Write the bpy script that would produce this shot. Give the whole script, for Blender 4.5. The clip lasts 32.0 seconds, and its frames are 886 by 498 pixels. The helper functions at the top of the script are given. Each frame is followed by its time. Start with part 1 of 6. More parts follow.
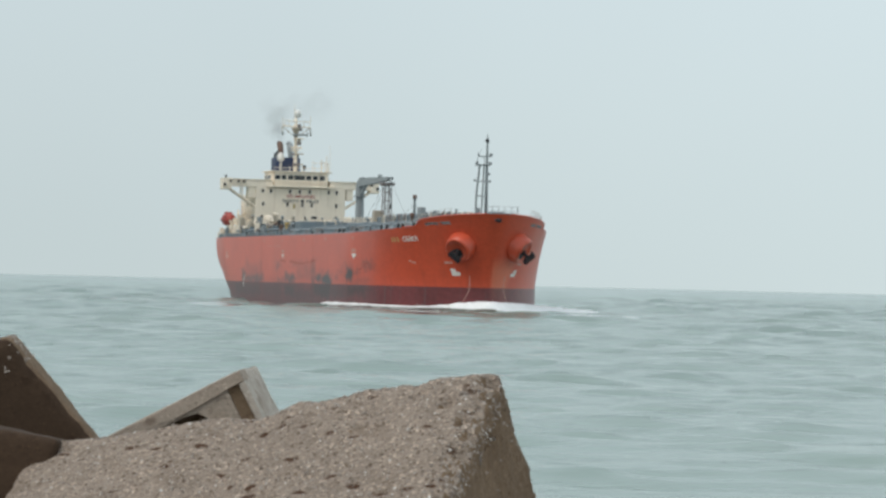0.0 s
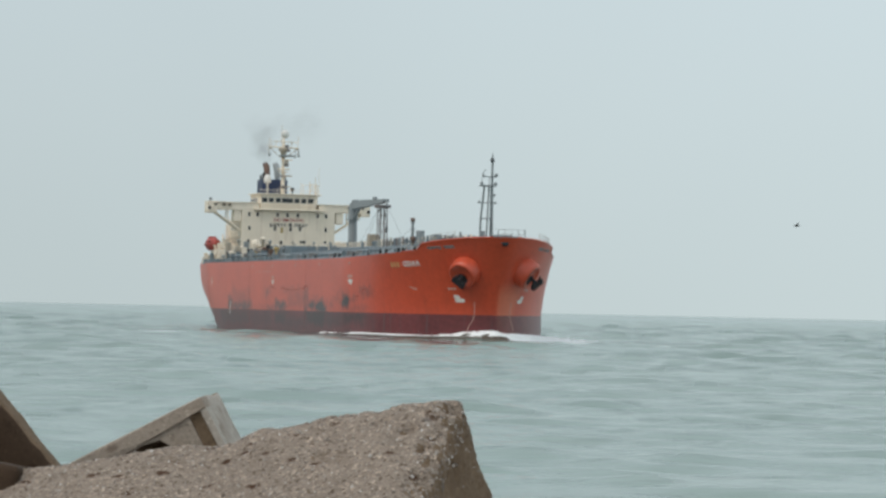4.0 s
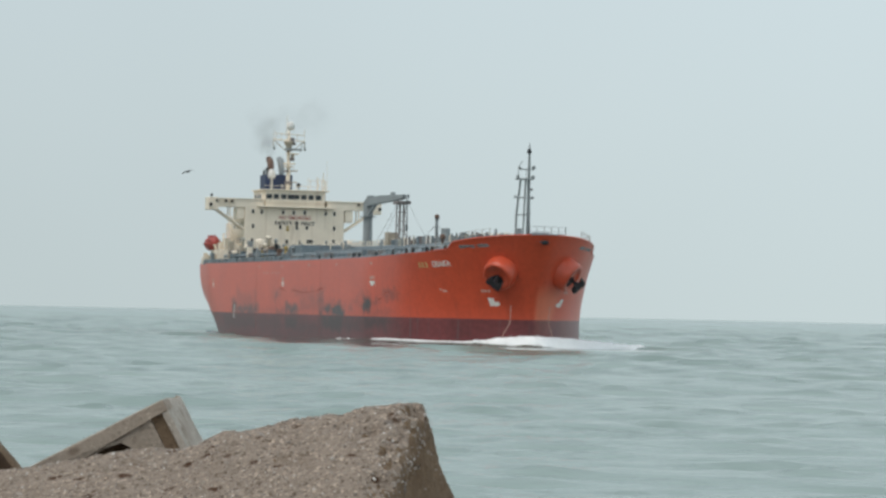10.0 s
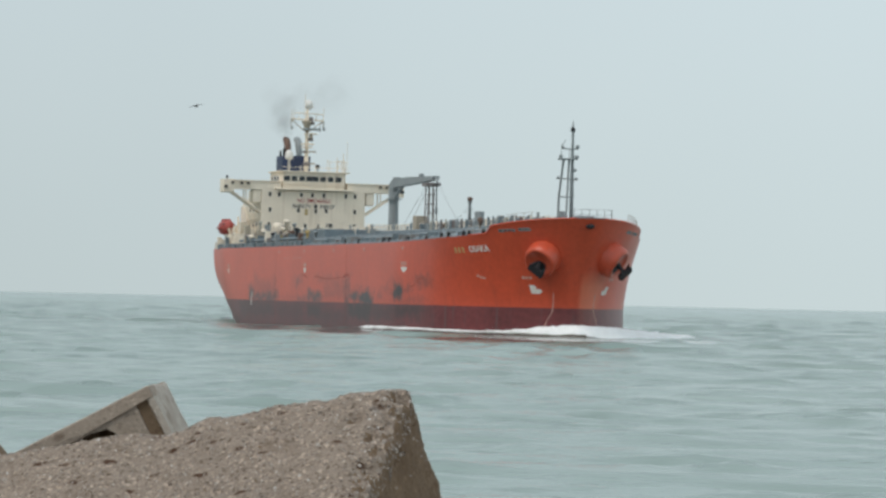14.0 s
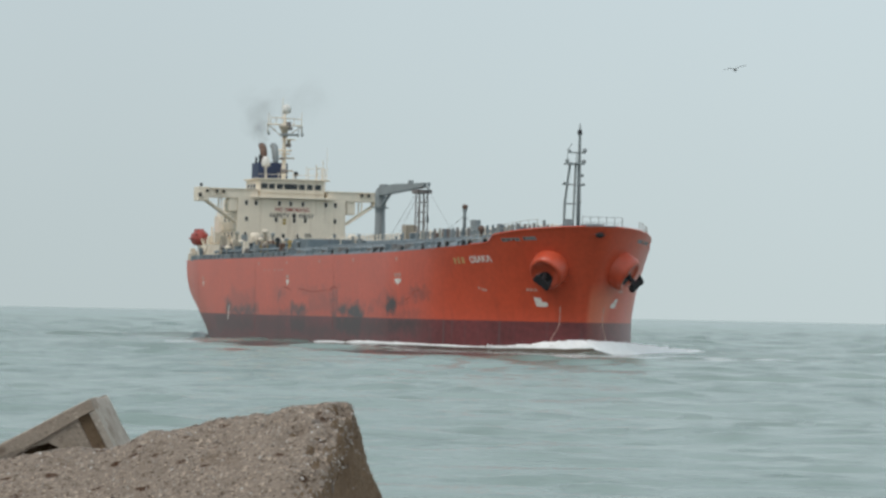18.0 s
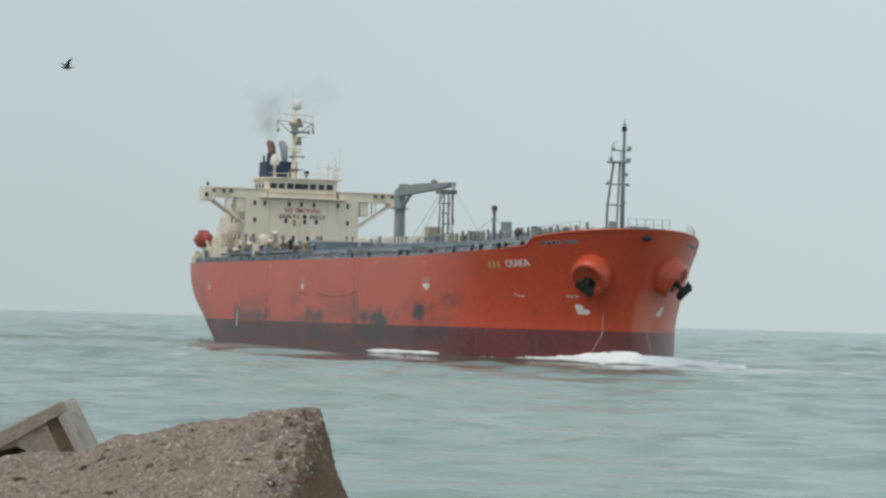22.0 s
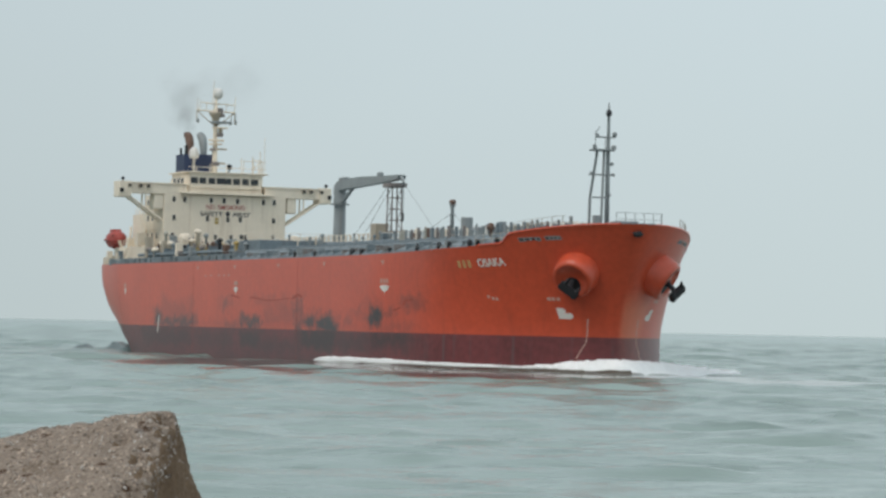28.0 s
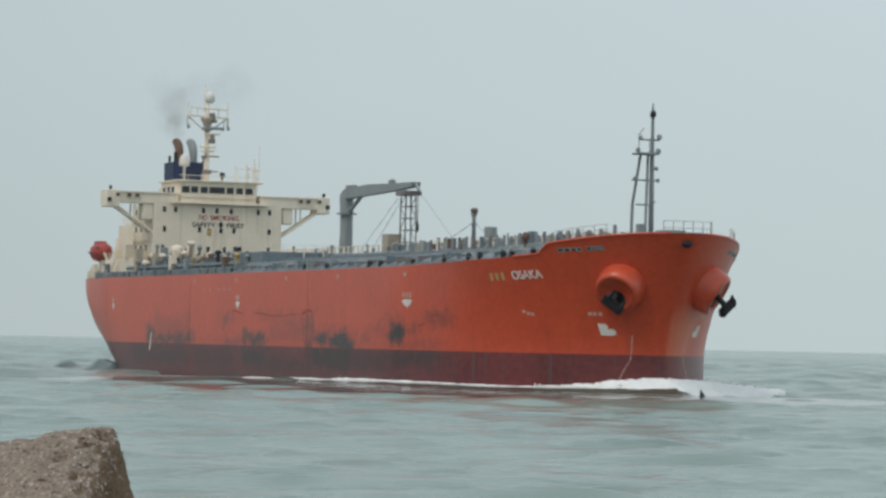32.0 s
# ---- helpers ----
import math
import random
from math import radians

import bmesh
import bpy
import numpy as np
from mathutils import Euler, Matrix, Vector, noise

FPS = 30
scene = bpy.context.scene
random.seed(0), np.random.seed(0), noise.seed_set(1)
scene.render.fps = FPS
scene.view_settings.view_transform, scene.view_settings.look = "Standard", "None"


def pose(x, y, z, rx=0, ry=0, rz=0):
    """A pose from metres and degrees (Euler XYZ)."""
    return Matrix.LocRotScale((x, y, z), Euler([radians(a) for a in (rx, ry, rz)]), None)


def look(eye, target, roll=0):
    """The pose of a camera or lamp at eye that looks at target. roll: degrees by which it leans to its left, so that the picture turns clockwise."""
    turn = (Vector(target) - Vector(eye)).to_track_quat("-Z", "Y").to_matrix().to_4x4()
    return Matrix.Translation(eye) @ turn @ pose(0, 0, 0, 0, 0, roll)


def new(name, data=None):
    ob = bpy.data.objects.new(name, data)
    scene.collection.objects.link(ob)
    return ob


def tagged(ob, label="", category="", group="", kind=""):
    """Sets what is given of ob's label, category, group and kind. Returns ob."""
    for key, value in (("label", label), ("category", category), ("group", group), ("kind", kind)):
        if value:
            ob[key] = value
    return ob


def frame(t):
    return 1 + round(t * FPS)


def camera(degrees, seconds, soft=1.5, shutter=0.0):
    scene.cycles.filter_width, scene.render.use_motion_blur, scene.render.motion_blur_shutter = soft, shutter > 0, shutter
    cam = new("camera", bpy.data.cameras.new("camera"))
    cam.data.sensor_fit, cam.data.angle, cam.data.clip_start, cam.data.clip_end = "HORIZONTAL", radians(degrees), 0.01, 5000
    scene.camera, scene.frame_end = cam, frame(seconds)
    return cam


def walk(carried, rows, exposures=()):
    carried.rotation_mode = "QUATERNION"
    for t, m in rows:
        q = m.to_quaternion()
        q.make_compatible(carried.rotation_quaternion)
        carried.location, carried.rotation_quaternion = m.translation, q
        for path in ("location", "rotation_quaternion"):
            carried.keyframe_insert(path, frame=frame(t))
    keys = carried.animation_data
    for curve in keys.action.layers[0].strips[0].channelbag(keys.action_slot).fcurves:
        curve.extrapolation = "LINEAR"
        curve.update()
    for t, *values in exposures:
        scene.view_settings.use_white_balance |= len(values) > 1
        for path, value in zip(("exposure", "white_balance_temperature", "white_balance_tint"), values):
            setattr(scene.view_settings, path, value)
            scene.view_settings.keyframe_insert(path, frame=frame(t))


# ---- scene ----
EYE = 5.42          # eye above the sea
DECK = 1.35         # the ship's own zero above the sea

cam = camera(16.714, 32.0, soft=2.75)
# seconds, turn to the right, tilt up, lean to the left, in degrees: a hand-held pan from one spot
LOOK = [
    (0, -2.693, 0.606, 1.351),
    (0.5, -2.444, 0.748, 1.465),
    (1, -2.231, 0.853, 1.520),
    (1.5, -2.124, 0.872, 1.525),
    (2, -2.237, 0.948, 1.551),
    (2.5, -2.250, 1.100, 1.512),
    (3, -2.149, 1.114, 1.373),
    (3.5, -2.044, 1.148, 1.302),
    (5.5, -1.754, 0.962, 0.871),
    (6, -1.680, 0.979, 0.765),
    (6.5, -1.605, 1.018, 0.949),
    (7, -1.510, 1.056, 0.929),
    (7.5, -1.506, 1.022, 0.944),
    (8, -1.596, 1.031, 1.025),
    (8.5, -1.563, 1.061, 1.040),
    (9, -1.495, 1.128, 1.081),
    (9.5, -1.371, 1.162, 1.136),
    (10, -1.261, 1.182, 1.219),
    (10.5, -1.159, 1.117, 1.169),
    (11, -1.098, 1.096, 1.090),
    (11.5, -1.073, 1.102, 1.009),
    (12, -1.010, 1.147, 1.097),
    (12.5, -0.883, 1.114, 1.228),
    (13, -0.902, 1.043, 1.239),
    (13.5, -1.008, 1.000, 1.355),
    (14, -0.984, 0.935, 1.329),
    (14.5, -0.867, 0.935, 1.222),
    (16.5, -0.441, 1.070, 1.411),
    (17, -0.343, 1.060, 1.276),
    (17.5, -0.141, 1.137, 1.228),
    (18, 0.110, 1.193, 1.185),
    (18.5, 0.211, 1.206, 1.240),
    (19, 0.219, 1.183, 1.214),
    (19.5, 0.239, 1.203, 1.156),
    (20, 0.315, 1.237, 1.108),
    (20.5, 0.362, 1.267, 1.267),
    (21, 0.550, 1.314, 1.387),
    (21.5, 0.620, 1.333, 1.477),
    (22, 0.678, 1.318, 1.554),
    (22.5, 0.757, 1.322, 1.552),
    (23, 0.910, 1.355, 1.534),
    (23.5, 1.142, 1.411, 1.506),
    (24, 1.349, 1.502, 1.464),
    (24.5, 1.583, 1.493, 1.468),
    (25, 1.803, 1.444, 1.492),
    (25.5, 2.023, 1.441, 1.516),
    (27.5, 3.197, 1.427, 1.345),
    (28, 3.442, 1.438, 1.267),
    (28.5, 3.588, 1.450, 1.381),
    (29, 3.674, 1.514, 1.365),
    (29.5, 3.879, 1.591, 1.467),
    (30, 4.005, 1.668, 1.446),
    (30.5, 4.171, 1.655, 1.371),
    (31, 4.316, 1.666, 1.318),
    (31.5, 4.463, 1.683, 1.213),
    (32, 4.565, 1.751, 1.177),
]
walk(cam, [(t, pose(0, 0, EYE, 90 + up, 0, -turn) @ pose(0, 0, 0, 0, 0, lean)) for t, turn, up, lean in LOOK],
     exposures=[(0, 0.21), (2, 0.22), (3, 0.09), (6, 0.1), (9, 0.12), (14, 0.12), (17, 0.13), (18, 0.03), (20, 0.0), (24, 0.02), (28, 0.04), (31, 0.06), (32, -0.09)])

# ---- light: flat overcast daylight over the sea ----
SUN_UP, SUN_AZ = 52, 232
world = bpy.data.worlds.new("overcast")
scene.world = world
world.use_nodes = True
wn, wl = world.node_tree.nodes, world.node_tree.links
wn.clear()
w_out = wn.new("ShaderNodeOutputWorld")
w_bg = wn.new("ShaderNodeBackground")
w_sky = wn.new("ShaderNodeTexSky")
w_sky.sky_type, w_sky.sun_disc = "NISHITA", False
w_sky.sun_elevation, w_sky.sun_rotation = radians(SUN_UP), radians(SUN_AZ)
w_sky.dust_density, w_sky.air_density = 6.0, 1.0
w_dim = wn.new("ShaderNodeVectorMath")
w_dim.operation = "SCALE"
w_dim.inputs["Scale"].default_value = 0.012
w_geo = wn.new("ShaderNodeTexCoord")
w_sep = wn.new("ShaderNodeSeparateXYZ")
w_ramp = wn.new("ShaderNodeValToRGB")
w_ramp.color_ramp.elements[0].position, w_ramp.color_ramp.elements[0].color = 0.0, (0.540, 0.626, 0.637, 1)
w_ramp.color_ramp.elements[1].position, w_ramp.color_ramp.elements[1].color = 1.0, (0.62, 0.68, 0.723, 1)
mid = w_ramp.color_ramp.elements.new(0.12)
mid.color = (0.565, 0.66, 0.694, 1)
w_noise = wn.new("ShaderNodeTexNoise")
w_noise.inputs["Scale"].default_value, w_noise.inputs["Detail"].default_value = 3.0, 3.0
w_mul = wn.new("ShaderNodeMapRange")
w_mul.inputs["To Min"].default_value, w_mul.inputs["To Max"].default_value = 0.93, 1.07
w_cloud = wn.new("ShaderNodeVectorMath")
w_cloud.operation = "SCALE"
w_add = wn.new("ShaderNodeVectorMath")
w_add.operation = "ADD"
wl.new(w_geo.outputs["Generated"], w_sep.inputs[0])
wl.new(w_sep.outputs["Z"], w_ramp.inputs[0])
wl.new(w_geo.outputs["Generated"], w_noise.inputs["Vector"])
wl.new(w_noise.outputs["Fac"], w_mul.inputs["Value"])
wl.new(w_ramp.outputs[0], w_cloud.inputs[0])
w_side = wn.new("ShaderNodeMapRange")   # the cloud is thinner, and so brighter, to the right
w_side.inputs["From Min"].default_value, w_side.inputs["From Max"].default_value = -0.6, 0.8
w_side.inputs["To Min"].default_value, w_side.inputs["To Max"].default_value = 0.80, 1.29
wl.new(w_sep.outputs["X"], w_side.inputs["Value"])
w_both = wn.new("ShaderNodeMath")
w_both.operation = "MULTIPLY"
wl.new(w_mul.outputs[0], w_both.inputs[0])
wl.new(w_side.outputs[0], w_both.inputs[1])
wl.new(w_both.outputs[0], w_cloud.inputs["Scale"])
wl.new(w_sky.outputs[0], w_dim.inputs[0])
wl.new(w_cloud.outputs[0], w_add.inputs[0])
wl.new(w_dim.outputs[0], w_add.inputs[1])
wl.new(w_add.outputs[0], w_bg.inputs["Color"])
w_bg.inputs["Strength"].default_value = 0.93
wl.new(w_bg.outputs[0], w_out.inputs[0])

sun = new("sun", bpy.data.lights.new("sun", "SUN"))
sun.data.energy, sun.data.angle, sun.data.color = 1.25, radians(30), (1.0, 0.97, 0.92)
sun.matrix_world = look((0, 0, 60), (0 - math.sin(radians(SUN_AZ)), 0 - math.cos(radians(SUN_AZ)), 60 - math.tan(radians(SUN_UP))))


# ---- materials ----
def mat(name, color, rough=0.6, metal=0.0, vary=0.12, scale=1.0, fine=12.0, bump=0.0, spec=0.5, streak=0.0, streak_color=(0.12, 0.05, 0.03)):
    """Paint, steel, concrete: a base colour that varies at two scales, with fine relief and, where asked, rust runs down it."""
    m = bpy.data.materials.new(name)
    m.use_nodes = True
    nd, ln = m.node_tree.nodes, m.node_tree.links
    b = nd["Principled BSDF"]
    b.inputs["Roughness"].default_value, b.inputs["Metallic"].default_value = rough, metal
    b.inputs["Specular IOR Level"].default_value = spec
    tc = nd.new("ShaderNodeTexCoord")
    a, c = nd.new("ShaderNodeTexNoise"), nd.new("ShaderNodeTexNoise")
    a.inputs["Scale"].default_value, a.inputs["Detail"].default_value = scale, 4
    c.inputs["Scale"].default_value, c.inputs["Detail"].default_value = fine, 5
    ln.new(tc.outputs["Object"], a.inputs["Vector"])
    ln.new(tc.outputs["Object"], c.inputs["Vector"])
    s = nd.new("ShaderNodeMath")
    s.operation = "ADD"
    ln.new(a.outputs["Fac"], s.inputs[0])
    ln.new(c.outputs["Fac"], s.inputs[1])
    r = nd.new("ShaderNodeMapRange")
    r.inputs["From Min"].default_value, r.inputs["From Max"].default_value = 0.6, 1.4
    r.inputs["To Min"].default_value, r.inputs["To Max"].default_value = 1 - vary, 1 + vary
    ln.new(s.outputs[0], r.inputs["Value"])
    v = nd.new("ShaderNodeVectorMath")
    v.operation = "SCALE"
    v.inputs[0].default_value = color
    ln.new(r.outputs[0], v.inputs["Scale"])
    last = v.outputs[0]
    if streak:
        mp = nd.new("ShaderNodeMapping")
        mp.inputs["Scale"].default_value = (1.3, 1.3, 0.09)
        ln.new(tc.outputs["Object"], mp.inputs["Vector"])
        w = nd.new("ShaderNodeTexNoise")
        w.inputs["Scale"].default_value, w.inputs["Detail"].default_value = 1.0, 6
        ln.new(mp.outputs[0], w.inputs["Vector"])
        k = nd.new("ShaderNodeMapRange")
        k.inputs["From Min"].default_value, k.inputs["From Max"].default_value = 0.55, 0.75
        k.inputs["To Max"].default_value = streak
        ln.new(w.outputs["Fac"], k.inputs["Value"])
        x = nd.new("ShaderNodeMix")
        x.data_type = "RGBA"
        ln.new(k.outputs[0], x.inputs["Factor"])
        ln.new(last, x.inputs["A"])
        x.inputs["B"].default_value = (*streak_color, 1)
        last = x.outputs["Result"]
    ln.new(last, b.inputs["Base Color"])
    if bump:
        h = nd.new("ShaderNodeBump")
        h.inputs["Strength"].default_value, h.inputs["Distance"].default_value = 0.6, bump
        ln.new(c.outputs["Fac"], h.inputs["Height"])
        ln.new(h.outputs[0], b.inputs["Normal"])
    return m


def hull_paint(name, color, boot):
    """Weathered red ship paint: plate seams, rust runs and black fender scuffs along the side."""
    m = mat(name, color, 0.4 if boot else 0.36, 0, 0.38 if boot else 0.14, 0.12, 1.5, 0.01, 0.5, 0.16 if not boot else 0.7, (0.11, 0.075, 0.075) if boot else (0.10, 0.035, 0.025))
    nd, ln = m.node_tree.nodes, m.node_tree.links
    b = nd["Principled BSDF"]
    b.inputs["Coat Weight"].default_value, b.inputs["Coat Roughness"].default_value = (0.14 if boot else 0.2), 0.3
    src = b.inputs["Base Color"].links[0].from_socket
    tc = next(n for n in nd if n.type == "TEX_COORD")
    sep = nd.new("ShaderNodeSeparateXYZ")
    ln.new(tc.outputs["Object"], sep.inputs[0])

    def band(socket, lo, hi, soft):
        up, dn, mu = nd.new("ShaderNodeMapRange"), nd.new("ShaderNodeMapRange"), nd.new("ShaderNodeMath")
        up.inputs["From Min"].default_value, up.inputs["From Max"].default_value = lo - soft, lo + soft
        dn.inputs["From Min"].default_value, dn.inputs["From Max"].default_value = hi + soft, hi - soft
        mu.operation = "MULTIPLY"
        ln.new(socket, up.inputs["Value"])
        ln.new(socket, dn.inputs["Value"])
        ln.new(up.outputs[0], mu.inputs[0])
        ln.new(dn.outputs[0], mu.inputs[1])
        return mu.outputs[0]

    def times(p, q):
        mu = nd.new("ShaderNodeMath")
        mu.operation = "MULTIPLY"
        ln.new(p, mu.inputs[0])
        ln.new(q, mu.inputs[1])
        return mu.outputs[0]

    mp = nd.new("ShaderNodeMapping")
    mp.inputs["Scale"].default_value = (0.22, 0.3, 0.34)
    mp.inputs["Location"].default_value = (3.1, 0, 0.6)
    ln.new(tc.outputs["Object"], mp.inputs["Vector"])
    n1 = nd.new("ShaderNodeTexNoise")
    n1.inputs["Scale"].default_value, n1.inputs["Detail"].default_value, n1.inputs["Roughness"].default_value = 1.0, 7, 0.62
    ln.new(mp.outputs[0], n1.inputs["Vector"])
    th = nd.new("ShaderNodeMapRange")
    th.inputs["From Min"].default_value, th.inputs["From Max"].default_value, th.inputs["To Min"].default_value, th.inputs["To Max"].default_value = 0.30, 0.47, 0.3, 1.0
    ln.new(n1.outputs["Fac"], th.inputs["Value"])
    # where fenders and tugs have rubbed: station, height, half length, half height, depth of the stain
    wob, mv, sc, ad = nd.new("ShaderNodeTexNoise"), nd.new("ShaderNodeVectorMath"), nd.new("ShaderNodeVectorMath"), nd.new("ShaderNodeVectorMath")
    wob.inputs["Scale"].default_value, wob.inputs["Detail"].default_value, wob.inputs["Roughness"].default_value = 0.5, 6, 0.68
    mv.operation, sc.operation, ad.operation = "SUBTRACT", "MULTIPLY", "ADD"
    mv.inputs[1].default_value, sc.inputs[1].default_value = (0.5, 0.5, 0.5), (10.0, 0.0, 4.6)
    ln.new(tc.outputs["Object"], wob.inputs["Vector"])
    ln.new(wob.outputs["Color"], mv.inputs[0])
    ln.new(mv.outputs[0], sc.inputs[0])
    ln.new(sc.outputs[0], ad.inputs[0])
    ln.new(tc.outputs["Object"], ad.inputs[1])
    torn = nd.new("ShaderNodeSeparateXYZ")
    ln.new(ad.outputs[0], torn.inputs[0])
    RED_RUBS = ((53.2, 4.2, 1.9, 1.3, 1.0), (63.5, 3.6, 8.5, 0.9, 0.9), (69.3, 5.6, 0.6, 1.5, 0.6), (55.6, 6.2, 0.6, 1.4, 0.55), (61, 5.4, 6.5, 1.2, 0.3), (85, 6.2, 1.8, 0.8, 0.7), (95.8, 3.8, 4.6, 0.85, 1.0), (88, 3.3, 3.4, 0.5, 0.7),
                (115.4, 4.6, 1.4, 2.8, 0.85), (119.5, 4.0, 2.6, 0.9, 1.0), (126.2, 3.8, 3.6, 1.1, 1.2), (95, 3.3, 46, 0.3, 0.32), (134, 4.2, 0.9, 0.6, 0.7), (142.6, 4.9, 1.7, 1.1, 1.2), (141.6, 6.4, 1.0, 0.6, 0.6), (146.4, 5.4, 1.5, 0.4, 0.9), (152.4, 6.5, 2.4, 0.4, 0.8),
                (108, 5.0, 6.0, 1.4, 0.35), (104, 6.7, 8, 0.4, 0.4), (137.5, 5.2, 2.6, 0.4, 0.5), (148, 3.6, 5, 0.5, 0.4))
    BOOT_RUBS = ((57, 1.6, 13, 1.5, 0.7), (80, 1.4, 9, 1.4, 0.55), (96, 1.8, 5, 1.3, 0.9), (108, 0.8, 9, 1.1, 0.65), (115.5, 1.8, 1.4, 1.7, 0.7), (123, 1.9, 6.5, 1.4, 1.0), (136, 1.6, 5.5, 1.1, 0.7), (146.5, 2.2, 5.5, 1.0, 0.9), (90, -0.6, 55, 0.7, 0.5))
    rubbed = None
    for X, z, hx, hz, deep in (BOOT_RUBS if boot else RED_RUBS):
        one = times(band(torn.outputs["X"], X - 90 - hx, X - 90 + hx, 1.4), band(torn.outputs["Z"], z - hz, z + hz, 0.7))
        weigh = nd.new("ShaderNodeMath")
        weigh.operation, weigh.inputs[1].default_value = "MULTIPLY", 0.97 * deep
        ln.new(one, weigh.inputs[0])
        one = weigh.outputs[0]
        if rubbed is None:
            rubbed = one
        else:
            mx = nd.new("ShaderNodeMath")
            mx.operation = "MAXIMUM"
            ln.new(rubbed, mx.inputs[0])
            ln.new(one, mx.inputs[1])
            rubbed = mx.outputs[0]
    mask = times(rubbed, th.outputs[0])
    x = nd.new("ShaderNodeMix")
    x.data_type = "RGBA"
    ln.new(mask, x.inputs["Factor"])
    ln.new(src, x.inputs["A"])
    x.inputs["B"].default_value = (0.048, 0.028, 0.028, 1) if boot else (0.042, 0.033, 0.034, 1)
    # skylight on the port cheek of the stem, put into the paint as paler colour
    pale = times(times(band(sep.outputs["X"], 83.6, 90, 0.6), band(sep.outputs["Z"], -3.0, 7.2, 1.2)), band(sep.outputs["Y"], 0.35, 9, 0.3))
    dim = nd.new("ShaderNodeMath")
    dim.operation, dim.inputs[1].default_value = "MULTIPLY", 0.16 if boot else 0.5
    ln.new(pale, dim.inputs[0])
    s = nd.new("ShaderNodeMix")
    s.data_type = "RGBA"
    ln.new(dim.outputs[0], s.inputs["Factor"])
    ln.new(x.outputs["Result"], s.inputs["A"])
    s.inputs["B"].default_value = (0.45, 0.2, 0.15, 1) if boot else (0.74, 0.27, 0.16, 1)
    ln.new(s.outputs["Result"], b.inputs["Base Color"])
    return m


RED = hull_paint("weathered_red_paint", (0.575, 0.083, 0.036), False)
BOOT = hull_paint("dark_red_boot_paint", (0.150, 0.031, 0.032), True)
CREAM = mat("cream_paint", (0.80, 0.705, 0.575), 0.5, 0, 0.1, 0.4, 3, 0, 0.4, 0.34, (0.30, 0.17, 0.08))
GREY = mat("blue_grey_deck_paint", (0.168, 0.208, 0.232), 0.55, 0, 0.34, 0.5, 4, 0, 0.4, 0.3, (0.12, 0.07, 0.05))
STEEL = mat("grey_mast_paint", (0.26, 0.285, 0.29), 0.5, 0, 0.12, 0.7, 5, 0, 0.4, 0.25, (0.13, 0.08, 0.06))
DARK = mat("black_opening", (0.012, 0.014, 0.017), 0.6, 0, 0.2, 1, 6)
GLASS = mat("dark_window_glass", (0.02, 0.025, 0.03), 0.08, 0, 0.1, 1, 6)
WHITE = mat("white_marking_paint", (0.72, 0.70, 0.66), 0.6, 0, 0.15, 1, 6, 0, 0.4, 0.25, (0.35, 0.12, 0.07))
PALE = mat("worn_pale_marking_paint", (0.56, 0.36, 0.30), 0.6, 0, 0.25, 1, 6)
BUFF = mat("faded_yellow_lettering", (0.50, 0.33, 0.14), 0.6, 0, 0.15, 1, 6)
BLACK = mat("black_lettering", (0.03, 0.03, 0.035), 0.6, 0, 0.1, 1, 6)
SIGNRED = mat("faded_red_lettering", (0.40, 0.10, 0.08), 0.6, 0, 0.1, 1, 6)
SCUFF = mat("dark_rubbed_paint", (0.36, 0.056, 0.03), 0.5, 0, 0.5, 1.2, 7)
NAVY = mat("navy_funnel_paint", (0.022, 0.035, 0.085), 0.5, 0, 0.2, 0.5, 4)
RUST = mat("rusty_exhaust_steel", (0.17, 0.105, 0.08), 0.75, 0.2, 0.3, 1.2, 8)
ORANGE = mat("faded_red_lifeboat_shell", (0.36, 0.062, 0.05), 0.5, 0, 0.35, 1.3, 6)
ANCHOR = mat("black_anchor_iron", (0.030, 0.030, 0.034), 0.6, 0.3, 0.2, 1, 6)
LATTICE = mat("rust_stained_grey_steel", (0.21, 0.185, 0.175), 0.6, 0, 0.3, 1.2, 7)
BUFFBOX = mat("dull_buff_paint", (0.40, 0.345, 0.27), 0.6, 0, 0.2, 0.8, 5)
TRUNK = mat("worn_blue_grey_plating", (0.155, 0.19, 0.21), 0.55, 0, 0.6, 0.3, 1.1, 0, 0.4, 0.75, (0.33, 0.34, 0.33))
RAIL = mat("worn_pale_rail_paint", (0.40, 0.385, 0.33), 0.6, 0, 0.3, 1.5, 8)
PIPE = mat("ochre_pipe_paint", (0.42, 0.30, 0.10), 0.5, 0, 0.2, 1, 6)
GULLW = mat("white_grey_feathers", (0.42, 0.42, 0.43), 0.8, 0, 0.1, 6, 40)
GULLD = mat("dark_brown_feathers", (0.085, 0.08, 0.08), 0.8, 0, 0.2, 6, 40)


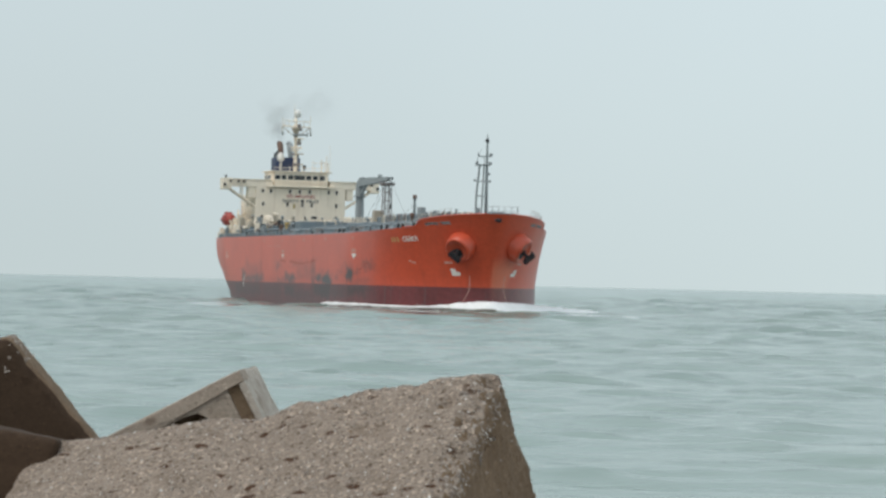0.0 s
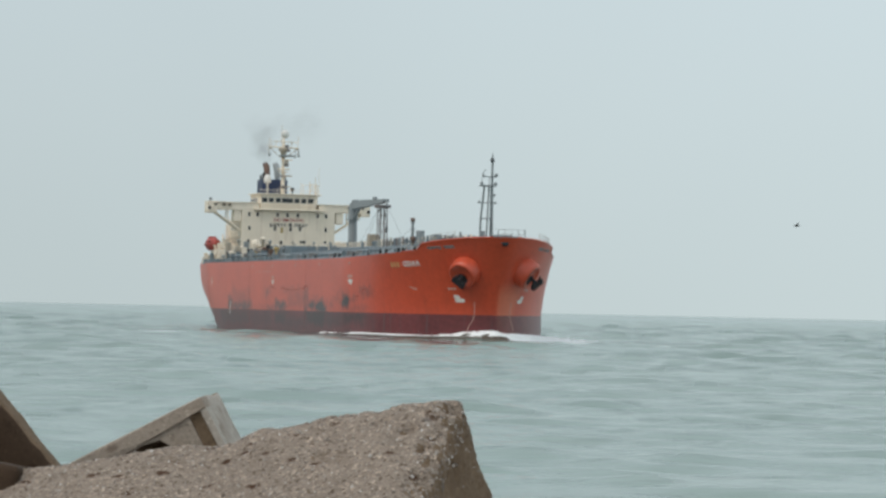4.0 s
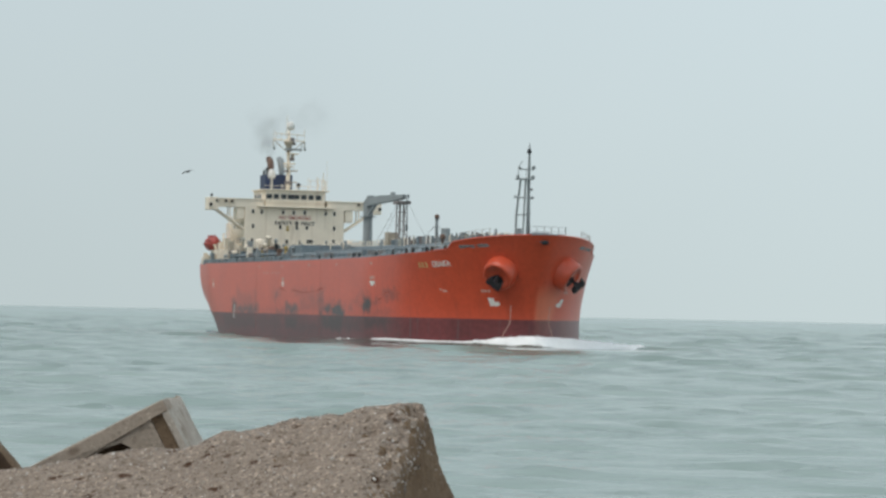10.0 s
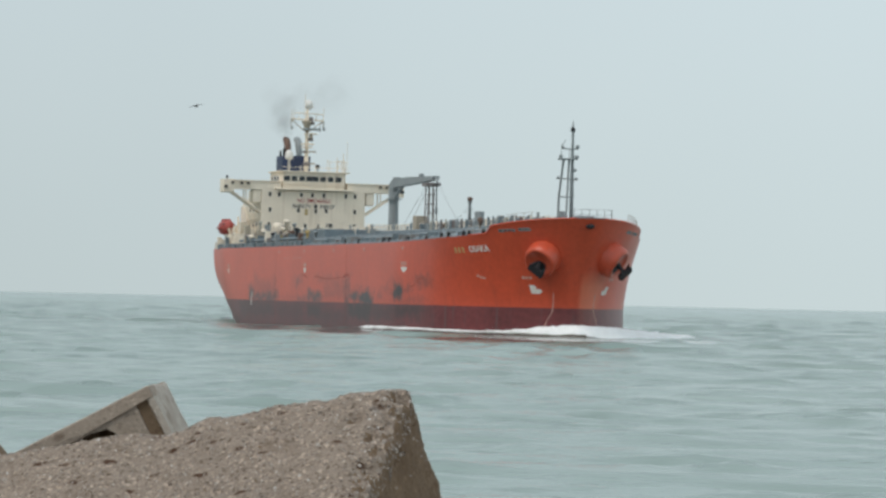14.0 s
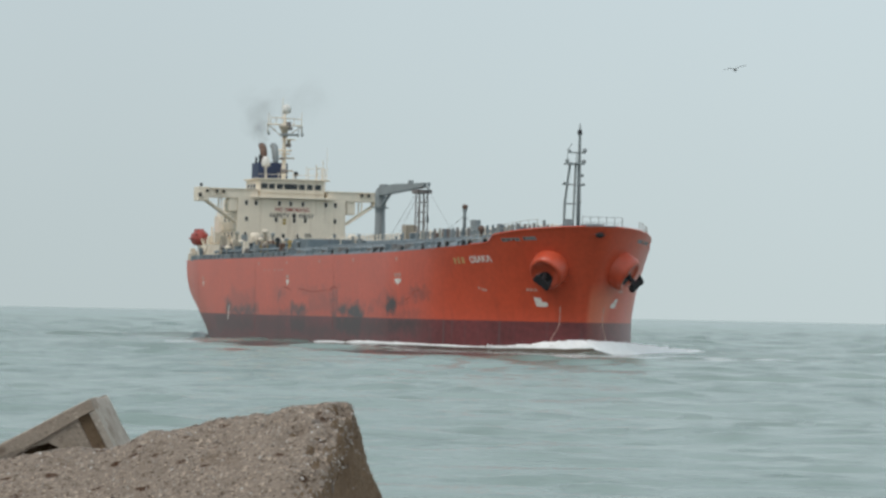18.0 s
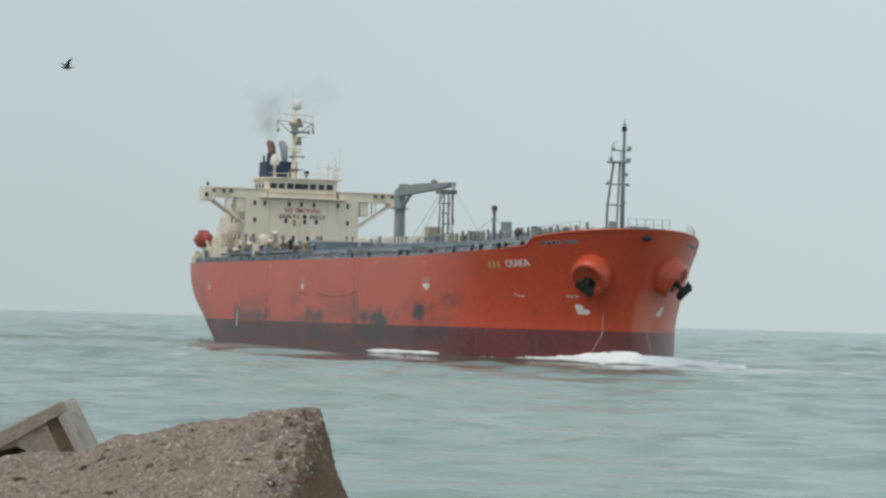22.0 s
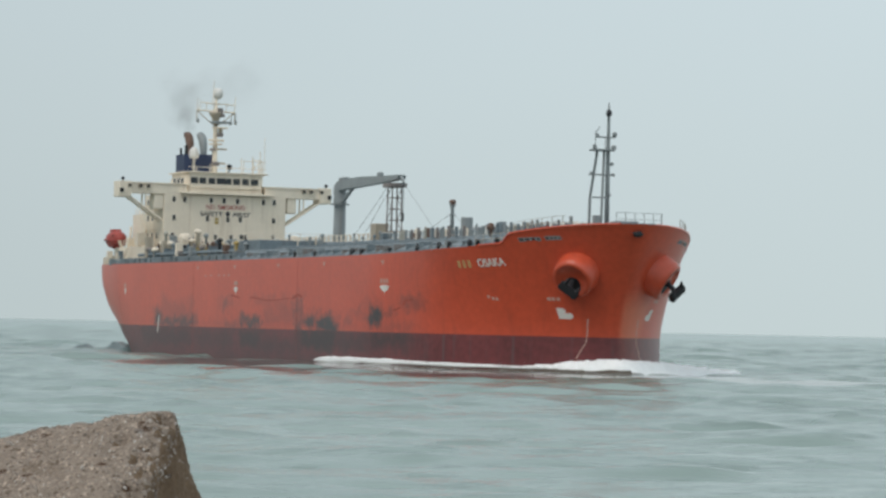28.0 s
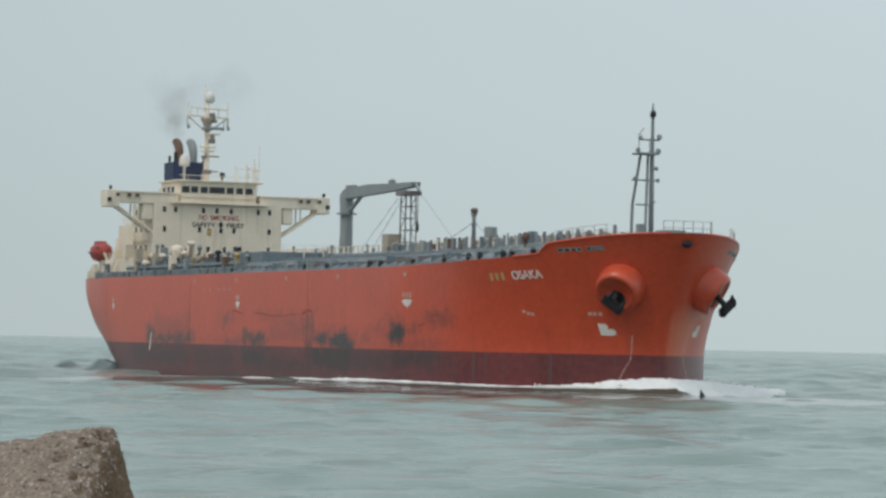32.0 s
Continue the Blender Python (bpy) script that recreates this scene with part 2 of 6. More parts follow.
def concrete(name, color, pebble, relief=0.012):
    """Weathered concrete with its aggregate laid bare."""
    m = mat(name, color, 0.88, 0, 0.16, 1.6, 9, 0, 0.25)
    nd, ln = m.node_tree.nodes, m.node_tree.links
    b = nd["Principled BSDF"]
    src = b.inputs["Base Color"].links[0].from_socket
    tc = next(n for n in nd if n.type == "TEX_COORD")
    v = nd.new("ShaderNodeTexVoronoi")
    v.inputs["Scale"].default_value = 62
    ln.new(tc.outputs["Object"], v.inputs["Vector"])
    sep = nd.new("ShaderNodeSeparateColor")
    ln.new(v.outputs["Color"], sep.inputs[0])
    r = nd.new("ShaderNodeValToRGB")
    e = r.color_ramp.elements
    e[0].position, e[0].color = 0.0, (0.36, 0.30, 0.26, 1)
    e[1].position, e[1].color = 1.0, (1.8, 1.75, 1.68, 1)
    for at, c in ((0.12, (0.82, 0.78, 0.74, 1)), (0.80, (1.05, 1.03, 1.0, 1)), (0.93, (1.25, 1.2, 1.15, 1))):
        e.new(at).color = c
    ln.new(sep.outputs[0], r.inputs[0])
    x = nd.new("ShaderNodeMix")
    x.data_type, x.blend_type = "RGBA", "MULTIPLY"
    x.inputs["Factor"].default_value = pebble
    ln.new(src, x.inputs["A"])
    ln.new(r.outputs[0], x.inputs["B"])
    n2 = nd.new("ShaderNodeTexNoise")
    n2.inputs["Scale"].default_value, n2.inputs["Detail"].default_value = 3.2, 6
    ln.new(tc.outputs["Object"], n2.inputs["Vector"])
    k = nd.new("ShaderNodeMapRange")
    k.inputs["From Min"].default_value, k.inputs["From Max"].default_value, k.inputs["To Max"].default_value = 0.56, 0.72, 0.55
    ln.new(n2.outputs["Fac"], k.inputs["Value"])
    y = nd.new("ShaderNodeMix")
    y.data_type = "RGBA"
    ln.new(k.outputs[0], y.inputs["Factor"])
    ln.new(x.outputs["Result"], y.inputs["A"])
    y.inputs["B"].default_value = (color[0] * 0.5, color[1] * 0.43, color[2] * 0.36, 1)
    ln.new(y.outputs["Result"], b.inputs["Base Color"])
    # pits where stones have fallen out, flat: reddish brown with their shade in the colour
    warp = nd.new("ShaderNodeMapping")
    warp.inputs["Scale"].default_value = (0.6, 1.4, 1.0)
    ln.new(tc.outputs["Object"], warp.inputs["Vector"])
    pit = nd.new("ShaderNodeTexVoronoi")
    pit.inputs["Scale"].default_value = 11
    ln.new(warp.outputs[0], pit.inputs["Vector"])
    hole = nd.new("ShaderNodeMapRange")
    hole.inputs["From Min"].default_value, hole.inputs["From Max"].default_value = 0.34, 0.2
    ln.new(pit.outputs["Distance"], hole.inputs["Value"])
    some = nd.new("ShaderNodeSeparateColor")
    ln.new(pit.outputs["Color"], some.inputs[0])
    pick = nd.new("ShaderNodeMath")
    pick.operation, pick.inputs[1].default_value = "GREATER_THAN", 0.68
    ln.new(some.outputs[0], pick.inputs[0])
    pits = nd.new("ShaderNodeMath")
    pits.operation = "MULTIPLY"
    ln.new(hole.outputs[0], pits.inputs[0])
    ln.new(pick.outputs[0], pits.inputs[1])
    pit_tint = nd.new("ShaderNodeMath")
    pit_tint.operation, pit_tint.inputs[1].default_value = "MULTIPLY", 1.1 * pebble
    ln.new(pits.outputs[0], pit_tint.inputs[0])
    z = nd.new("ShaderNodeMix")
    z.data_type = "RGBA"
    ln.new(pit_tint.outputs[0], z.inputs["Factor"])
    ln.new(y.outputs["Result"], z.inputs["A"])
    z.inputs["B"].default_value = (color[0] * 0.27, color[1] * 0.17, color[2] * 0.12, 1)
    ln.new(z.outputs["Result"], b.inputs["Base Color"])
    n3 = nd.new("ShaderNodeTexNoise")
    n3.inputs["Scale"].default_value, n3.inputs["Detail"].default_value = 34, 6
    ln.new(tc.outputs["Object"], n3.inputs["Vector"])
    add = nd.new("ShaderNodeMath")
    add.operation = "ADD"
    ln.new(n3.outputs["Fac"], add.inputs[0])
    ln.new(v.outputs["Distance"], add.inputs[1])
    h = nd.new("ShaderNodeBump")
    h.inputs["Strength"].default_value, h.inputs["Distance"].default_value = 0.9, relief
    ln.new(add.outputs[0], h.inputs["Height"])
    ln.new(h.outputs[0], b.inputs["Normal"])
    return m


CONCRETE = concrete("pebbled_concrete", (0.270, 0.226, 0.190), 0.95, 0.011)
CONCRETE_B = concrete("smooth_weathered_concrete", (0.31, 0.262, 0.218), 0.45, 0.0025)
CONCRETE_D = concrete("brown_concrete", (0.165, 0.116, 0.076), 0.45, 0.004)
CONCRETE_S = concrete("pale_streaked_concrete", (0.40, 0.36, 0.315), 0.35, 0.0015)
CONCRETE_C = concrete("dark_brown_concrete", (0.050, 0.031, 0.019), 0.3, 0.002)


def sea_material():
    m = bpy.data.materials.new("grey_green_sea_water")
    m.use_nodes = True
    nd, ln = m.node_tree.nodes, m.node_tree.links
    b = nd["Principled BSDF"]
    b.inputs["Base Color"].default_value = (0.20, 0.27, 0.25, 1)
    b.inputs["Roughness"].default_value, b.inputs["IOR"].default_value = 0.2, 1.33
    tc = nd.new("ShaderNodeTexCoord")
    h0 = None
    for scale, amount, stretch in ((0.11, 0.34, 2.6), (0.30, 0.16, 2.4), (0.85, 0.06, 1.8), (2.6, 0.022, 1.2)):
        mp = nd.new("ShaderNodeMapping")
        mp.inputs["Scale"].default_value = (scale / stretch, scale, scale)
        mp.inputs["Rotation"].default_value = (0, 0, 0.2)
        ln.new(tc.outputs["Object"], mp.inputs["Vector"])
        t = nd.new("ShaderNodeTexNoise")
        t.inputs["Scale"].default_value, t.inputs["Detail"].default_value = 1.0, 3
        ln.new(mp.outputs[0], t.inputs["Vector"])
        h = nd.new("ShaderNodeBump")
        h.inputs["Strength"].default_value, h.inputs["Distance"].default_value = 1.0, amount
        ln.new(t.outputs["Fac"], h.inputs["Height"])
        if h0:
            ln.new(h0.outputs[0], h.inputs["Normal"])
        h0 = h
    ln.new(h0.outputs[0], b.inputs["Normal"])
    n = nd.new("ShaderNodeTexNoise")
    n.inputs["Scale"].default_value, n.inputs["Detail"].default_value = 0.03, 4
    ln.new(tc.outputs["Object"], n.inputs["Vector"])
    r = nd.new("ShaderNodeValToRGB")
    r.color_ramp.elements[0].position, r.color_ramp.elements[0].color = 0.35, (0.168, 0.239, 0.213, 1)
    r.color_ramp.elements[1].position, r.color_ramp.elements[1].color = 0.65, (0.220, 0.293, 0.264, 1)
    ln.new(n.outputs["Fac"], r.inputs[0])
    ln.new(r.outputs[0], b.inputs["Base Color"])
    return m


def foam_material():
    m = mat("white_water_foam", (0.90, 0.92, 0.92), 0.7, 0, 0.1, 1.5, 9, 0.05, 0.3)
    return m


def smoke_material(name, dense):
    m = bpy.data.materials.new(name)
    m.use_nodes = True
    nd, ln = m.node_tree.nodes, m.node_tree.links
    nd.clear()
    out, mix = nd.new("ShaderNodeOutputMaterial"), nd.new("ShaderNodeMixShader")
    tr, df = nd.new("ShaderNodeBsdfTransparent"), nd.new("ShaderNodeBsdfDiffuse")
    df.inputs["Color"].default_value = (0.14, 0.13, 0.122, 1)
    # each puff thins out from its middle to its rim, and is torn by a soft grain
    tc, dot, sq = nd.new("ShaderNodeTexCoord"), nd.new("ShaderNodeVectorMath"), nd.new("ShaderNodeMath")
    dot.operation, dot.inputs[1].default_value = "DOT_PRODUCT", (0.94, -0.34, 0.0)
    sq.operation, sq.inputs[1].default_value, sq.use_clamp = "POWER", 3.2, True
    n, r, mu = nd.new("ShaderNodeTexNoise"), nd.new("ShaderNodeMapRange"), nd.new("ShaderNodeMath")
    n.inputs["Scale"].default_value, n.inputs["Detail"].default_value = 1.6, 3
    r.inputs["From Min"].default_value, r.inputs["From Max"].default_value, r.inputs["To Max"].default_value = 0.15, 0.75, 1.0
    r.inputs["To Min"].default_value = 0.3
    mu.operation = "MULTIPLY"
    ln.new(tc.outputs["Object"], dot.inputs[0])
    ln.new(dot.outputs["Value"], sq.inputs[0])
    ln.new(tc.outputs["Object"], n.inputs["Vector"])
    ln.new(n.outputs["Fac"], r.inputs["Value"])
    ln.new(sq.outputs[0], mu.inputs[0])
    ln.new(r.outputs[0], mu.inputs[1])
    thin = nd.new("ShaderNodeMath")
    thin.operation, thin.inputs[1].default_value = "MULTIPLY", dense
    ln.new(mu.outputs[0], thin.inputs[0])
    ln.new(thin.outputs[0], mix.inputs[0])
    ln.new(tr.outputs[0], mix.inputs[1])
    ln.new(df.outputs[0], mix.inputs[2])
    ln.new(mix.outputs[0], out.inputs[0])
    return m


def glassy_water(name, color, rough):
    """Taut smooth water on a wave's shoulder; dark reflections are put into its colour."""
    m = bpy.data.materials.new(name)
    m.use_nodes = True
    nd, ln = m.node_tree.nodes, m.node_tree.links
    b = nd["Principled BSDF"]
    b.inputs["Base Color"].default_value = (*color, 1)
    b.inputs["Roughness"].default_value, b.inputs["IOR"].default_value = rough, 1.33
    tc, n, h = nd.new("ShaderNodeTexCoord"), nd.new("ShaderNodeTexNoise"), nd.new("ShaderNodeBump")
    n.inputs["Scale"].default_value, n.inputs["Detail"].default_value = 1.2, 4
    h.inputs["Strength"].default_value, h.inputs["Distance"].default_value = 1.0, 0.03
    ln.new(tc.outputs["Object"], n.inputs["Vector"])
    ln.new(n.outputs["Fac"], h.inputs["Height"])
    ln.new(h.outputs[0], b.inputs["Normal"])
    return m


# brown of the mirrored hull, put into the water's own colour
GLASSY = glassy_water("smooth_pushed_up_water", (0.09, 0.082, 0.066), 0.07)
# dark green for a steep face mirroring little sky, put into the colour
DEEP = glassy_water("dark_green_rolling_water", (0.05, 0.082, 0.078), 0.2)
SEA, FOAM = sea_material(), foam_material()
SMOKE, HAZY = smoke_material("grey_brown_smoke", 0.17), smoke_material("thin_drifting_smoke", 0.075)
DROP = mat("white_spray", (0.82, 0.86, 0.87), 0.25, 0, 0.04, 3, 20)


# ---- mesh helpers ----
def link(name, bm, material, parent=None, label="", smooth=False):
    me = bpy.data.meshes.new(name)
    bmesh.ops.recalc_face_normals(bm, faces=bm.faces)
    if smooth:
        for f in bm.faces:
            f.smooth = True
    bm.to_mesh(me)
    bm.free()
    me.materials.append(material)
    ob = new(name, me)
    ob.parent = parent
    if label:
        ob["label"] = label
    return ob


def part(name, bm, material, parent, label="", smooth=False):
    return link(name, bm, material, parent, label, smooth)


def piece(name, me, m, parent, label=""):
    """One more object on a shared mesh."""
    ob = new(name, me)
    ob.parent = parent
    ob.matrix_basis = m
    if label:
        ob["label"] = label
    return ob


def box(bm, lo, hi, bevel=0.0):
    lo, hi = Vector(lo), Vector(hi)
    r = bmesh.ops.create_cube(bm, size=1.0, matrix=Matrix.Translation((lo + hi) / 2) @ Matrix.Diagonal((*(hi - lo), 1)))
    if bevel:
        ed = list({e for v in r["verts"] for e in v.link_edges})
        bmesh.ops.bevel(bm, geom=ed, offset=bevel, segments=2, affect="EDGES", profile=0.6)
    return bm


def beam(bm, p, q, r, r2=None, n=8, caps=True):
    p, q = Vector(p), Vector(q)
    d = q - p
    m = Matrix.Translation((p + q) / 2) @ d.to_track_quat("Z", "Y").to_matrix().to_4x4()
    bmesh.ops.create_cone(bm, cap_ends=caps, segments=n, radius1=r, radius2=r if r2 is None else r2, depth=d.length, matrix=m)
    return bm


def lathe(bm, prof, at=(0, 0, 0), n=16, m=None):
    """A turned body: prof is (radius, height) from bottom to top."""
    m = m or Matrix.Translation(at)
    rings = []
    for r, z in prof:
        rings.append([bm.verts.new(m @ Vector((r * math.cos(2 * math.pi * i / n), r * math.sin(2 * math.pi * i / n), z))) for i in range(n)])
    for a, b in zip(rings, rings[1:]):
        for i in range(n):
            bm.faces.new((a[i], a[(i + 1) % n], b[(i + 1) % n], b[i]))
    bm.faces.new(rings[0][::-1])
    bm.faces.new(rings[-1])
    return bm


def prism(bm, poly, z0, z1):
    """An upright prism over a plan outline."""
    lo = [bm.verts.new((x, y, z0)) for x, y in poly]
    hi = [bm.verts.new((x, y, z1)) for x, y in poly]
    n = len(poly)
    for i in range(n):
        bm.faces.new((lo[i], lo[(i + 1) % n], hi[(i + 1) % n], hi[i]))
    bm.faces.new(lo[::-1])
    bm.faces.new(hi)
    return bm


B = bmesh.new


def empty(name, m=Matrix()):
    ob = new(name)
    ob.matrix_basis = m
    return ob


# ---- the sea ----
rng = np.random.default_rng(7)
WAVES = []
for k in range(46):
    lam = 2.2 * 1.085 ** k
    ang = rng.normal(0.10, 0.5) - math.pi / 2
    amp = (0.006 if lam < 2.8 else 0.0125 if lam < 8 else 0.006) * lam if lam < 20 else 0.12 * (20 / lam) ** 1.2
    WAVES.append((2 * math.pi / lam, math.cos(ang), math.sin(ang), amp * rng.uniform(0.35, 0.8), rng.uniform(0, 6.28)))


def sea_height(x, y, dist):
    z = np.zeros_like(x)
    for k, cx, cy, a, ph in WAVES:
        fade = np.clip((560 - k * dist) / 200, 0, 1)
        group = 0.38 + 1.5 * np.maximum(0, np.sin(k * 0.15 * (cx * x + cy * y) + 3 * ph) * np.sin(k * 0.33 * (cx * y - cy * x) + 5 * ph)) ** 1.3
        z += a * fade * group * (1.9 * (0.5 + 0.5 * np.sin(k * (cx * x + cy * y) + ph)) ** 2.4 - 0.58)
    return z


def build_sea():
    """One sheet to the horizon: fine rows where it is seen, coarse round about."""
    az = np.concatenate([np.linspace(-180, -22, 30)[:-1], np.linspace(-22, -15, 24)[:-1], np.linspace(-15, 17, 430), np.linspace(17, 24, 24)[1:], np.linspace(24, 180, 30)[1:]])
    az = np.radians(az)
    rad = [3.0, 20.0]
    while rad[-1] < 4985:
        rad.append(rad[-1] * 1.0058 + 0.02)
    rad = np.array(rad)
    A, R = np.meshgrid(az, rad)
    X, Y = R * np.sin(A), R * np.cos(A)
    Z = sea_height(X, Y, R) * np.interp(R, (50, 120, 260, 600, 1600, 4200), (0.75, 0.9, 1.3, 2.7, 2.5, 0.0))   # calmer under the breakwater
    v = np.stack([X, Y, Z], -1).reshape(-1, 3)
    nr, na = X.shape
    i = np.arange(nr * na).reshape(nr, na)
    q = np.stack([i[:-1, :-1], i[:-1, 1:], i[1:, 1:], i[1:, :-1]], -1).reshape(-1, 4)
    me = bpy.data.meshes.new("sea")
    me.from_pydata(v.tolist(), [], q.tolist())
    me.polygons.foreach_set("use_smooth", np.ones(len(me.polygons), bool))
    me.materials.append(SEA)
    ob = new("sea_water", me)
    tagged(ob, "grey-green choppy sea water with low swell", "sea", kind="structure")
    return ob


sea = build_sea()


def interp(table, x):
    xs_, ys_ = zip(*table)
    return float(np.interp(x, xs_, ys_))


# ---- the breakwater in the foreground ----
def block_frame(corner, along, back):
    """Axes of a tilted block: along its upper edge, down its sloping face, and into it."""
    u = Vector(along).normalized()
    v = Vector(back)
    v = (v - u * v.dot(u)).normalized()
    n = u.cross(v)
    if n.z > 0:
        n = -n
    return Vector(corner), u, v, n


def rough_block(name, corner, u, v, n, size, material, label, cuts=44, worn=0.02, seed=0, chamfer=0.06, swell=0.0, lean=0.0, skew=0.0, pits=(), crest=()):
    """A cast cube whose edges are worn and whose faces have weathered; built in its own space and then set down."""
    bm = B()
    bmesh.ops.create_cube(bm, size=1.0, matrix=Matrix.Translation((0.5, 0.5, 0.5)))
    for vert in bm.verts:
        vert.co = Vector((vert.co.x * size[0], vert.co.y * size[1], vert.co.z * size[2]))
    bmesh.ops.bevel(bm, geom=list(bm.edges), offset=chamfer, segments=2, affect="EDGES", profile=0.5)
    bmesh.ops.subdivide_edges(bm, edges=[e for e in bm.edges if e.calc_length() > 0.3], cuts=cuts, use_grid_fill=True)
    off = Vector((seed * 3.7, seed * 1.3, 0))
    for vert in bm.verts:
        p = vert.co + off
        near = [min(vert.co[i], size[i] - vert.co[i]) for i in range(3)]
        near.sort()
        edge = max(0.0, 1 - near[1] / 0.16)
        d = noise.noise(p * 1.3) * worn * 1.4 + noise.noise(p * 4.0) * worn * 0.8 + noise.noise(p * 15.0) * worn * 0.45 + noise.noise(p * 33.0) * worn * 0.4
        c = Vector(size) / 2
        out = (vert.co - c).normalized()
        vert.co += out * d - out * edge * max(0.0, noise.noise(p * 3.1 + Vector((9, 2, 5))) + 0.25) * worn * 2.6
        s = vert.co.x / size[0]
        vert.co.z -= swell * (max(0.0, math.sin(math.pi * min(1, max(0, s)))) ** 0.6 - 1.1 * math.exp(-((s - 0.5) / 0.055) ** 2)) * max(0.0, 1 - vert.co.z / size[2])
        if crest:
            # the worn upper edge: metres along it, metres by which it stands up or has sunk
            vert.co.z -= interp(crest, vert.co.x) * max(0.0, 1 - max(0.0, vert.co.z) / 0.5) * max(0.0, 1 - max(0.0, vert.co.y) / 1.2)
            near_ridge = max(0.0, 1 - math.hypot(max(0.0, vert.co.x), max(0.0, vert.co.z)) / 0.12)
            chip = near_ridge * (0.04 * max(0.0, noise.noise(p * 6.0) + 0.05) + 0.035 * max(0.0, noise.noise(p * 17.0)))
            vert.co += Vector((chip, 0, chip))
        if abs(noise.noise(p * 22.0)) > 0.42:
            vert.co -= out * worn * 0.5
    if lean:
        for vert in bm.verts:
            vert.co.x += (lean * max(0.0, vert.co.z) - skew * max(0.0, vert.co.y)) * max(0.0, 1 - vert.co.x / size[0])
    for vert in bm.verts:
        if pits and vert.co.z < 0.15:
            for a, b, ra, rb, deep in pits:
                q = ((vert.co.x - a) / ra) ** 2 + ((vert.co.y - b) / rb) ** 2
                if q < 5:
                    vert.co.z += deep * math.exp(-q * q)
    ob = link(name, bm, material, None, "", True)
    ob.matrix_basis = Matrix(((u.x, v.x, n.x, corner[0]), (u.y, v.y, n.y, corner[1]), (u.z, v.z, n.z, corner[2]), (0, 0, 0, 1)))
    tagged(ob, label, "concrete block", "breakwater blocks")
    return ob


# hollows in the big block's upper face: along, down, two half widths, depth
PITS = [(0.24, 0.32, 0.04, 0.045, 0.045), (0.23, 0.03, 0.055, 0.03, 0.03), (0.48, 0.05, 0.06, 0.022, 0.025), (0.05, 0.10, 0.04, 0.035, 0.03),
        (0.06, 0.62, 0.03, 0.045, 0.035), (0.09, 0.73, 0.03, 0.04, 0.035), (-0.05, 1.09, 0.10, 0.12, 0.07), (0.08, 0.33, 0.03, 0.05, 0.03)]
pit_rnd = random.Random(17)
for i in range(120):
    w = pit_rnd.uniform(0.014, 0.03)
    PITS.append((pit_rnd.uniform(0.05, 2.5), pit_rnd.uniform(0.05, 1.5), w * pit_rnd.uniform(0.9, 1.6), w, pit_rnd.uniform(0.008, 0.019)))
for i in range(26):
    w = pit_rnd.uniform(0.016, 0.034)
    PITS.append((pit_rnd.uniform(-0.01, 0.14), pit_rnd.uniform(0.1, 1.5), w, w * pit_rnd.uniform(1.0, 1.9), pit_rnd.uniform(0.02, 0.045)))
CREST = ((0.0, 0.0), (0.1, 0.014), (0.22, 0.03), (0.36, 0.04), (0.45, 0.016), (0.62, 0.0), (0.9, -0.014), (1.12, -0.008), (1.22, -0.03), (1.30, -0.055), (1.45, -0.045), (1.7, -0.032), (2.0, -0.045), (2.2, -0.05), (2.4, -0.05), (2.5, -0.055), (2.62, -0.035), (2.72, -0.02), (2.8, -0.01), (3.1, 0.0))
c1, u1, v1, n1 = block_frame((-0.42, 16.000, 4.957), (-0.93, 0.29, -0.172), (-0.09, -0.86, -0.50))
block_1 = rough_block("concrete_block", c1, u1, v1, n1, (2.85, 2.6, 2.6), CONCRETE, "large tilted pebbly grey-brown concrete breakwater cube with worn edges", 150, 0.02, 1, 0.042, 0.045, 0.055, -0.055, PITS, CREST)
# right-hand faces: browner concrete, with the shade of that side put into it
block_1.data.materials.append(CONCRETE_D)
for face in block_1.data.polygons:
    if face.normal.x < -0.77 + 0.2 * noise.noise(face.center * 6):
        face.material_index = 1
c2, u2, v2, n2 = block_frame((-1.905, 17.600, 4.906), (-0.905, 0.05, -0.425), (-0.1, -0.9, -0.05))
n2 = (n2 + u2 * -0.10).normalized()     # its ends were cast out of square
block_2 = rough_block("concrete_block", c2, u2, v2, n2, (1.5, 0.47, 2.2), CONCRETE_D, "smooth grey concrete block with a raised rim and a dark brown hollow", 24, 0.006, 4, 0.02)


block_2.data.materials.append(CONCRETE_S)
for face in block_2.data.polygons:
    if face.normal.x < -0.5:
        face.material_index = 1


def cast_piece(name, outline, b0, b1, material, seed, label=""):
    """A slab on the hollow side of the block: an outline (along, down) between two depths, its arrises worn."""
    bm = B()
    n = len(outline)
    back = [bm.verts.new((a, b0, c)) for a, c in outline]
    front = [bm.verts.new((a, b1, c)) for a, c in outline]
    for i in range(n):
        bm.faces.new((back[i], back[(i + 1) % n], front[(i + 1) % n], front[i]))
    bm.faces.new(front)
    bm.faces.new(back[::-1])
    bmesh.ops.bevel(bm, geom=list(bm.edges), offset=0.009, segments=2, affect="EDGES", profile=0.5)
    bmesh.ops.subdivide_edges(bm, edges=[e for e in bm.edges if e.calc_length() > 0.12], cuts=7, use_grid_fill=True)
    for v in bm.verts:
        q = v.co * 9.0 + Vector((seed, 0, 0))
        v.co += Vector((noise.noise(q), noise.noise(q + Vector((5, 0, 0))), noise.noise(q + Vector((0, 5, 0))))) * 0.006
    return part(name, bm, material, block_2, label)


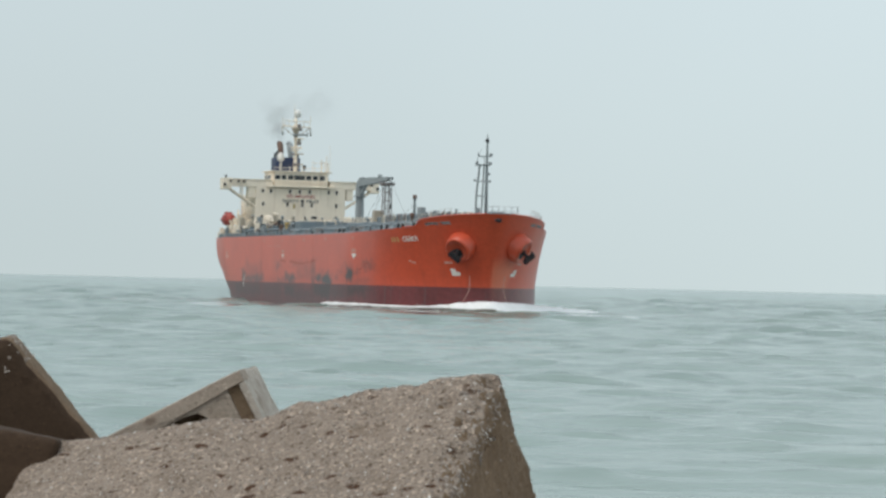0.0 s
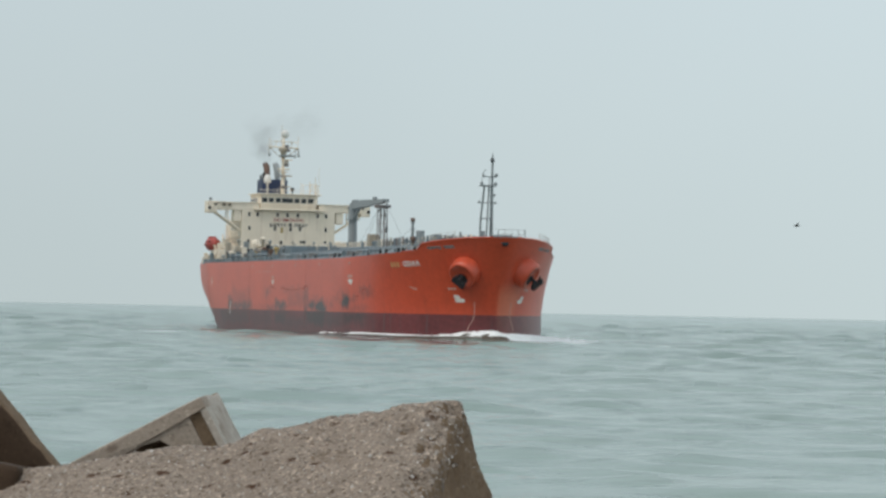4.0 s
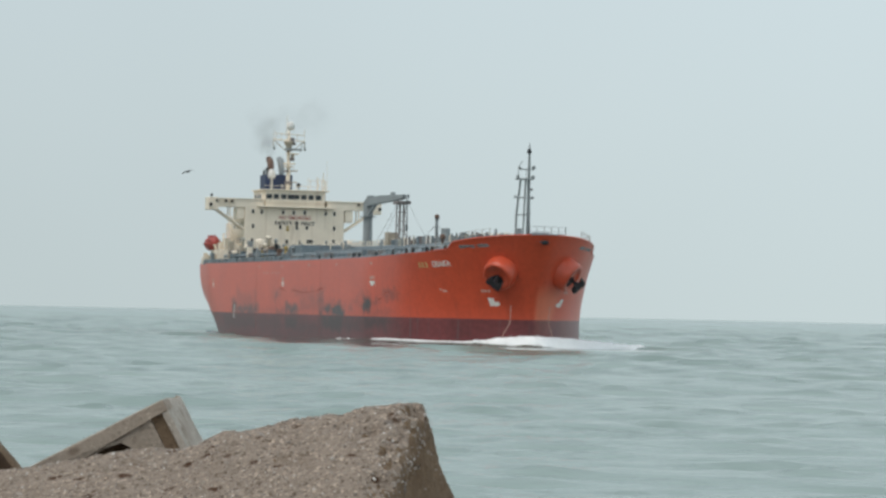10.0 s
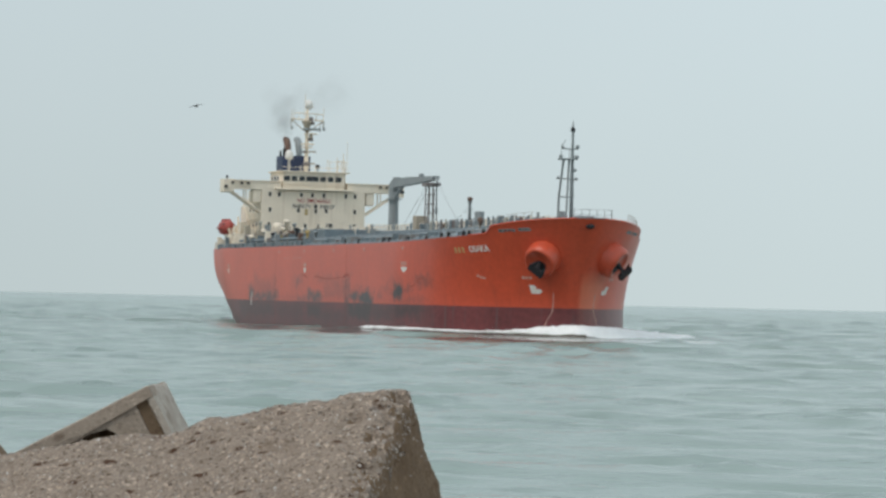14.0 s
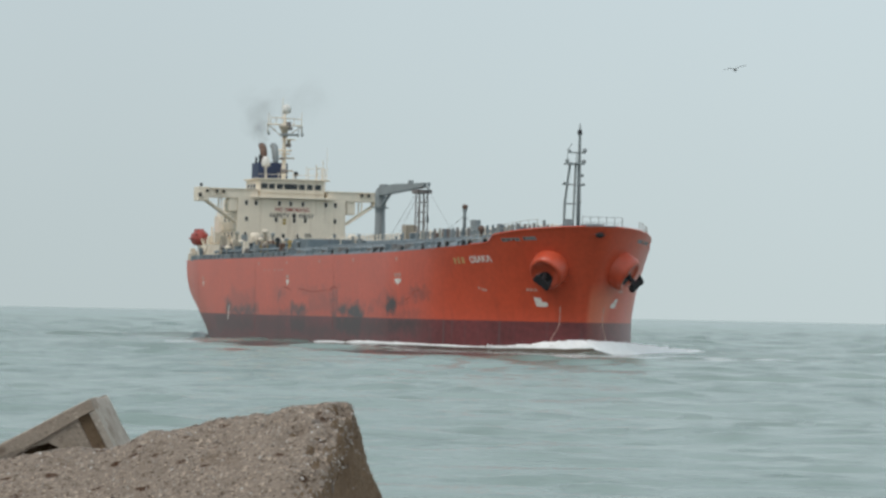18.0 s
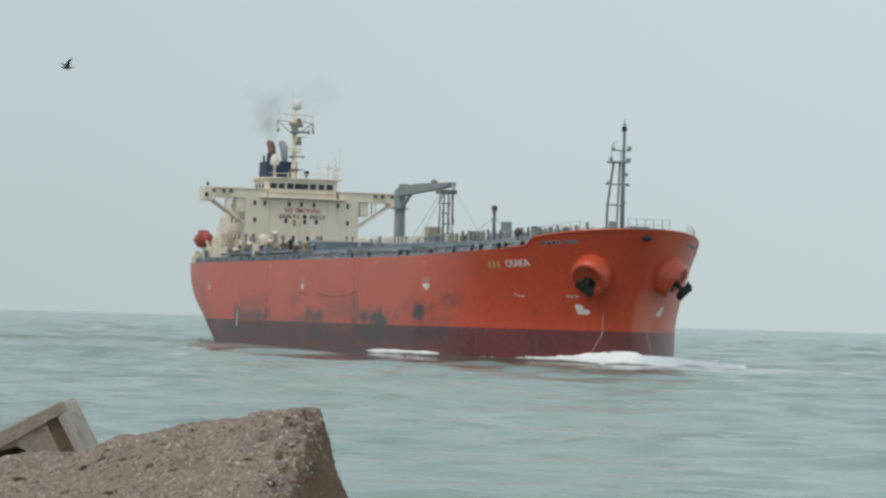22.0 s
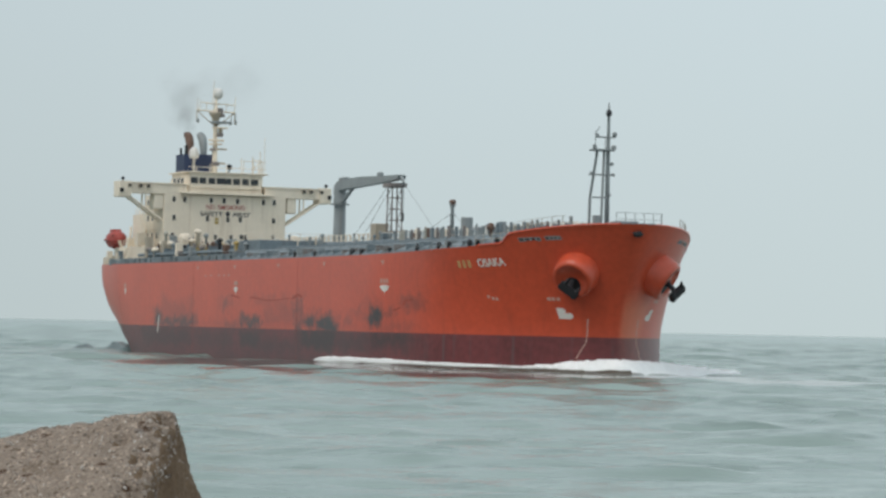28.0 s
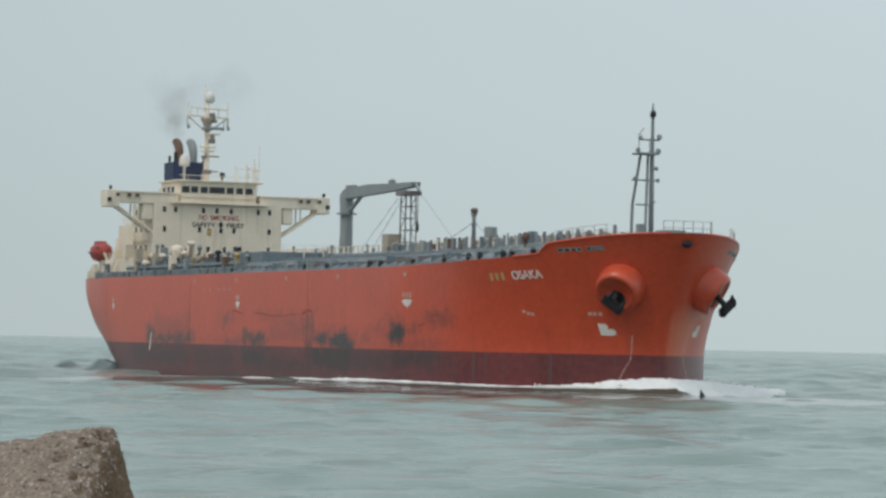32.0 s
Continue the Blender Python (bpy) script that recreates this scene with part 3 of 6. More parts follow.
cast_piece("rim", [(0.0, 0.0), (1.5, 0.0), (1.5, 0.12), (0.62, 0.10), (0.1, 0.07), (0.0, 0.07)], 0.46, 0.64, CONCRETE_B, 1, "pale raised rim")
cast_piece("end_rib", [(0.0, 0.06), (0.045, 0.06), (0.05, 2.2), (0.0, 2.2)], 0.46, 0.632, CONCRETE_S, 2, "pale streaked rib")
# the brown also carries the shade on the groove's side
cast_piece("groove", [(0.04, 0.06), (0.125, 0.06), (0.135, 2.2), (0.045, 2.2)], 0.46, 0.612, CONCRETE_D, 5, "brown groove")
cast_piece("panel", [(0.118, 0.06), (0.8, 0.098), (0.8, 0.116), (0.42, 0.098), (0.32, 0.105), (0.275, 0.16), (0.27, 2.2), (0.13, 2.2)], 0.46, 0.628, CONCRETE_B, 3)
# near-black concrete: the hollow's own shade put into the colour
cast_piece("ledge", [(0.30, 0.24), (0.38, 0.17), (0.5, 0.21), (0.62, 0.18), (0.9, 0.22), (0.9, 2.2), (0.29, 2.2)], 0.46, 0.585, CONCRETE_C, 4, "dark ledge in the hollow")
c3, u3, v3, n3 = block_frame((-2.860, 18.700, 4.252), (-0.655, -0.05, 0.755), (0.125, -0.98, 0.0))
block_3 = rough_block("concrete_block", c3, u3, v3, n3, (1.04, 0.5, 2.4), CONCRETE_C, "dark brown concrete block leaning on its corner", 30, 0.012, 8, 0.06)
# the lit bevel is put into the colour: upward faces take lighter brown concrete
block_3.data.materials.append(CONCRETE_D)
for face in block_3.data.polygons:
    if face.normal.z < -0.35 and face.center.y < 0.47:
        face.material_index = 1
c4, u4, v4, n4 = block_frame((-2.86, 17.2, 4.445), (-0.97, 0.05, 0.18), (0.18, -0.98, 0.035))
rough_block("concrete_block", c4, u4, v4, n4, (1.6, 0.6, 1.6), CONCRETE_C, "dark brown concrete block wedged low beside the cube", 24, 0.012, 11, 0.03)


def stones(name, host, keep, count, seed, material, lo=0.005, hi=0.015):
    """The aggregate that stands proud of a worn face: small half-sunk stones, joined."""
    rnd = random.Random(seed)
    spots = [f for f in host.data.polygons if keep(f.center)]
    at = [v.co for v in host.data.vertices]
    ico = bmesh.new()
    bmesh.ops.create_icosphere(ico, subdivisions=1, radius=1.0)
    base = [v.co.copy() for v in ico.verts]
    tris = [[v.index for v in f.verts] for f in ico.faces]
    ico.free()
    verts, faces = [], []
    for i in range(count):
        f = rnd.choice(spots)
        w = [rnd.random() + 0.01 for _ in f.vertices]
        r = rnd.uniform(lo, hi) * (1.7 if rnd.random() < 0.06 else 1)
        c = sum((at[j] * k for j, k in zip(f.vertices, w)), Vector()) / sum(w) - f.normal * r * 0.45
        turn = Euler((rnd.uniform(0, 3), rnd.uniform(0, 3), rnd.uniform(0, 3))).to_matrix()
        k = Vector((r * rnd.uniform(0.8, 1.5), r, r * rnd.uniform(0.6, 1.0)))
        n = len(verts)
        verts += [c + turn @ Vector((p.x * k.x, p.y * k.y, p.z * k.z)) for p in base]
        faces += [[n + j for j in t] for t in tris]
    me = bpy.data.meshes.new(name)
    me.from_pydata([tuple(p) for p in verts], [], faces)
    me.materials.append(material)
    ob = new(name, me)
    ob.parent = host
    return tagged(ob, "pale and brown stones proud of the concrete", kind="stuff")


def stone_material():
    m = bpy.data.materials.new("mixed_aggregate_stones")
    m.use_nodes = True
    nd, ln = m.node_tree.nodes, m.node_tree.links
    b = nd["Principled BSDF"]
    b.inputs["Roughness"].default_value = 0.8
    g = nd.new("ShaderNodeNewGeometry")
    r = nd.new("ShaderNodeValToRGB")
    e = r.color_ramp.elements
    e[0].position, e[0].color = 0.0, (0.13, 0.105, 0.088, 1)
    e[1].position, e[1].color = 1.0, (0.60, 0.58, 0.55, 1)
    for at, c in ((0.35, (0.25, 0.21, 0.178, 1)), (0.75, (0.30, 0.262, 0.23, 1)), (0.92, (0.38, 0.345, 0.31, 1))):
        e.new(at).color = c
    ln.new(g.outputs["Random Per Island"], r.inputs[0])
    ln.new(r.outputs[0], b.inputs["Base Color"])
    return m


STONES = stone_material()
stones("aggregate", block_1, lambda c: c.z < 0.12 and c.y < 1.6, 5600, 2, STONES, 0.003, 0.010)
stones("aggregate", block_1, lambda c: c.x < 0.16 and c.z < 0.16 and c.y < 1.6, 330, 3, STONES, 0.005, 0.015)
stones("aggregate", block_1, lambda c: c.y < 0.07 and c.z < 0.1, 330, 4, STONES, 0.006, 0.016)
stones("crust", block_3, lambda c: c.x > 0.84 and c.z < 0.5, 110, 5, STONES, 0.006, 0.014)

bm = B()
ys = [-30, -3, 6, 12, 17, 20.5, 23, 27]
zs = [3.6, 3.6, 3.0, 2.2, 2.0, 1.2, -0.4, -3]
xs = np.linspace(-60, 60, 70)
grid = [[bm.verts.new((x, y, z + 0.22 * noise.noise(Vector((x * 0.9, y * 0.9, 0))))) for x in xs] for y, z in zip(ys, zs)]
for r0, r1 in zip(grid, grid[1:]):
    for i in range(len(xs) - 1):
        bm.faces.new((r0[i], r0[i + 1], r1[i + 1], r1[i]))
mound = link("ground_rubble", bm, CONCRETE_B, None, "", True)
tagged(mound, "grey rubble mound under the breakwater blocks", "breakwater", kind="structure")


# ---- the tanker: x from stern to bow about midships, y to port, z from its own zero ----
def P(X, Y, Z):
    return Vector((X - 90.0, Y, Z))


D_BOW = ((0, 0), (0.6, 2.6), (2, 5.0), (6, 9.0), (11, 12.0), (16, 14.0), (21, 15.2), (35, 16.1), (60, 16.1))
W_BOW = ((0, 0), (0.5, 1.6), (1.5, 3.0), (3.5, 5.0), (5.5, 6.7), (10.5, 10.0), (15.5, 12.6), (20.5, 14.4), (35, 16.1), (60, 16.1))
D_STERN = ((0, 9.9), (4, 11.25), (10, 13.1), (18, 15.0), (28, 15.9), (40, 16.1), (150, 16.1))
W_STERN = ((0, -11.0), (11, 0.4), (15, 4.8), (24, 11.2), (33, 14.3), (46, 16.1), (150, 16.1))


def flare(z):
    return max(0.0, min(1.2, (z - 3.0) / 12.4)) ** 1.45


def stem(z):
    return 175.6 + 5.4 * flare(z)


def half(X, z):
    """Half breadth of the hull at the station X and the height z."""
    if X > 120:
        d = max(0.0, stem(z) - X)
        f = flare(z)
        s = math.sqrt(d)
        ds = tuple((math.sqrt(a), b) for a, b in D_BOW)
        ws = tuple((math.sqrt(a), b) for a, b in W_BOW)
        return interp(ws, s) * (1 - f) + interp(ds, s) * f if f <= 1 else interp(ds, s)
    t = max(0.0, min(1.15, (12.3 - z) / 13.65))
    g = 1 - t ** 2.6
    return max(0.0, interp(W_STERN, X) * (1 - g) + interp(D_STERN, X) * g)


def sheer(X):
    """Height of the hull's upper edge: level, then rising to the forecastle bulwark."""
    return interp(((0, 12.3), (20, 12.2), (50, 12.12), (120, 12.05), (143, 12.1), (154.5, 12.34), (164, 12.72), (169.2, 13.08), (169.45, 13.2), (170.55, 14.02), (170.9, 14.15), (172.8, 14.44), (175.5, 14.78), (178.4, 15.1), (182, 15.35)), X)


STATIONS = [0, 1, 2.5, 4, 6, 8, 9.5, 11, 12.5, 14, 16, 18, 20, 22, 25, 28, 32, 36, 40, 45, 52, 60, 75, 90, 105, 120, 132, 140]
BOWQ = [0.08, 0.16, 0.24, 0.32, 0.4, 0.47, 0.54, 0.6, 0.66, 0.695, 0.712, 0.719, 0.727, 0.736, 0.744, 0.752, 0.765, 0.79, 0.81, 0.83, 0.845, 0.86, 0.88, 0.9, 0.93, 0.955, 0.975, 0.988, 0.996, 1.0]


def hull_row(w, lo, hi, side):
    """One waterline of the shell, w from 0 (at height lo) to 1 (at hi or the sheer)."""
    row = []
    for X in STATIONS:
        z = lo + (min(hi, sheer(X)) - lo) * w
        row.append(P(X, side * half(X, z), z))
    for q in BOWQ:
        X = 140 + 36 * q
        for _ in range(3):
            z = lo + (min(hi, sheer(X)) - lo) * w
            X = 140 + (stem(z) - 140) * q
        row.append(P(X, side * half(X, z), z))
    return row


def shell(lo, hi, rows):
    bm = B()
    for side in (-1, 1):
        g = [[bm.verts.new(c) for c in hull_row(i / rows, lo, hi, side)] for i in range(rows + 1)]
        for a, b in zip(g, g[1:]):
            for i in range(len(a) - 1):
                bm.faces.new((a[i], a[i + 1], b[i + 1], b[i]))
    # transom
    for i in range(rows):
        zz = [lo + (min(hi, sheer(0)) - lo) * k / rows for k in (i, i + 1)]
        q = [P(0, -half(0, zz[0]), zz[0]), P(0, half(0, zz[0]), zz[0]), P(0, half(0, zz[1]), zz[1]), P(0, -half(0, zz[1]), zz[1])]
        if half(0, zz[1]) > 0.01:
            bm.faces.new([bm.verts.new(c) for c in q])
    bmesh.ops.remove_doubles(bm, verts=bm.verts, dist=0.01)
    return bm


ship = empty("tanker_ship")
tagged(ship, "large red-orange oil tanker under way with cream deckhouse and grey deck", "ship")
BOOT_Z = 3.05
hull = part("hull", shell(BOOT_Z, 99, 16), RED, ship, "weathered red-orange hull plating with black scuffs", True)
boot = part("boot_band", shell(-4.5, BOOT_Z, 8), BOOT, ship, "dark red underwater paint band", True)


def deck_mesh(x0, x1, z, inset):
    bm = B()
    n = 60
    row = []
    for i in range(n + 1):
        X = x0 + (x1 - x0) * i / n
        zz = z(X)
        h = max(0.02, half(X, zz) - inset)
        row.append([bm.verts.new(P(X, k * h, zz + 0.35 * (1 - k * k))) for k in (-1, -0.6, 0, 0.6, 1)])
    for a, b in zip(row, row[1:]):
        for i in range(4):
            bm.faces.new((a[i], a[i + 1], b[i + 1], b[i]))
    return bm


part("main_deck", deck_mesh(0.2, 171, lambda X: 12.0, 0.05), GREY, ship, "blue-grey steel main deck", True)
part("forecastle_deck", deck_mesh(168, 180.4, lambda X: sheer(X) - 0.9, 0.1), GREY, ship, "grey forecastle deck", True)


def side_point(X, z, side=-1, off=0.03):
    """A point on the shell, off metres proud of it."""
    return P(X, side * (half(X, z) + off), z)


def decal(bm, outline, side=-1, off=0.04):
    """A painted mark on the shell, from (station, height) corners."""
    a = [bm.verts.new(side_point(X, z, side, off)) for X, z in outline]
    b = [bm.verts.new(side_point(X, z, side, -0.05)) for X, z in outline]
    bm.faces.new(a)
    n = len(a)
    for i in range(n):
        bm.faces.new((a[i], a[(i + 1) % n], b[(i + 1) % n], b[i]))
    return bm


def words(text, size, width=None):
    """Built-in lettering as a flat mesh, x to the right and y up, centred."""
    cu = bpy.data.curves.new("lettering", "FONT")
    cu.body, cu.size, cu.extrude, cu.align_x, cu.align_y = text, size, 0.02, "CENTER", "CENTER"
    cu.offset = 0.012 * size
    tmp = bpy.data.objects.new("lettering", cu)
    scene.collection.objects.link(tmp)
    bpy.context.view_layer.update()
    me = bpy.data.meshes.new_from_object(tmp.evaluated_get(bpy.context.evaluated_depsgraph_get()))
    bpy.data.objects.remove(tmp)
    xs_ = [v.co.x for v in me.vertices]
    if width:
        k = width / (max(xs_) - min(xs_))
        for v in me.vertices:
            v.co.x *= k
    return me


def sign(name, me, material, parent, m, label=""):
    me.materials.clear()
    me.materials.append(material)
    ob = new(name, me)
    ob.parent, ob.matrix_basis = parent, m
    if label:
        ob["label"] = label
    return ob


FACE_FWD = Matrix(((0, 0, 1, 0), (1, 0, 0, 0), (0, 1, 0, 0), (0, 0, 0, 1)))   # lettering turned to face the bow


def at_front(X, Y, Z):
    return Matrix.Translation(P(X, Y, Z)) @ FACE_FWD


# marks on the shell
name_me = words("OSAKA", 1.0, 1.0)
xs_ = [v.co.x for v in name_me.vertices]
ys_ = [v.co.y for v in name_me.vertices]
for v in name_me.vertices:
    u = (v.co.x - min(xs_)) / (max(xs_) - min(xs_))
    w = (v.co.y - min(ys_)) / (max(ys_) - min(ys_))
    X = 165.25 + 3.55 * u
    Z = 10.5 + 0.16 * u + 0.88 * w
    v.co = side_point(X, Z, -1, 0.04 + v.co.z)
sign("name_lettering", name_me, WHITE, hull, Matrix(), "white ship's name lettering on the bow")
for i, X in enumerate((162.35, 163.1, 163.85)):
    bm = B()
    Z = 10.38 + 0.03 * i
    decal(bm, [(X, Z), (X + 0.34, Z + 0.02), (X + 0.34, Z + 0.82), (X, Z + 0.8)])
    part("owner_bar", bm, BUFF, hull, "faded yellow bar before the ship's name")
for X, tall, wide in ((34.6, 0.9, 0.5), (89.7, 1.0, 0.85), (145.5, 1.0, 1.25)):
    bm = B()
    decal(bm, [(X - wide, 8.35), (X - wide * 0.5, 7.85), (X - 0.1, 7.75), (X, 7.5), (X + 0.1, 7.75), (X + wide * 0.5, 7.85), (X + wide, 8.35), (X + wide * 0.5, 8.5), (X - wide * 0.5, 8.5)])
    part("tug_mark", bm, WHITE, hull, "white tug push mark")
    for k in (-0.62, 0.0, 0.62):
        bm = B()
        decal(bm, [(X + wide * k - 0.24, 8.7), (X + wide * k + 0.2, 8.7), (X + wide * k + 0.2, 9.25), (X + wide * k - 0.24, 9.25)])
        part("mark_bar", bm, PALE, hull)
for X in (72.2, 89.0, 107.4, 125.0, 145.2):
    bm = B()
    decal(bm, [(X - 0.4, 11.3), (X, 10.85), (X + 0.1, 10.85), (X + 0.4, 11.3), (X + 0.2, 11.4), (X - 0.2, 11.4)])
    part("frame_mark", bm, PALE, hull)
for X in (76, 78.5, 82, 84.4, 86.5):
    bm = B()
    decal(bm, [(X - 0.28, 9.95), (X + 0.28, 9.95), (X + 0.28, 10.2), (X - 0.28, 10.2)])
    part("small_mark", bm, PALE, hull)
bm = B()
decal(bm, [(52.7, 2.1), (53.15, 2.1), (53.75, 4.5), (53.4, 4.5)])
part("draught_mark", bm, WHITE, boot)
for side in (-1, 1):
    bm = B()
    decal(bm, [(172.25, 5.0), (173.15, 4.97), (173.45, 5.1), (173.5, 5.45), (173.3, 5.62), (172.9, 5.62), (173.0, 5.9), (172.85, 6.15), (172.5, 6.15), (172.28, 6.2)], side)
    part("bulb_mark", bm, WHITE, hull, "white bulbous bow warning mark")
    for X in (171.75, 172.15, 172.6):
        bm = B()
        decal(bm, [(X, 6.95), (X + 0.28, 6.95), (X + 0.34, 7.3), (X + 0.06, 7.3)], side)
        part("thruster_mark", bm, PALE, hull)
    # a row of draught figures down the stem, worn to a thin pale line
    line = ((5.1, 174.57), (4.0, 174.33), (3.05, 174.18), (2.4, 174.1), (1.8, 173.83), (1.2, 173.6), (0.6, 173.38), (0.1, 173.2))
    for (z0, x0), (z1, x1) in zip(line, line[1:]):
        bm = B()
        decal(bm, [(x1 - 0.03, z1 + 0.06), (x1 + 0.03, z1 + 0.06), (x0 + 0.03, z0 - 0.04), (x0 - 0.03, z0 - 0.04)], side)
        part("draught_figure", bm, PALE, hull if z1 > BOOT_Z - 0.2 else boot)
for X, Z in ((165.15, 7.15), (165.65, 6.95), (166.1, 6.9)):
    bm = B()
    decal(bm, [(X, Z), (X + 0.3, Z - 0.05), (X + 0.32, Z + 0.24), (X + 0.05, Z + 0.3)])
    part("small_mark", bm, PALE, hull)
# the welded seams of the side shell and the rubbing bar
for X in (30.6, 70.2, 115.0):
    bm = B()
    for i in range(10):
        z = -1 + i * 1.3
        decal(bm, [(X, z), (X + 0.05, z), (X + 0.05, z + 1.3), (X, z + 1.3)], -1, 0.012)
    part("shell_seam", bm, SCUFF, hull)

# long scrapes left by fenders
SCRAPES = ((((87.8, 7.4), (89.6, 7.25), (91.4, 7.0)), 0.34), (((96.1, 7.1), (99.5, 6.95), (102.4, 6.7), (106.5, 6.72), (110.4, 6.9), (113.4, 6.95)), 0.26), (((113.4, 6.95), (115.3, 7.4), (116.8, 7.2)), 0.5),
           (((147.6, 5.6), (149.4, 5.9)), 0.22), (((150.2, 6.2), (150.6, 6.7), (152.5, 6.85)), 0.24))
for pts, w in SCRAPES:
    w *= 0.75
    bm = B()
    for (xa, za), (xb, zb) in zip(pts, pts[1:]):
        w *= 0.85
        if abs(xb - xa) > abs(zb - za):
            decal(bm, [(xa, za - w / 2), (xb, zb - w / 2), (xb, zb + w / 2), (xa, za + w / 2)], -1, 0.012)
        else:
            decal(bm, [(xa - w, za), (xa + w, za), (xb + w, zb), (xb - w, zb)], -1, 0.012)
    part("scrape", bm, SCUFF, hull, "dark fender scrape")

# anchor pockets standing out of the bow, with their anchors
for side in (-1, 1):
    root = P(175.0, side * 4.3, 10.35)
    axis = Vector((1.3, side * 1.55, -1.25)).normalized()
    m = Matrix.Translation(root) @ axis.to_track_quat("Z", "Y").to_matrix().to_4x4()
    bm = B()
    lathe(bm, [(2.5, -1.2), (2.48, 0.2), (2.42, 0.9), (2.32, 1.9), (2.2, 2.25), (2.0, 2.38), (1.75, 2.38), (1.65, 2.2), (0.3, 2.2)], n=32, m=m)
    pocket = part("anchor_pocket", bm, RED, ship, "red cylindrical anchor pocket", True)
    bm = B()
    lathe(bm, [(0.9, 2.1), (0.88, 2.23)], n=20, m=m @ Matrix.Translation((0, -0.55, 0)))
    part("hawse_hole", bm, DARK, pocket)
    bm = B()
    crown = P(176.95, side * 6.45, 8.05)
    across = Vector((-0.25, side * 0.80, 0.62)).normalized()
    out_v = Vector((0.75, side * 0.45, -0.3)).normalized()
    down_v = across.cross(out_v) * side
    if down_v.z > 0:
        down_v = -down_v
    m2 = Matrix.Translation(crown) @ Matrix((across, out_v, across.cross(out_v))).transposed().to_4x4()
    bmesh.ops.create_cube(bm, size=1.0, matrix=m2 @ Matrix.Diagonal((2.35, 0.7, 0.9, 1)))
    bmesh.ops.bevel(bm, geom=list(bm.edges), offset=0.12, segments=2, affect="EDGES")
    beam(bm, root + axis * 1.6, crown, 0.3, n=8)
    for k in (-1, 1):
        a = crown + across * 0.8 * k
        beam(bm, a, a - down_v * 1.05 + out_v * 0.15, 0.36, 0.12, n=6)
        beam(bm, a, a + down_v * 0.45, 0.42, 0.34, n=6)
    part("anchor", bm, ANCHOR, pocket, "black stockless anchor hanging in its pocket")

# openings in the bulwark
for X, z, w in ((172.75, 13.5, 1.1), (175.15, 13.66, 0.62)):
    for side in (-1, 1):
        bm = B()
        decal(bm, [(X - w - 0.1, z - 0.26), (X + w + 0.1, z - 0.18), (X + w + 0.1, z + 0.26), (X - w - 0.1, z + 0.18)], side, 0.03)
        part("fairlead_frame", bm, STEEL, hull, "pale grey rim of a fairlead")
        bm = B()
        decal(bm, [(X - w, z - 0.13), (X + w, z - 0.05), (X + w, z + 0.14), (X - w, z + 0.06)], side, 0.05)
        fl = part("fairlead", bm, DARK, hull, "dark mooring fairlead slot")
        for k in (-0.55, 0.05, 0.6):
            bm = B()
            decal(bm, [(X + w * k, z - 0.12), (X + w * k + 0.2, z - 0.12), (X + w * k + 0.2, z + 0.13), (X + w * k, z + 0.13)], side, 0.09)
            part("roller", bm, STEEL, fl)
bm = B()
bmesh.ops.create_uvsphere(bm, u_segments=14, v_segments=8, radius=1.0, matrix=Matrix.Translation(P(180.45, 0, 14.2)) @ Matrix.Diagonal((0.35, 0.6, 0.36, 1)))
cf = part("centre_fairlead", bm, DARK, hull, "dark centre fairlead in the bulwark", True)
bm = B()
box(bm, P(180.6, -0.25, 14.05), P(180.82, 0.25, 14.35), 0.05)
part("roller", bm, ANCHOR, cf)
for side in (-1, 1):
    bm = B()
    for i in range(46):
        X0, X1 = 166 + i * 0.3225, 166 + (i + 1) * 0.3225
        if X1 > 180.8:
            break
        q = [P(X, side * (half(X, sheer(X)) + o), sheer(X) + dz) for X, o, dz in ((X0, 0.06, -0.1), (X1, 0.06, -0.1), (X1, 0.06, 0.1), (X0, 0.06, 0.1))]
        r = [P(X, side * (half(X, sheer(X)) - 0.14), sheer(X) + dz) for X, dz in ((X0, -0.1), (X1, -0.1), (X1, 0.1), (X0, 0.1))]
        a, b = [bm.verts.new(c) for c in q], [bm.verts.new(c) for c in r]
        bm.faces.new(a)
        bm.faces.new(b[::-1])
        bm.faces.new((a[3], a[2], b[2], b[3]))
        bm.faces.new((a[0], b[0], b[1], a[1]))
    part("bulwark_rail", bm, RED, hull, "red bulwark capping rail", True)

# deckhouse
house = part("superstructure", box(B(), P(22.6, -9.8, 12.3), P(33, 9.6, 23.0), 0.12), CREAM, ship, "cream deckhouse block of five tiers")
for z in (14.9, 17.55, 20.3):
    part("deck_edge", box(B(), P(22.3, -10.05, z), P(32.9, -9.75, z + 0.14)), CREAM, house)
part("lower_house", box(B(), P(16, -12.0, 12.3), P(30.5, 12.0, 15.0), 0.1), CREAM, ship, "cream lower deckhouse tier")
part("aft_house", box(B(), P(10, -8.2, 15.1), P(22.7, 8.2, 20.4), 0.1), CREAM, ship)
part("bridge_floor", box(B(), P(24.5, -7.4, 23.05), P(33.9, 7.3, 23.4), 0.06), CREAM, ship, "overhanging cream bridge deck slab")
bridge = part("wheelhouse", prism(B(), [(x - 90, y) for x, y in ((25, -6.3), (31.6, -6.3), (33.2, -5.9), (33.2, 5.5), (31.6, 6.2), (25, 6.2))], 23.4, 26.3), CREAM, ship, "cream wheelhouse with a band of windows")
part("wheelhouse_roof", box(B(), P(24.6, -6.7, 26.3), P(33.6, 6.5, 26.52), 0.05), CREAM, bridge)
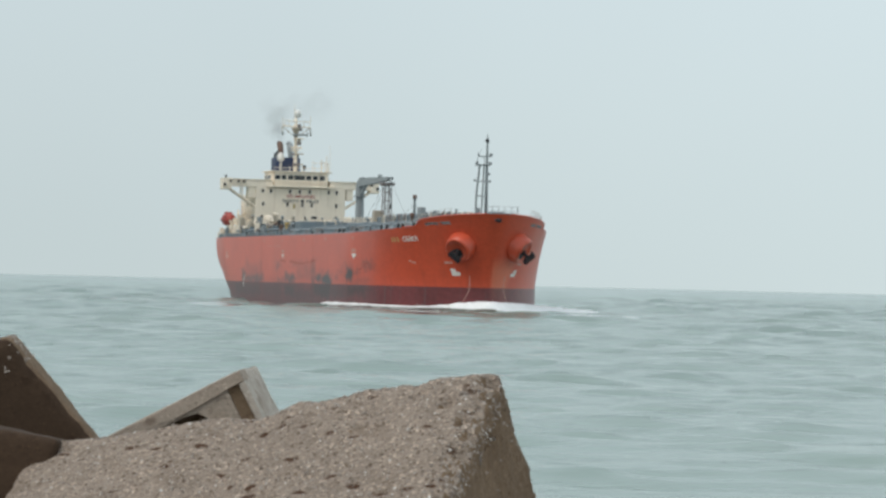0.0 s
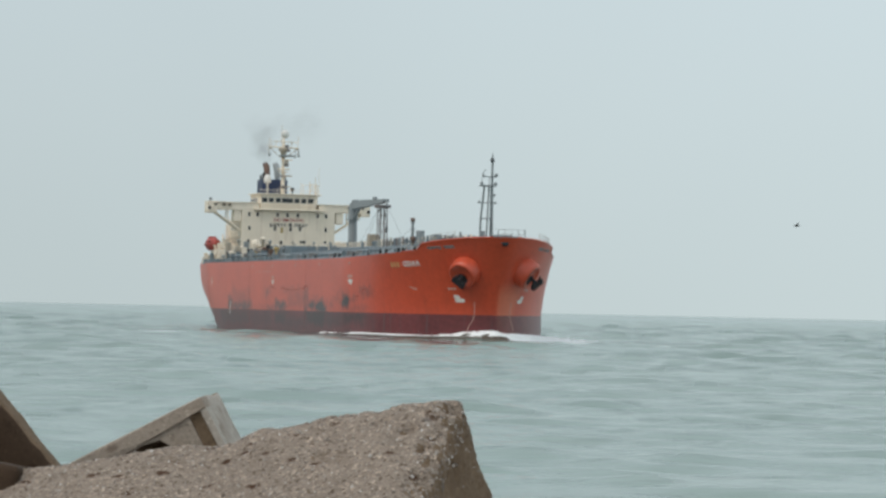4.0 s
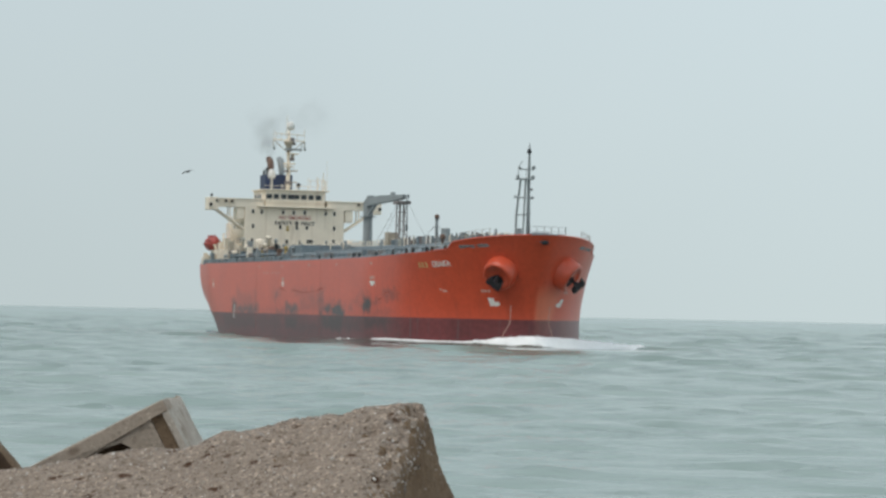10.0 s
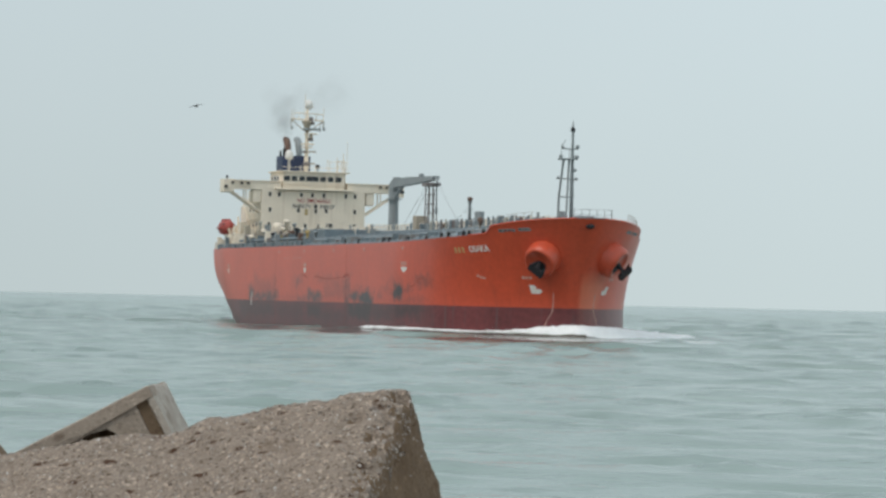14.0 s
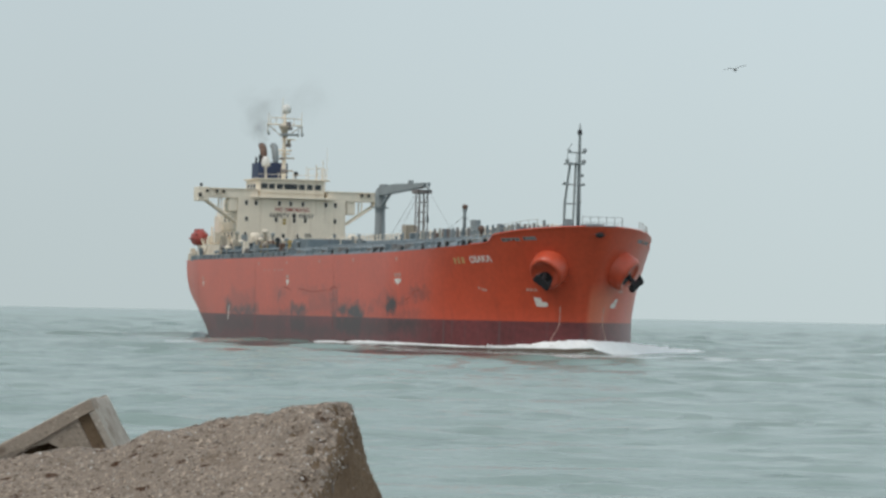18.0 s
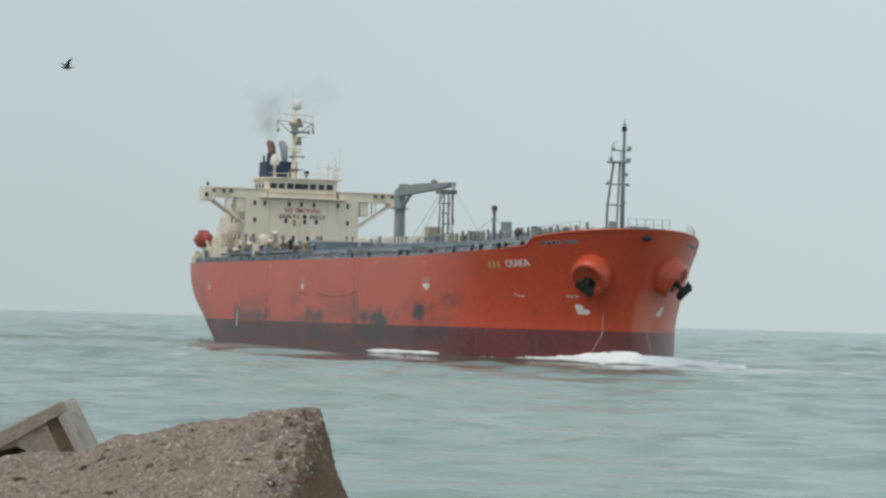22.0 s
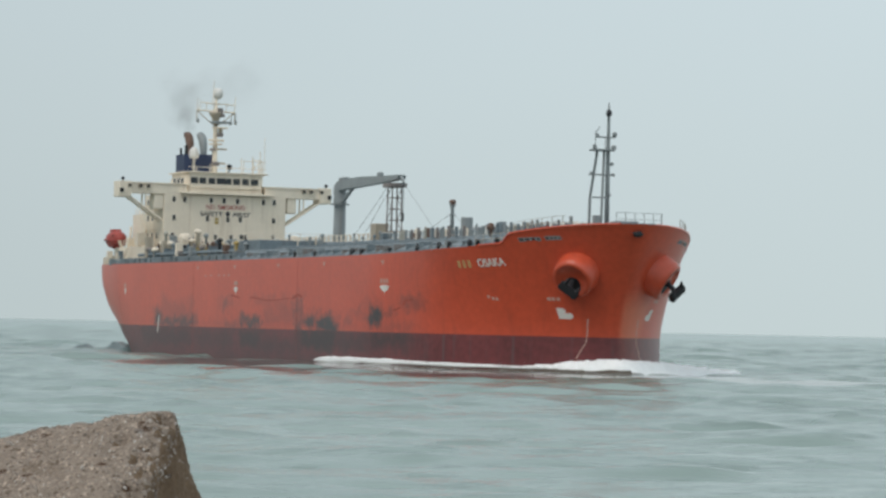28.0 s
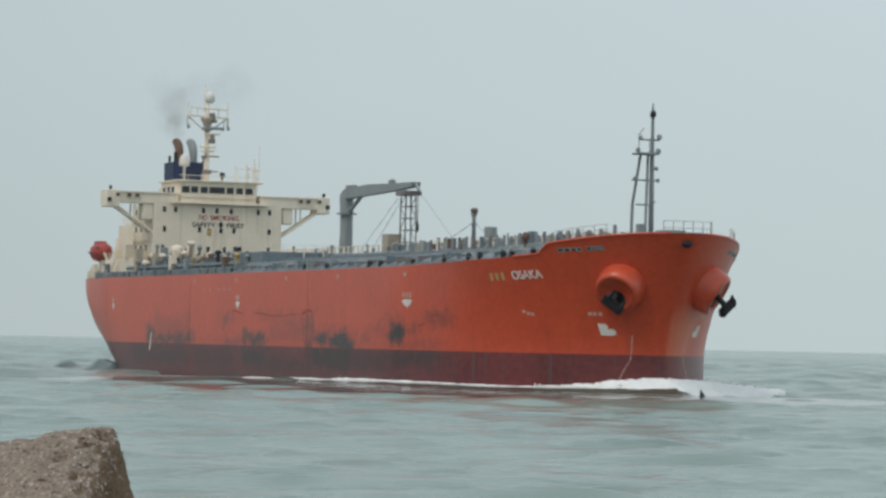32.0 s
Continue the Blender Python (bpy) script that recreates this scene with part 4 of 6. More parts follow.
for Y, w in ((-5.2, 1.12), (-3.85, 1.0), (-2.4, 1.05), (-1.05, 1.15), (0.12, 1.15), (1.52, 1.05), (2.95, 1.0), (4.4, 1.1)):
    win = part("window", box(B(), P(33.18, Y - w / 2, 24.72), P(33.26, Y + w / 2, 25.6)), DARK, bridge)
    part("pane", box(B(), P(33.24, Y - w / 2 + 0.07, 24.8), P(33.29, Y + w / 2 - 0.07, 25.52)), GLASS, win)
for Y in (-6.33, 6.2):
    for X in (26.5, 28.6, 30.6):
        part("window", box(B(), P(X - 0.7, Y, 24.72), P(X + 0.7, Y + 0.1, 25.6)), GLASS, bridge)
part("window_ledge", box(B(), P(33.2, -6.0, 24.05), P(33.42, 5.6, 24.2)), CREAM, bridge)
for Y, Z in ((-8.26, 22.2), (-6.56, 22.2), (-2.39, 22.2), (-0.34, 22.2), (1.81, 22.2), (5.96, 22.2), (7.7, 22.2), (-8.2, 19.4), (-2.92, 19.4), (0.33, 19.35), (2.31, 19.4),
             (7.68, 19.4), (-8.38, 16.7), (-1.57, 16.6), (0.91, 16.6), (7.6, 16.8)):
    win = part("cabin_window", box(B(), P(33.0, Y - 0.22, Z - 0.38), P(33.08, Y + 0.22, Z + 0.38), 0.02), BLACK, house)
    part("pane", box(B(), P(33.06, Y - 0.15, Z - 0.3), P(33.11, Y + 0.15, Z + 0.3)), GLASS, win)
win = part("cabin_window", box(B(), P(33.0, 2.3, 16.45), P(33.08, 3.5, 17.1), 0.02), BLACK, house)
part("pane", box(B(), P(33.06, 2.4, 16.52), P(33.11, 3.4, 17.03)), GLASS, win)
for X in (24.5, 27, 29.5):
    for Z in (16.7, 19.4, 21.8):
        part("side_window", box(B(), P(X - 0.3, -9.88, Z - 0.42), P(X + 0.3, -9.78, Z + 0.42)), GLASS, house)
sign("warning_lettering", words("NO", 1.0, 1.3), SIGNRED, house, at_front(33.03, -2.45, 21.15), "faded red lettering on the deckhouse front")
sign("warning_lettering", words("SMOKING", 1.0, 4.3), SIGNRED, house, at_front(33.03, 0.85, 21.15), "faded red lettering on the deckhouse front")
sign("warning_lettering", words("SAFETY", 0.95, 3.5), BLACK, house, at_front(33.03, -2.3, 20.1), "black lettering on the deckhouse front")
sign("warning_lettering", words("FIRST", 0.95, 2.7), BLACK, house, at_front(33.03, 2.5, 20.1), "black lettering on the deckhouse front")
bm = B()
box(bm, P(33.0, -0.02, 19.95), P(33.05, 0.62, 20.4))
box(bm, P(33.0, 0.15, 19.8), P(33.06, 0.45, 20.6))
part("cross_mark", bm, BLACK, house)
bm = B()
box(bm, P(33.0, -1.75, 18.6), P(33.06, -1.15, 19.1))
box(bm, P(33.0, -1.75, 19.2), P(33.06, -1.15, 19.6))
part("lamp_box", bm, PIPE, house)

# bridge wings with their braces
for side in (-1, 1):
    wing = part("bridge_wing", prism(B(), [(x - 90, side * y) for x, y in ((30.2, 6.2), (33.0, 6.2), (33.0, 16.6), (30.2, 16.6))][::side], 22.95, 24.45), CREAM, ship, "cream bridge wing reaching to the ship's side")
    part("wing_cap", box(B(), P(29.9, side * 6.2, 24.42) if side > 0 else P(29.9, -16.75, 24.42), P(33.2, 16.75, 24.6) if side > 0 else P(33.2, -6.2, 24.6), 0.03), CREAM, wing)
    part("wing_cab", box(B(), P(30, min(side * 15.0, side * 16.9), 22.3), P(33.3, max(side * 15.0, side * 16.9), 24.7), 0.12), CREAM, wing)
    part("side_light", box(B(), P(33.2, min(side * 16.3, side * 16.8), 23.0), P(33.6, max(side * 16.3, side * 16.8), 23.6)), DARK, wing)
    for Y in (12.4, 13.6, 15.3):
        lamp = part("search_lamp", box(B(), P(33.02, side * Y - 0.3, 23.75), P(33.4, side * Y + 0.3, 24.35), 0.08), BUFFBOX, wing, "dull box lamp on the wing front")
        part("lens", box(B(), P(33.38, side * Y - 0.2, 23.85), P(33.45, side * Y + 0.2, 24.25), 0.03), DARK, lamp)
    part("wing_repeater", lathe(B(), [(0.1, 0), (0.1, 0.3), (0.24, 0.35), (0.24, 0.7), (0.1, 0.8)], P(32.6, side * 16.2, 24.55), 10), DARK, wing)
    for X in (30.6, 32.6):
        part("wing_brace", beam(B(), P(X, side * 15.4, 22.6), P(X, side * 9.8, 18.8), 0.17), CREAM, wing)
        part("wing_strut", beam(B(), P(X, side * 12.6, 22.9), P(X, side * 12.6, 20.8), 0.13), CREAM, wing)

    bm = B()
    box(bm, P(30.4, min(side * 9.8, side * 11.4), 20.6), P(32.8, max(side * 9.8, side * 11.4), 22.95), 0.2)
    part("wing_root", bm, CREAM, wing)

# what stands on the wheelhouse roof
mast = part("radar_mast", lathe(B(), [(0.48, 26.2), (0.4, 29), (0.33, 33.5), (0.33, 35.4), (0.5, 35.8), (0.48, 36.5), (0.3, 36.8), (0.2, 38.3)], P(26.6, 0, 0), 12), CREAM, ship, "cream radar mast with yards and scanners", True)
part("dome", lathe(B(), [(0.35, 38.2), (0.75, 38.5), (0.8, 39.2), (0.6, 39.7), (0.2, 39.9)], P(26.6, 0.3, 0), 14), WHITE, mast, "", True)
part("yard", beam(B(), P(26.6, -3.1, 36.35), P(26.6, 3.1, 36.15), 0.13), CREAM, mast)
part("yard", beam(B(), P(26.8, -2.3, 37.5), P(26.8, 3.0, 37.3), 0.09), CREAM, mast)
for Y, z0, z1 in ((-3.05, 34.6, 38.2), (-2.6, 36.3, 37.9), (-1.6, 36.3, 37.6), (3.0, 36, 38.6), (2.5, 34.3, 36.2), (3.15, 34.6, 36.1), (-0.5, 36.9, 41.0), (1.6, 36.2, 37.5)):
    part("whip_antenna", beam(B(), P(26.6, Y, z0), P(26.6, Y + 0.12, z1), 0.07, 0.05, 6), CREAM if z1 > 37 else STEEL, mast)
for Y, Z in ((-2.9, 34.7), (3.2, 34.6), (2.4, 34.5)):
    part("horn_lamp", lathe(B(), [(0.15, -0.3), (0.28, 0), (0.12, 0.35)], P(26.7, Y, Z), 8), STEEL, mast)
part("radar_scanner", box(B(), P(26.9, -0.9, 34.3), P(27.7, 1.9, 34.7), 0.1), STEEL, mast)
part("radar_scanner", box(B(), P(26.9, -1.2, 31.6), P(27.5, 1.2, 31.9), 0.08), CREAM, mast)
part("platform", lathe(B(), [(1.1, 31.1), (1.1, 31.25)], P(27.0, 0, 0), 10), CREAM, mast)
part("platform", lathe(B(), [(1.3, 33.6), (1.3, 33.75)], P(27.0, 0.6, 0), 10), CREAM, mast)
for Y, Z, w, h, ma in ((0.55, 36.3, 0.35, 0.45, LATTICE), (0.9, 35.6, 0.3, 0.25, LATTICE), (0.65, 33.3, 0.25, 0.4, BUFFBOX), (0.5, 32.6, 0.5, 0.3, LATTICE), (-0.55, 30.3, 0.4, 0.18, LATTICE), (0.9, 30.4, 0.75, 0.12, BUFFBOX), (0.8, 28.2, 0.7, 0.12, BUFFBOX), (-0.1, 28.1, 0.62, 0.3, LATTICE)):
    part("mast_bracket", box(B(), P(26.8, Y - w, Z - h), P(27.5, Y + w, Z + h), 0.06), ma, mast)
part("mast_cone", lathe(B(), [(0.36, 33.9), (0.45, 34.6), (0.75, 35.4), (1.05, 35.9), (1.05, 36.05)], P(26.6, 0, 0), 12), BUFFBOX, mast, "dull flared top of the mast", True)
for a, b in (((0, -3.05, 36.3), (0, -0.5, 34.2)), ((0, 3.05, 36.1), (0, 0.5, 34.2)), ((0, -3.05, 34.6), (0, -3.05, 36.3)), ((0, 3.05, 34.5), (0, 3.05, 36.2))):
    part("yard_brace", beam(B(), P(26.6, *a[1:]), P(26.6, *b[1:]), 0.08, n=6), BUFFBOX, mast)
part("ladder", box(B(), P(27.15, -0.35, 26.2), P(27.3, 0.1, 33.6)), CREAM, mast)
part("satellite_dome", lathe(B(), [(0.2, 26.2), (0.2, 28.9), (0.72, 29.0), (0.78, 29.5), (0.72, 30.1), (0.42, 30.6), (0.1, 30.75)], P(24.6, -2.75, 0), 16), WHITE, ship, "white satellite dome on a post", True)
for X, Y, z1, r in ((31, 0.6, 27.8, 0.09), (32, 2.6, 28.9, 0.07), (31, 3.3, 28.6, 0.07), (32, 4.4, 29.2, 0.09), (32.4, 5.2, 28.4, 0.07), (32, 5.6, 30.0, 0.09), (31.5, 6.2, 28.3, 0.06), (32, 6.3, 32.2, 0.05),
                    (32, -4.5, 27.3, 0.06), (32, -2.4, 27.6, 0.08)):
    part("roof_post", beam(B(), P(X, Y, 26.2), P(X, Y, z1), r, r * 0.8, 6), CREAM, bridge)
part("roof_instrument", lathe(B(), [(0.1, 26.2), (0.12, 27.1), (0.42, 27.2), (0.42, 27.75), (0.2, 27.9)], P(31, 1.0, 0), 10), DARK, bridge)
part("roof_rail", beam(B(), P(33.2, 2.4, 28.4), P(33.2, 6.2, 28.3), 0.05, n=6), CREAM, bridge)
part("roof_rail", beam(B(), P(33.2, -6.2, 27.2), P(33.2, 6.2, 27.2), 0.05, n=6), CREAM, bridge)
for p, q in (((31.8, 4.6, 26.5), (31.8, 4.6, 28.7)), ((31.8, 5.9, 26.5), (31.8, 5.9, 28.7)), ((31.8, 4.6, 28.6), (31.8, 5.9, 28.6)), ((31.8, 4.6, 27.4), (31.8, 5.9, 28.5))):
    part("roof_frame", beam(B(), P(*p), P(*q), 0.06, n=5), CREAM, bridge)

# funnel
funnel = part("funnel_casing", box(B(), P(12.5, -2.9, 15.2), P(20.5, 3.7, 26.2), 0.2), CREAM, ship, "cream engine casing under the funnel")
part("funnel", prism(B(), [(x - 90, y) for x, y in ((13, -1.8), (14, -2.5), (18.5, -2.5), (19.6, -1.8), (19.6, 2.2), (18.5, 2.9), (14, 2.9), (13, 2.2))], 26.0, 29.9), NAVY, funnel, "navy blue funnel")


def sweep(bm, pts, n=14):
    """A tube through (point, radius) pairs."""
    rings = []
    for i, (c, r) in enumerate(pts):
        d = (pts[min(i + 1, len(pts) - 1)][0] - pts[max(i - 1, 0)][0]).normalized()
        q = d.to_track_quat("Z", "Y").to_matrix()
        rings.append([bm.verts.new(c + q @ Vector((r * math.cos(6.2832 * k / n), r * math.sin(6.2832 * k / n), 0))) for k in range(n)])
    for p0, p1 in zip(rings, rings[1:]):
        for k in range(n):
            bm.faces.new((p0[k], p0[(k + 1) % n], p1[(k + 1) % n], p1[k]))
    bm.faces.new(rings[0][::-1])
    bm.faces.new(rings[-1])
    return bm


for Y, ma, X in ((-1.15, RUST, 17.2), (0.85, STEEL, 17.8)):
    pts = [(P(X - 2.0 * (i / 9) ** 2.2, Y, 29.6 + 3.5 * math.sin(i / 9 * 1.5)), 0.46 + 0.2 * math.sin(i / 9 * 2.6)) for i in range(10)]
    part("exhaust_pipe", sweep(B(), pts), ma, funnel, "rust-brown curved exhaust pipe" if ma is RUST else "grey curved exhaust pipe", True)
for X, Y, z1, r in ((18.5, -2.2, 31.3, 0.26), (15, -2.0, 31.0, 0.2), (18, 2.4, 30.8, 0.22)):
    part("vent_pipe", beam(B(), P(X, Y, 29.6), P(X, Y, z1), r, n=10), DARK, funnel)

# boat and gear on the quarter
davit = part("davit", beam(B(), P(10, -9.6, 12.3), P(10.4, -11.6, 16.0), 0.22), CREAM, ship, "cream boat davit")
part("davit_arm", beam(B(), P(13, -9.6, 12.3), P(13, -11.2, 16.2), 0.22), CREAM, davit)
part("davit_arm", beam(B(), P(14.2, -10.0, 12.3), P(13.4, -9.4, 18.4), 0.2), CREAM, davit)
bm = B()
m = Matrix.Translation(P(10.2, -10.9, 16.35)) @ Matrix.Rotation(radians(90), 4, "Y") @ Matrix.Scale(1.12, 4)
lathe(bm, [(0.25, -2.4), (0.9, -2.1), (1.25, -1.3), (1.38, 0), (1.3, 1.2), (0.95, 2.0), (0.3, 2.35)], n=9, m=m)
boat = part("lifeboat", bm, ORANGE, ship, "faded red enclosed lifeboat hung in its davit")
part("canopy", box(B(), P(9.0, -11.7, 17.3), P(11.2, -10.3, 18.0), 0.2), ORANGE, boat)
for Y in (-11.9, -11.2, -10.5):
    part("window", box(B(), P(12.0, Y - 0.18, 16.75), P(12.25, Y + 0.18, 17.1), 0.04), DARK, boat)
part("fender", beam(B(), P(8.9, -12.45, 16.3), P(11.5, -12.45, 16.3), 0.12), ORANGE, boat)
random.seed(5)
for X, Y, z0, h, w, ma in ((17.5, -10.3, 15.2, 1.2, 0.9, CREAM), (20, -11.2, 15.2, 1.3, 1.2, CREAM), (22.5, -10.6, 15.2, 2.0, 0.8, CREAM), (27.5, -11.8, 15.2, 1.9, 1.4, CREAM), (30, -11, 12.3, 3.6, 1.2, CREAM),
                           (4, -9, 12.3, 1.2, 1.5, GREY), (2, -4, 12.3, 1.6, 1.8, GREY), (7, -11, 12.3, 1.9, 0.7, CREAM), (16.5, -13.6, 12.3, 2.1, 0.8, CREAM), (24, -13.9, 12.3, 2.0, 0.7, GREY)):
    part("deck_locker", box(B(), P(X - w / 2, Y - w / 2, z0), P(X + w / 2, Y + w / 2, z0 + h), 0.06), ma, ship, "")
for X, Y, r, z1, ma in ((39.5, -8.3, 0.9, 16.9, CREAM), (37.5, 6.5, 0.9, 16.6, GREY), (41, 8.4, 0.8, 17.0, CREAM)):
    part("deck_tank", lathe(B(), [(r, 12.3), (r, z1 - 0.5), (r * 0.75, z1 - 0.12), (r * 0.2, z1)], P(X, Y, 0), 16), ma, ship, "cream upright deck tank", True)

gear = random.Random(23)
for i in range(34):
    X, Y = gear.uniform(34, 46), gear.uniform(-14.0, -3.0)
    h, w = gear.uniform(1.6, 4.6) * (1 if Y < -6 else 0.7), gear.uniform(0.25, 0.75)
    ma = gear.choice((CREAM, BUFFBOX, CREAM, LATTICE, STEEL, RAIL))
    if gear.random() < 0.5:
        part("ventilator", lathe(B(), [(w * 0.55, 12.2), (w * 0.5, 12.1 + h), (w * 0.95, 12.2 + h), (w * 1.0, 12.5 + h), (w * 0.6, 12.75 + h)], P(X, Y, 0), 10), ma, ship, "", True)
    else:
        part("deck_locker", box(B(), P(X - w, Y - w * 0.8, 12.2), P(X + w, Y + w * 0.8, 12.2 + h), 0.06), ma, ship)
for i in range(12):
    X = gear.uniform(6, 22)
    Y = -half(X, 12.2) + gear.uniform(0.9, 3.0)
    h, w = gear.uniform(1.0, 3.2), gear.uniform(0.2, 0.55)
    part("deck_locker", box(B(), P(X - w, Y - w, 12.2), P(X + w, Y + w, 12.2 + h), 0.05), gear.choice((CREAM, BUFFBOX, CREAM, LATTICE, RAIL)), ship)

# trunk, coamings and pipework along the deck
bm = B()
plate = []
for X in np.arange(86, 168.1, 2.0):
    edge = half(X, 12.2)
    lift = sheer(X) - 0.1
    plate.append([bm.verts.new(P(X, -y, z)) for y, z in ((edge - 0.3, lift), (edge - 0.5, lift + 0.42), (edge - 2.2, lift + 1.15), (edge - 2.5, lift + 1.5), (edge - 2.7, lift + 1.5), (edge - 2.7, lift))])
for a, b in zip(plate, plate[1:]):
    for i in range(6):
        bm.faces.new((a[i], b[i], b[(i + 1) % 6], a[(i + 1) % 6]))
bm.faces.new(plate[0])
bm.faces.new(plate[-1][::-1])
part("trunk_side", bm, TRUNK, ship, "blue-grey sloping trunk plating with pale worn patches")
rib_rnd = random.Random(14)
for X in np.arange(87, 167, 2.9):
    X += rib_rnd.uniform(-0.5, 0.5)
    edge, lift = half(X, 12.2), sheer(X) - 0.1
    w = rib_rnd.choice((0.1, 0.14, 0.3))
    bm = prism(B(), [(X - 90 - w, -(edge - 0.45)), (X - 90 + w, -(edge - 0.45)), (X - 90 + w, -(edge - 2.3)), (X - 90 - w, -(edge - 2.3))], lift, lift + rib_rnd.uniform(0.75, 1.35))
    part("trunk_rib", bm, rib_rnd.choice((GREY, TRUNK, STEEL, LATTICE)), ship)
part("trunk_top", box(B(), P(84, -12.6, 13.3), P(163, 12.6, 13.5), 0.06), GREY, ship)
part("trunk_step", box(B(), P(80, -12.7, 13.3), P(89, 12.4, 14.9), 0.06), GREY, ship)
part("trunk_slope", box(B(), P(89, -10.5, 13.4), P(166, 10.5, 14.0), 0.06), GREY, ship)
for X in (38.2, 44.1, 52.7, 58.4, 66.9, 72.5, 83.3):
    j = 0.4 * math.sin(X * 7.3)
    part("coaming_bracket", box(B(), P(X + j, -15.95, 12.3), P(X + j + 0.25, -12.9, 12.85 + 0.15 * math.sin(X)), 0.02), GREY, ship)
part("side_coaming", box(B(), P(24, -15.7, 12.0), P(86, -15.5, 12.95), 0.02), TRUNK, ship)
for X, w in ((34.4, 0.45), (41.1, 0.42), (47, 0.4), (60.3, 0.36), (76.3, 0.36), (79.4, 0.36), (85.7, 0.36), (112.3, 0.42), (120, 0.42), (133.5, 0.5), (136.8, 0.46), (146, 0.3), (153.4, 0.52), (158.6, 0.42), (160.4, 0.42), (163.9, 0.44), (165.0, 0.42), (167.7, 0.4)):
    m = Matrix.Translation(P(X, -half(X, 12.2) + 0.55, sheer(X) + 0.42)) @ Matrix.Rotation(radians(90), 4, "X")
    part("mooring_roller", lathe(B(), [(w * 0.9, -0.2), (w, -0.14), (w, 0.1), (w * 0.85, 0.16), (w * 0.45, 0.18)], n=14, m=m), DARK, ship, "black mooring roller at the deck edge", True)
for Y, z, r, ma, X0, X1 in ((-9.5, 14.1, 0.3, GREY, 36, 84), (-8.2, 14.2, 0.28, PIPE, 38, 80), (-6.6, 14.5, 0.35, GREY, 36, 86), (-4.6, 14.8, 0.35, STEEL, 36, 90), (-3.2, 14.5, 0.28, GREY, 36, 165), (3.4, 14.6, 0.3, GREY, 36, 165),
                            (-13.8, 13.5, 0.25, GREY, 34, 84), (-11.6, 13.9, 0.3, STEEL, 40, 84)):
    part("cargo_pipe", beam(B(), P(X0, Y, z), P(X1, Y, z), r, n=8), ma, ship, "")
for X in (40, 48, 55, 62, 70, 77):
    part("pipe_stand", box(B(), P(X - 0.15, -14, 12.3), P(X + 0.15, -3, 14.3)), GREY if X != 62 else PIPE, ship)
random.seed(11)
for i in range(230):
    X, Y = random.uniform(33.5, 84), random.uniform(-14.5, 5)
    h, w = random.uniform(0.8, 2.7), random.uniform(0.18, 0.7)
    ma = random.choice((GREY, GREY, STEEL, CREAM, PIPE, LATTICE, BUFFBOX, DARK, RUST, LATTICE))
    kind = random.choice((0, 1))
    bm = B()
    if kind:
        lathe(bm, [(w * 0.4, 12.3), (w * 0.4, 12.3 + h), (w * 0.75, 12.35 + h), (w * 0.75, 12.6 + h), (w * 0.2, 12.8 + h)], P(X, Y, 0), 8)
    else:
        box(bm, P(X - w, Y - w * 0.7, 12.3), P(X + w, Y + w * 0.7, 12.3 + h), 0.04)
    part("valve_post" if kind else "deck_fitting", bm, ma, ship, "")
random.seed(12)
for i in range(70):
    X, Y = random.uniform(86, 164), random.uniform(-9, 7)
    h, w = random.uniform(0.5, 1.3), random.uniform(0.15, 0.42)
    bm = B()
    lathe(bm, [(w * 0.35, 13.9), (w * 0.35, 14.1 + h), (w * 0.6, 14.15 + h), (w * 0.6, 14.4 + h), (w * 0.2, 14.5 + h)], P(X, Y, 0), 8)
    part("vent_cowl", bm, random.choice((GREY, STEEL, STEEL, CREAM, RUST)), ship, "")
walkway = part("catwalk", box(B(), P(34, -1.0, 14.35), P(167, 1.0, 14.5)), GREY, ship, "grey fore-and-aft catwalk")
for z in (15.1, 15.85):
    for Y in (-1, 1):
        part("catwalk_rail", beam(B(), P(34, Y, z), P(167, Y, z), 0.04, n=5), CREAM, walkway)
post_a = part("stanchion", box(B(), (-0.09, -0.09, 0), (0.09, 0.09, 1.4)), CREAM, walkway)
post_b = part("stanchion", box(B(), (-0.2, -0.16, 0), (0.2, 0.16, 1.35)), STEEL, walkway)
post_a.matrix_basis, post_b.matrix_basis = Matrix.Translation(P(34.5, -1, 15)), Matrix.Translation(P(34.5, 1, 15))
post_me, post_g = post_a.data, post_b.data
for i, X in enumerate(np.arange(36, 167, 1.75)):
    for Y in (-1, 1):
        piece("stanchion", post_g if (i % 2 and X > 100) else post_me, Matrix.Translation(P(X, Y, 14.5)), walkway)

# hose crane amidships with its rest
crane = part("crane_column", lathe(B(), [(0.95, 12.3), (0.84, 15), (0.8, 19.8), (0.78, 22.4)], P(84.9, 0, 0), 20), STEEL, ship, "grey hose-handling crane amidships", True)
part("crane_platform", lathe(B(), [(1.35, 20.1), (1.35, 20.25)], P(84.9, 0, 0), 12), STEEL, crane)
part("crane_head", lathe(B(), [(0.9, 20.3), (0.88, 22.0), (0.8, 22.6)], P(84.9, 0, 0), 12), STEEL, crane)
bm = B()
pts = [((83.7, 21.4), (83.7, 22.6)), ((85.0, 22.0), (84.9, 23.25)), ((87.0, 22.1), (86.9, 23.45)), ((94, 22.3), (94, 23.6)), ((102, 22.5), (102, 23.4)), ((108.4, 22.75), (108.6, 23.3))]
g = [[bm.verts.new(P(x, y, z)) for (x, z), y in ((lo, -0.55), (lo, 0.55), (hi, 0.55), (hi, -0.55))] for lo, hi in pts]
for a, b in zip(g, g[1:]):
    for i in range(4):
        bm.faces.new((a[i], a[(i + 1) % 4], b[(i + 1) % 4], b[i]))
bm.faces.new(g[0][::-1])
bm.faces.new(g[-1])
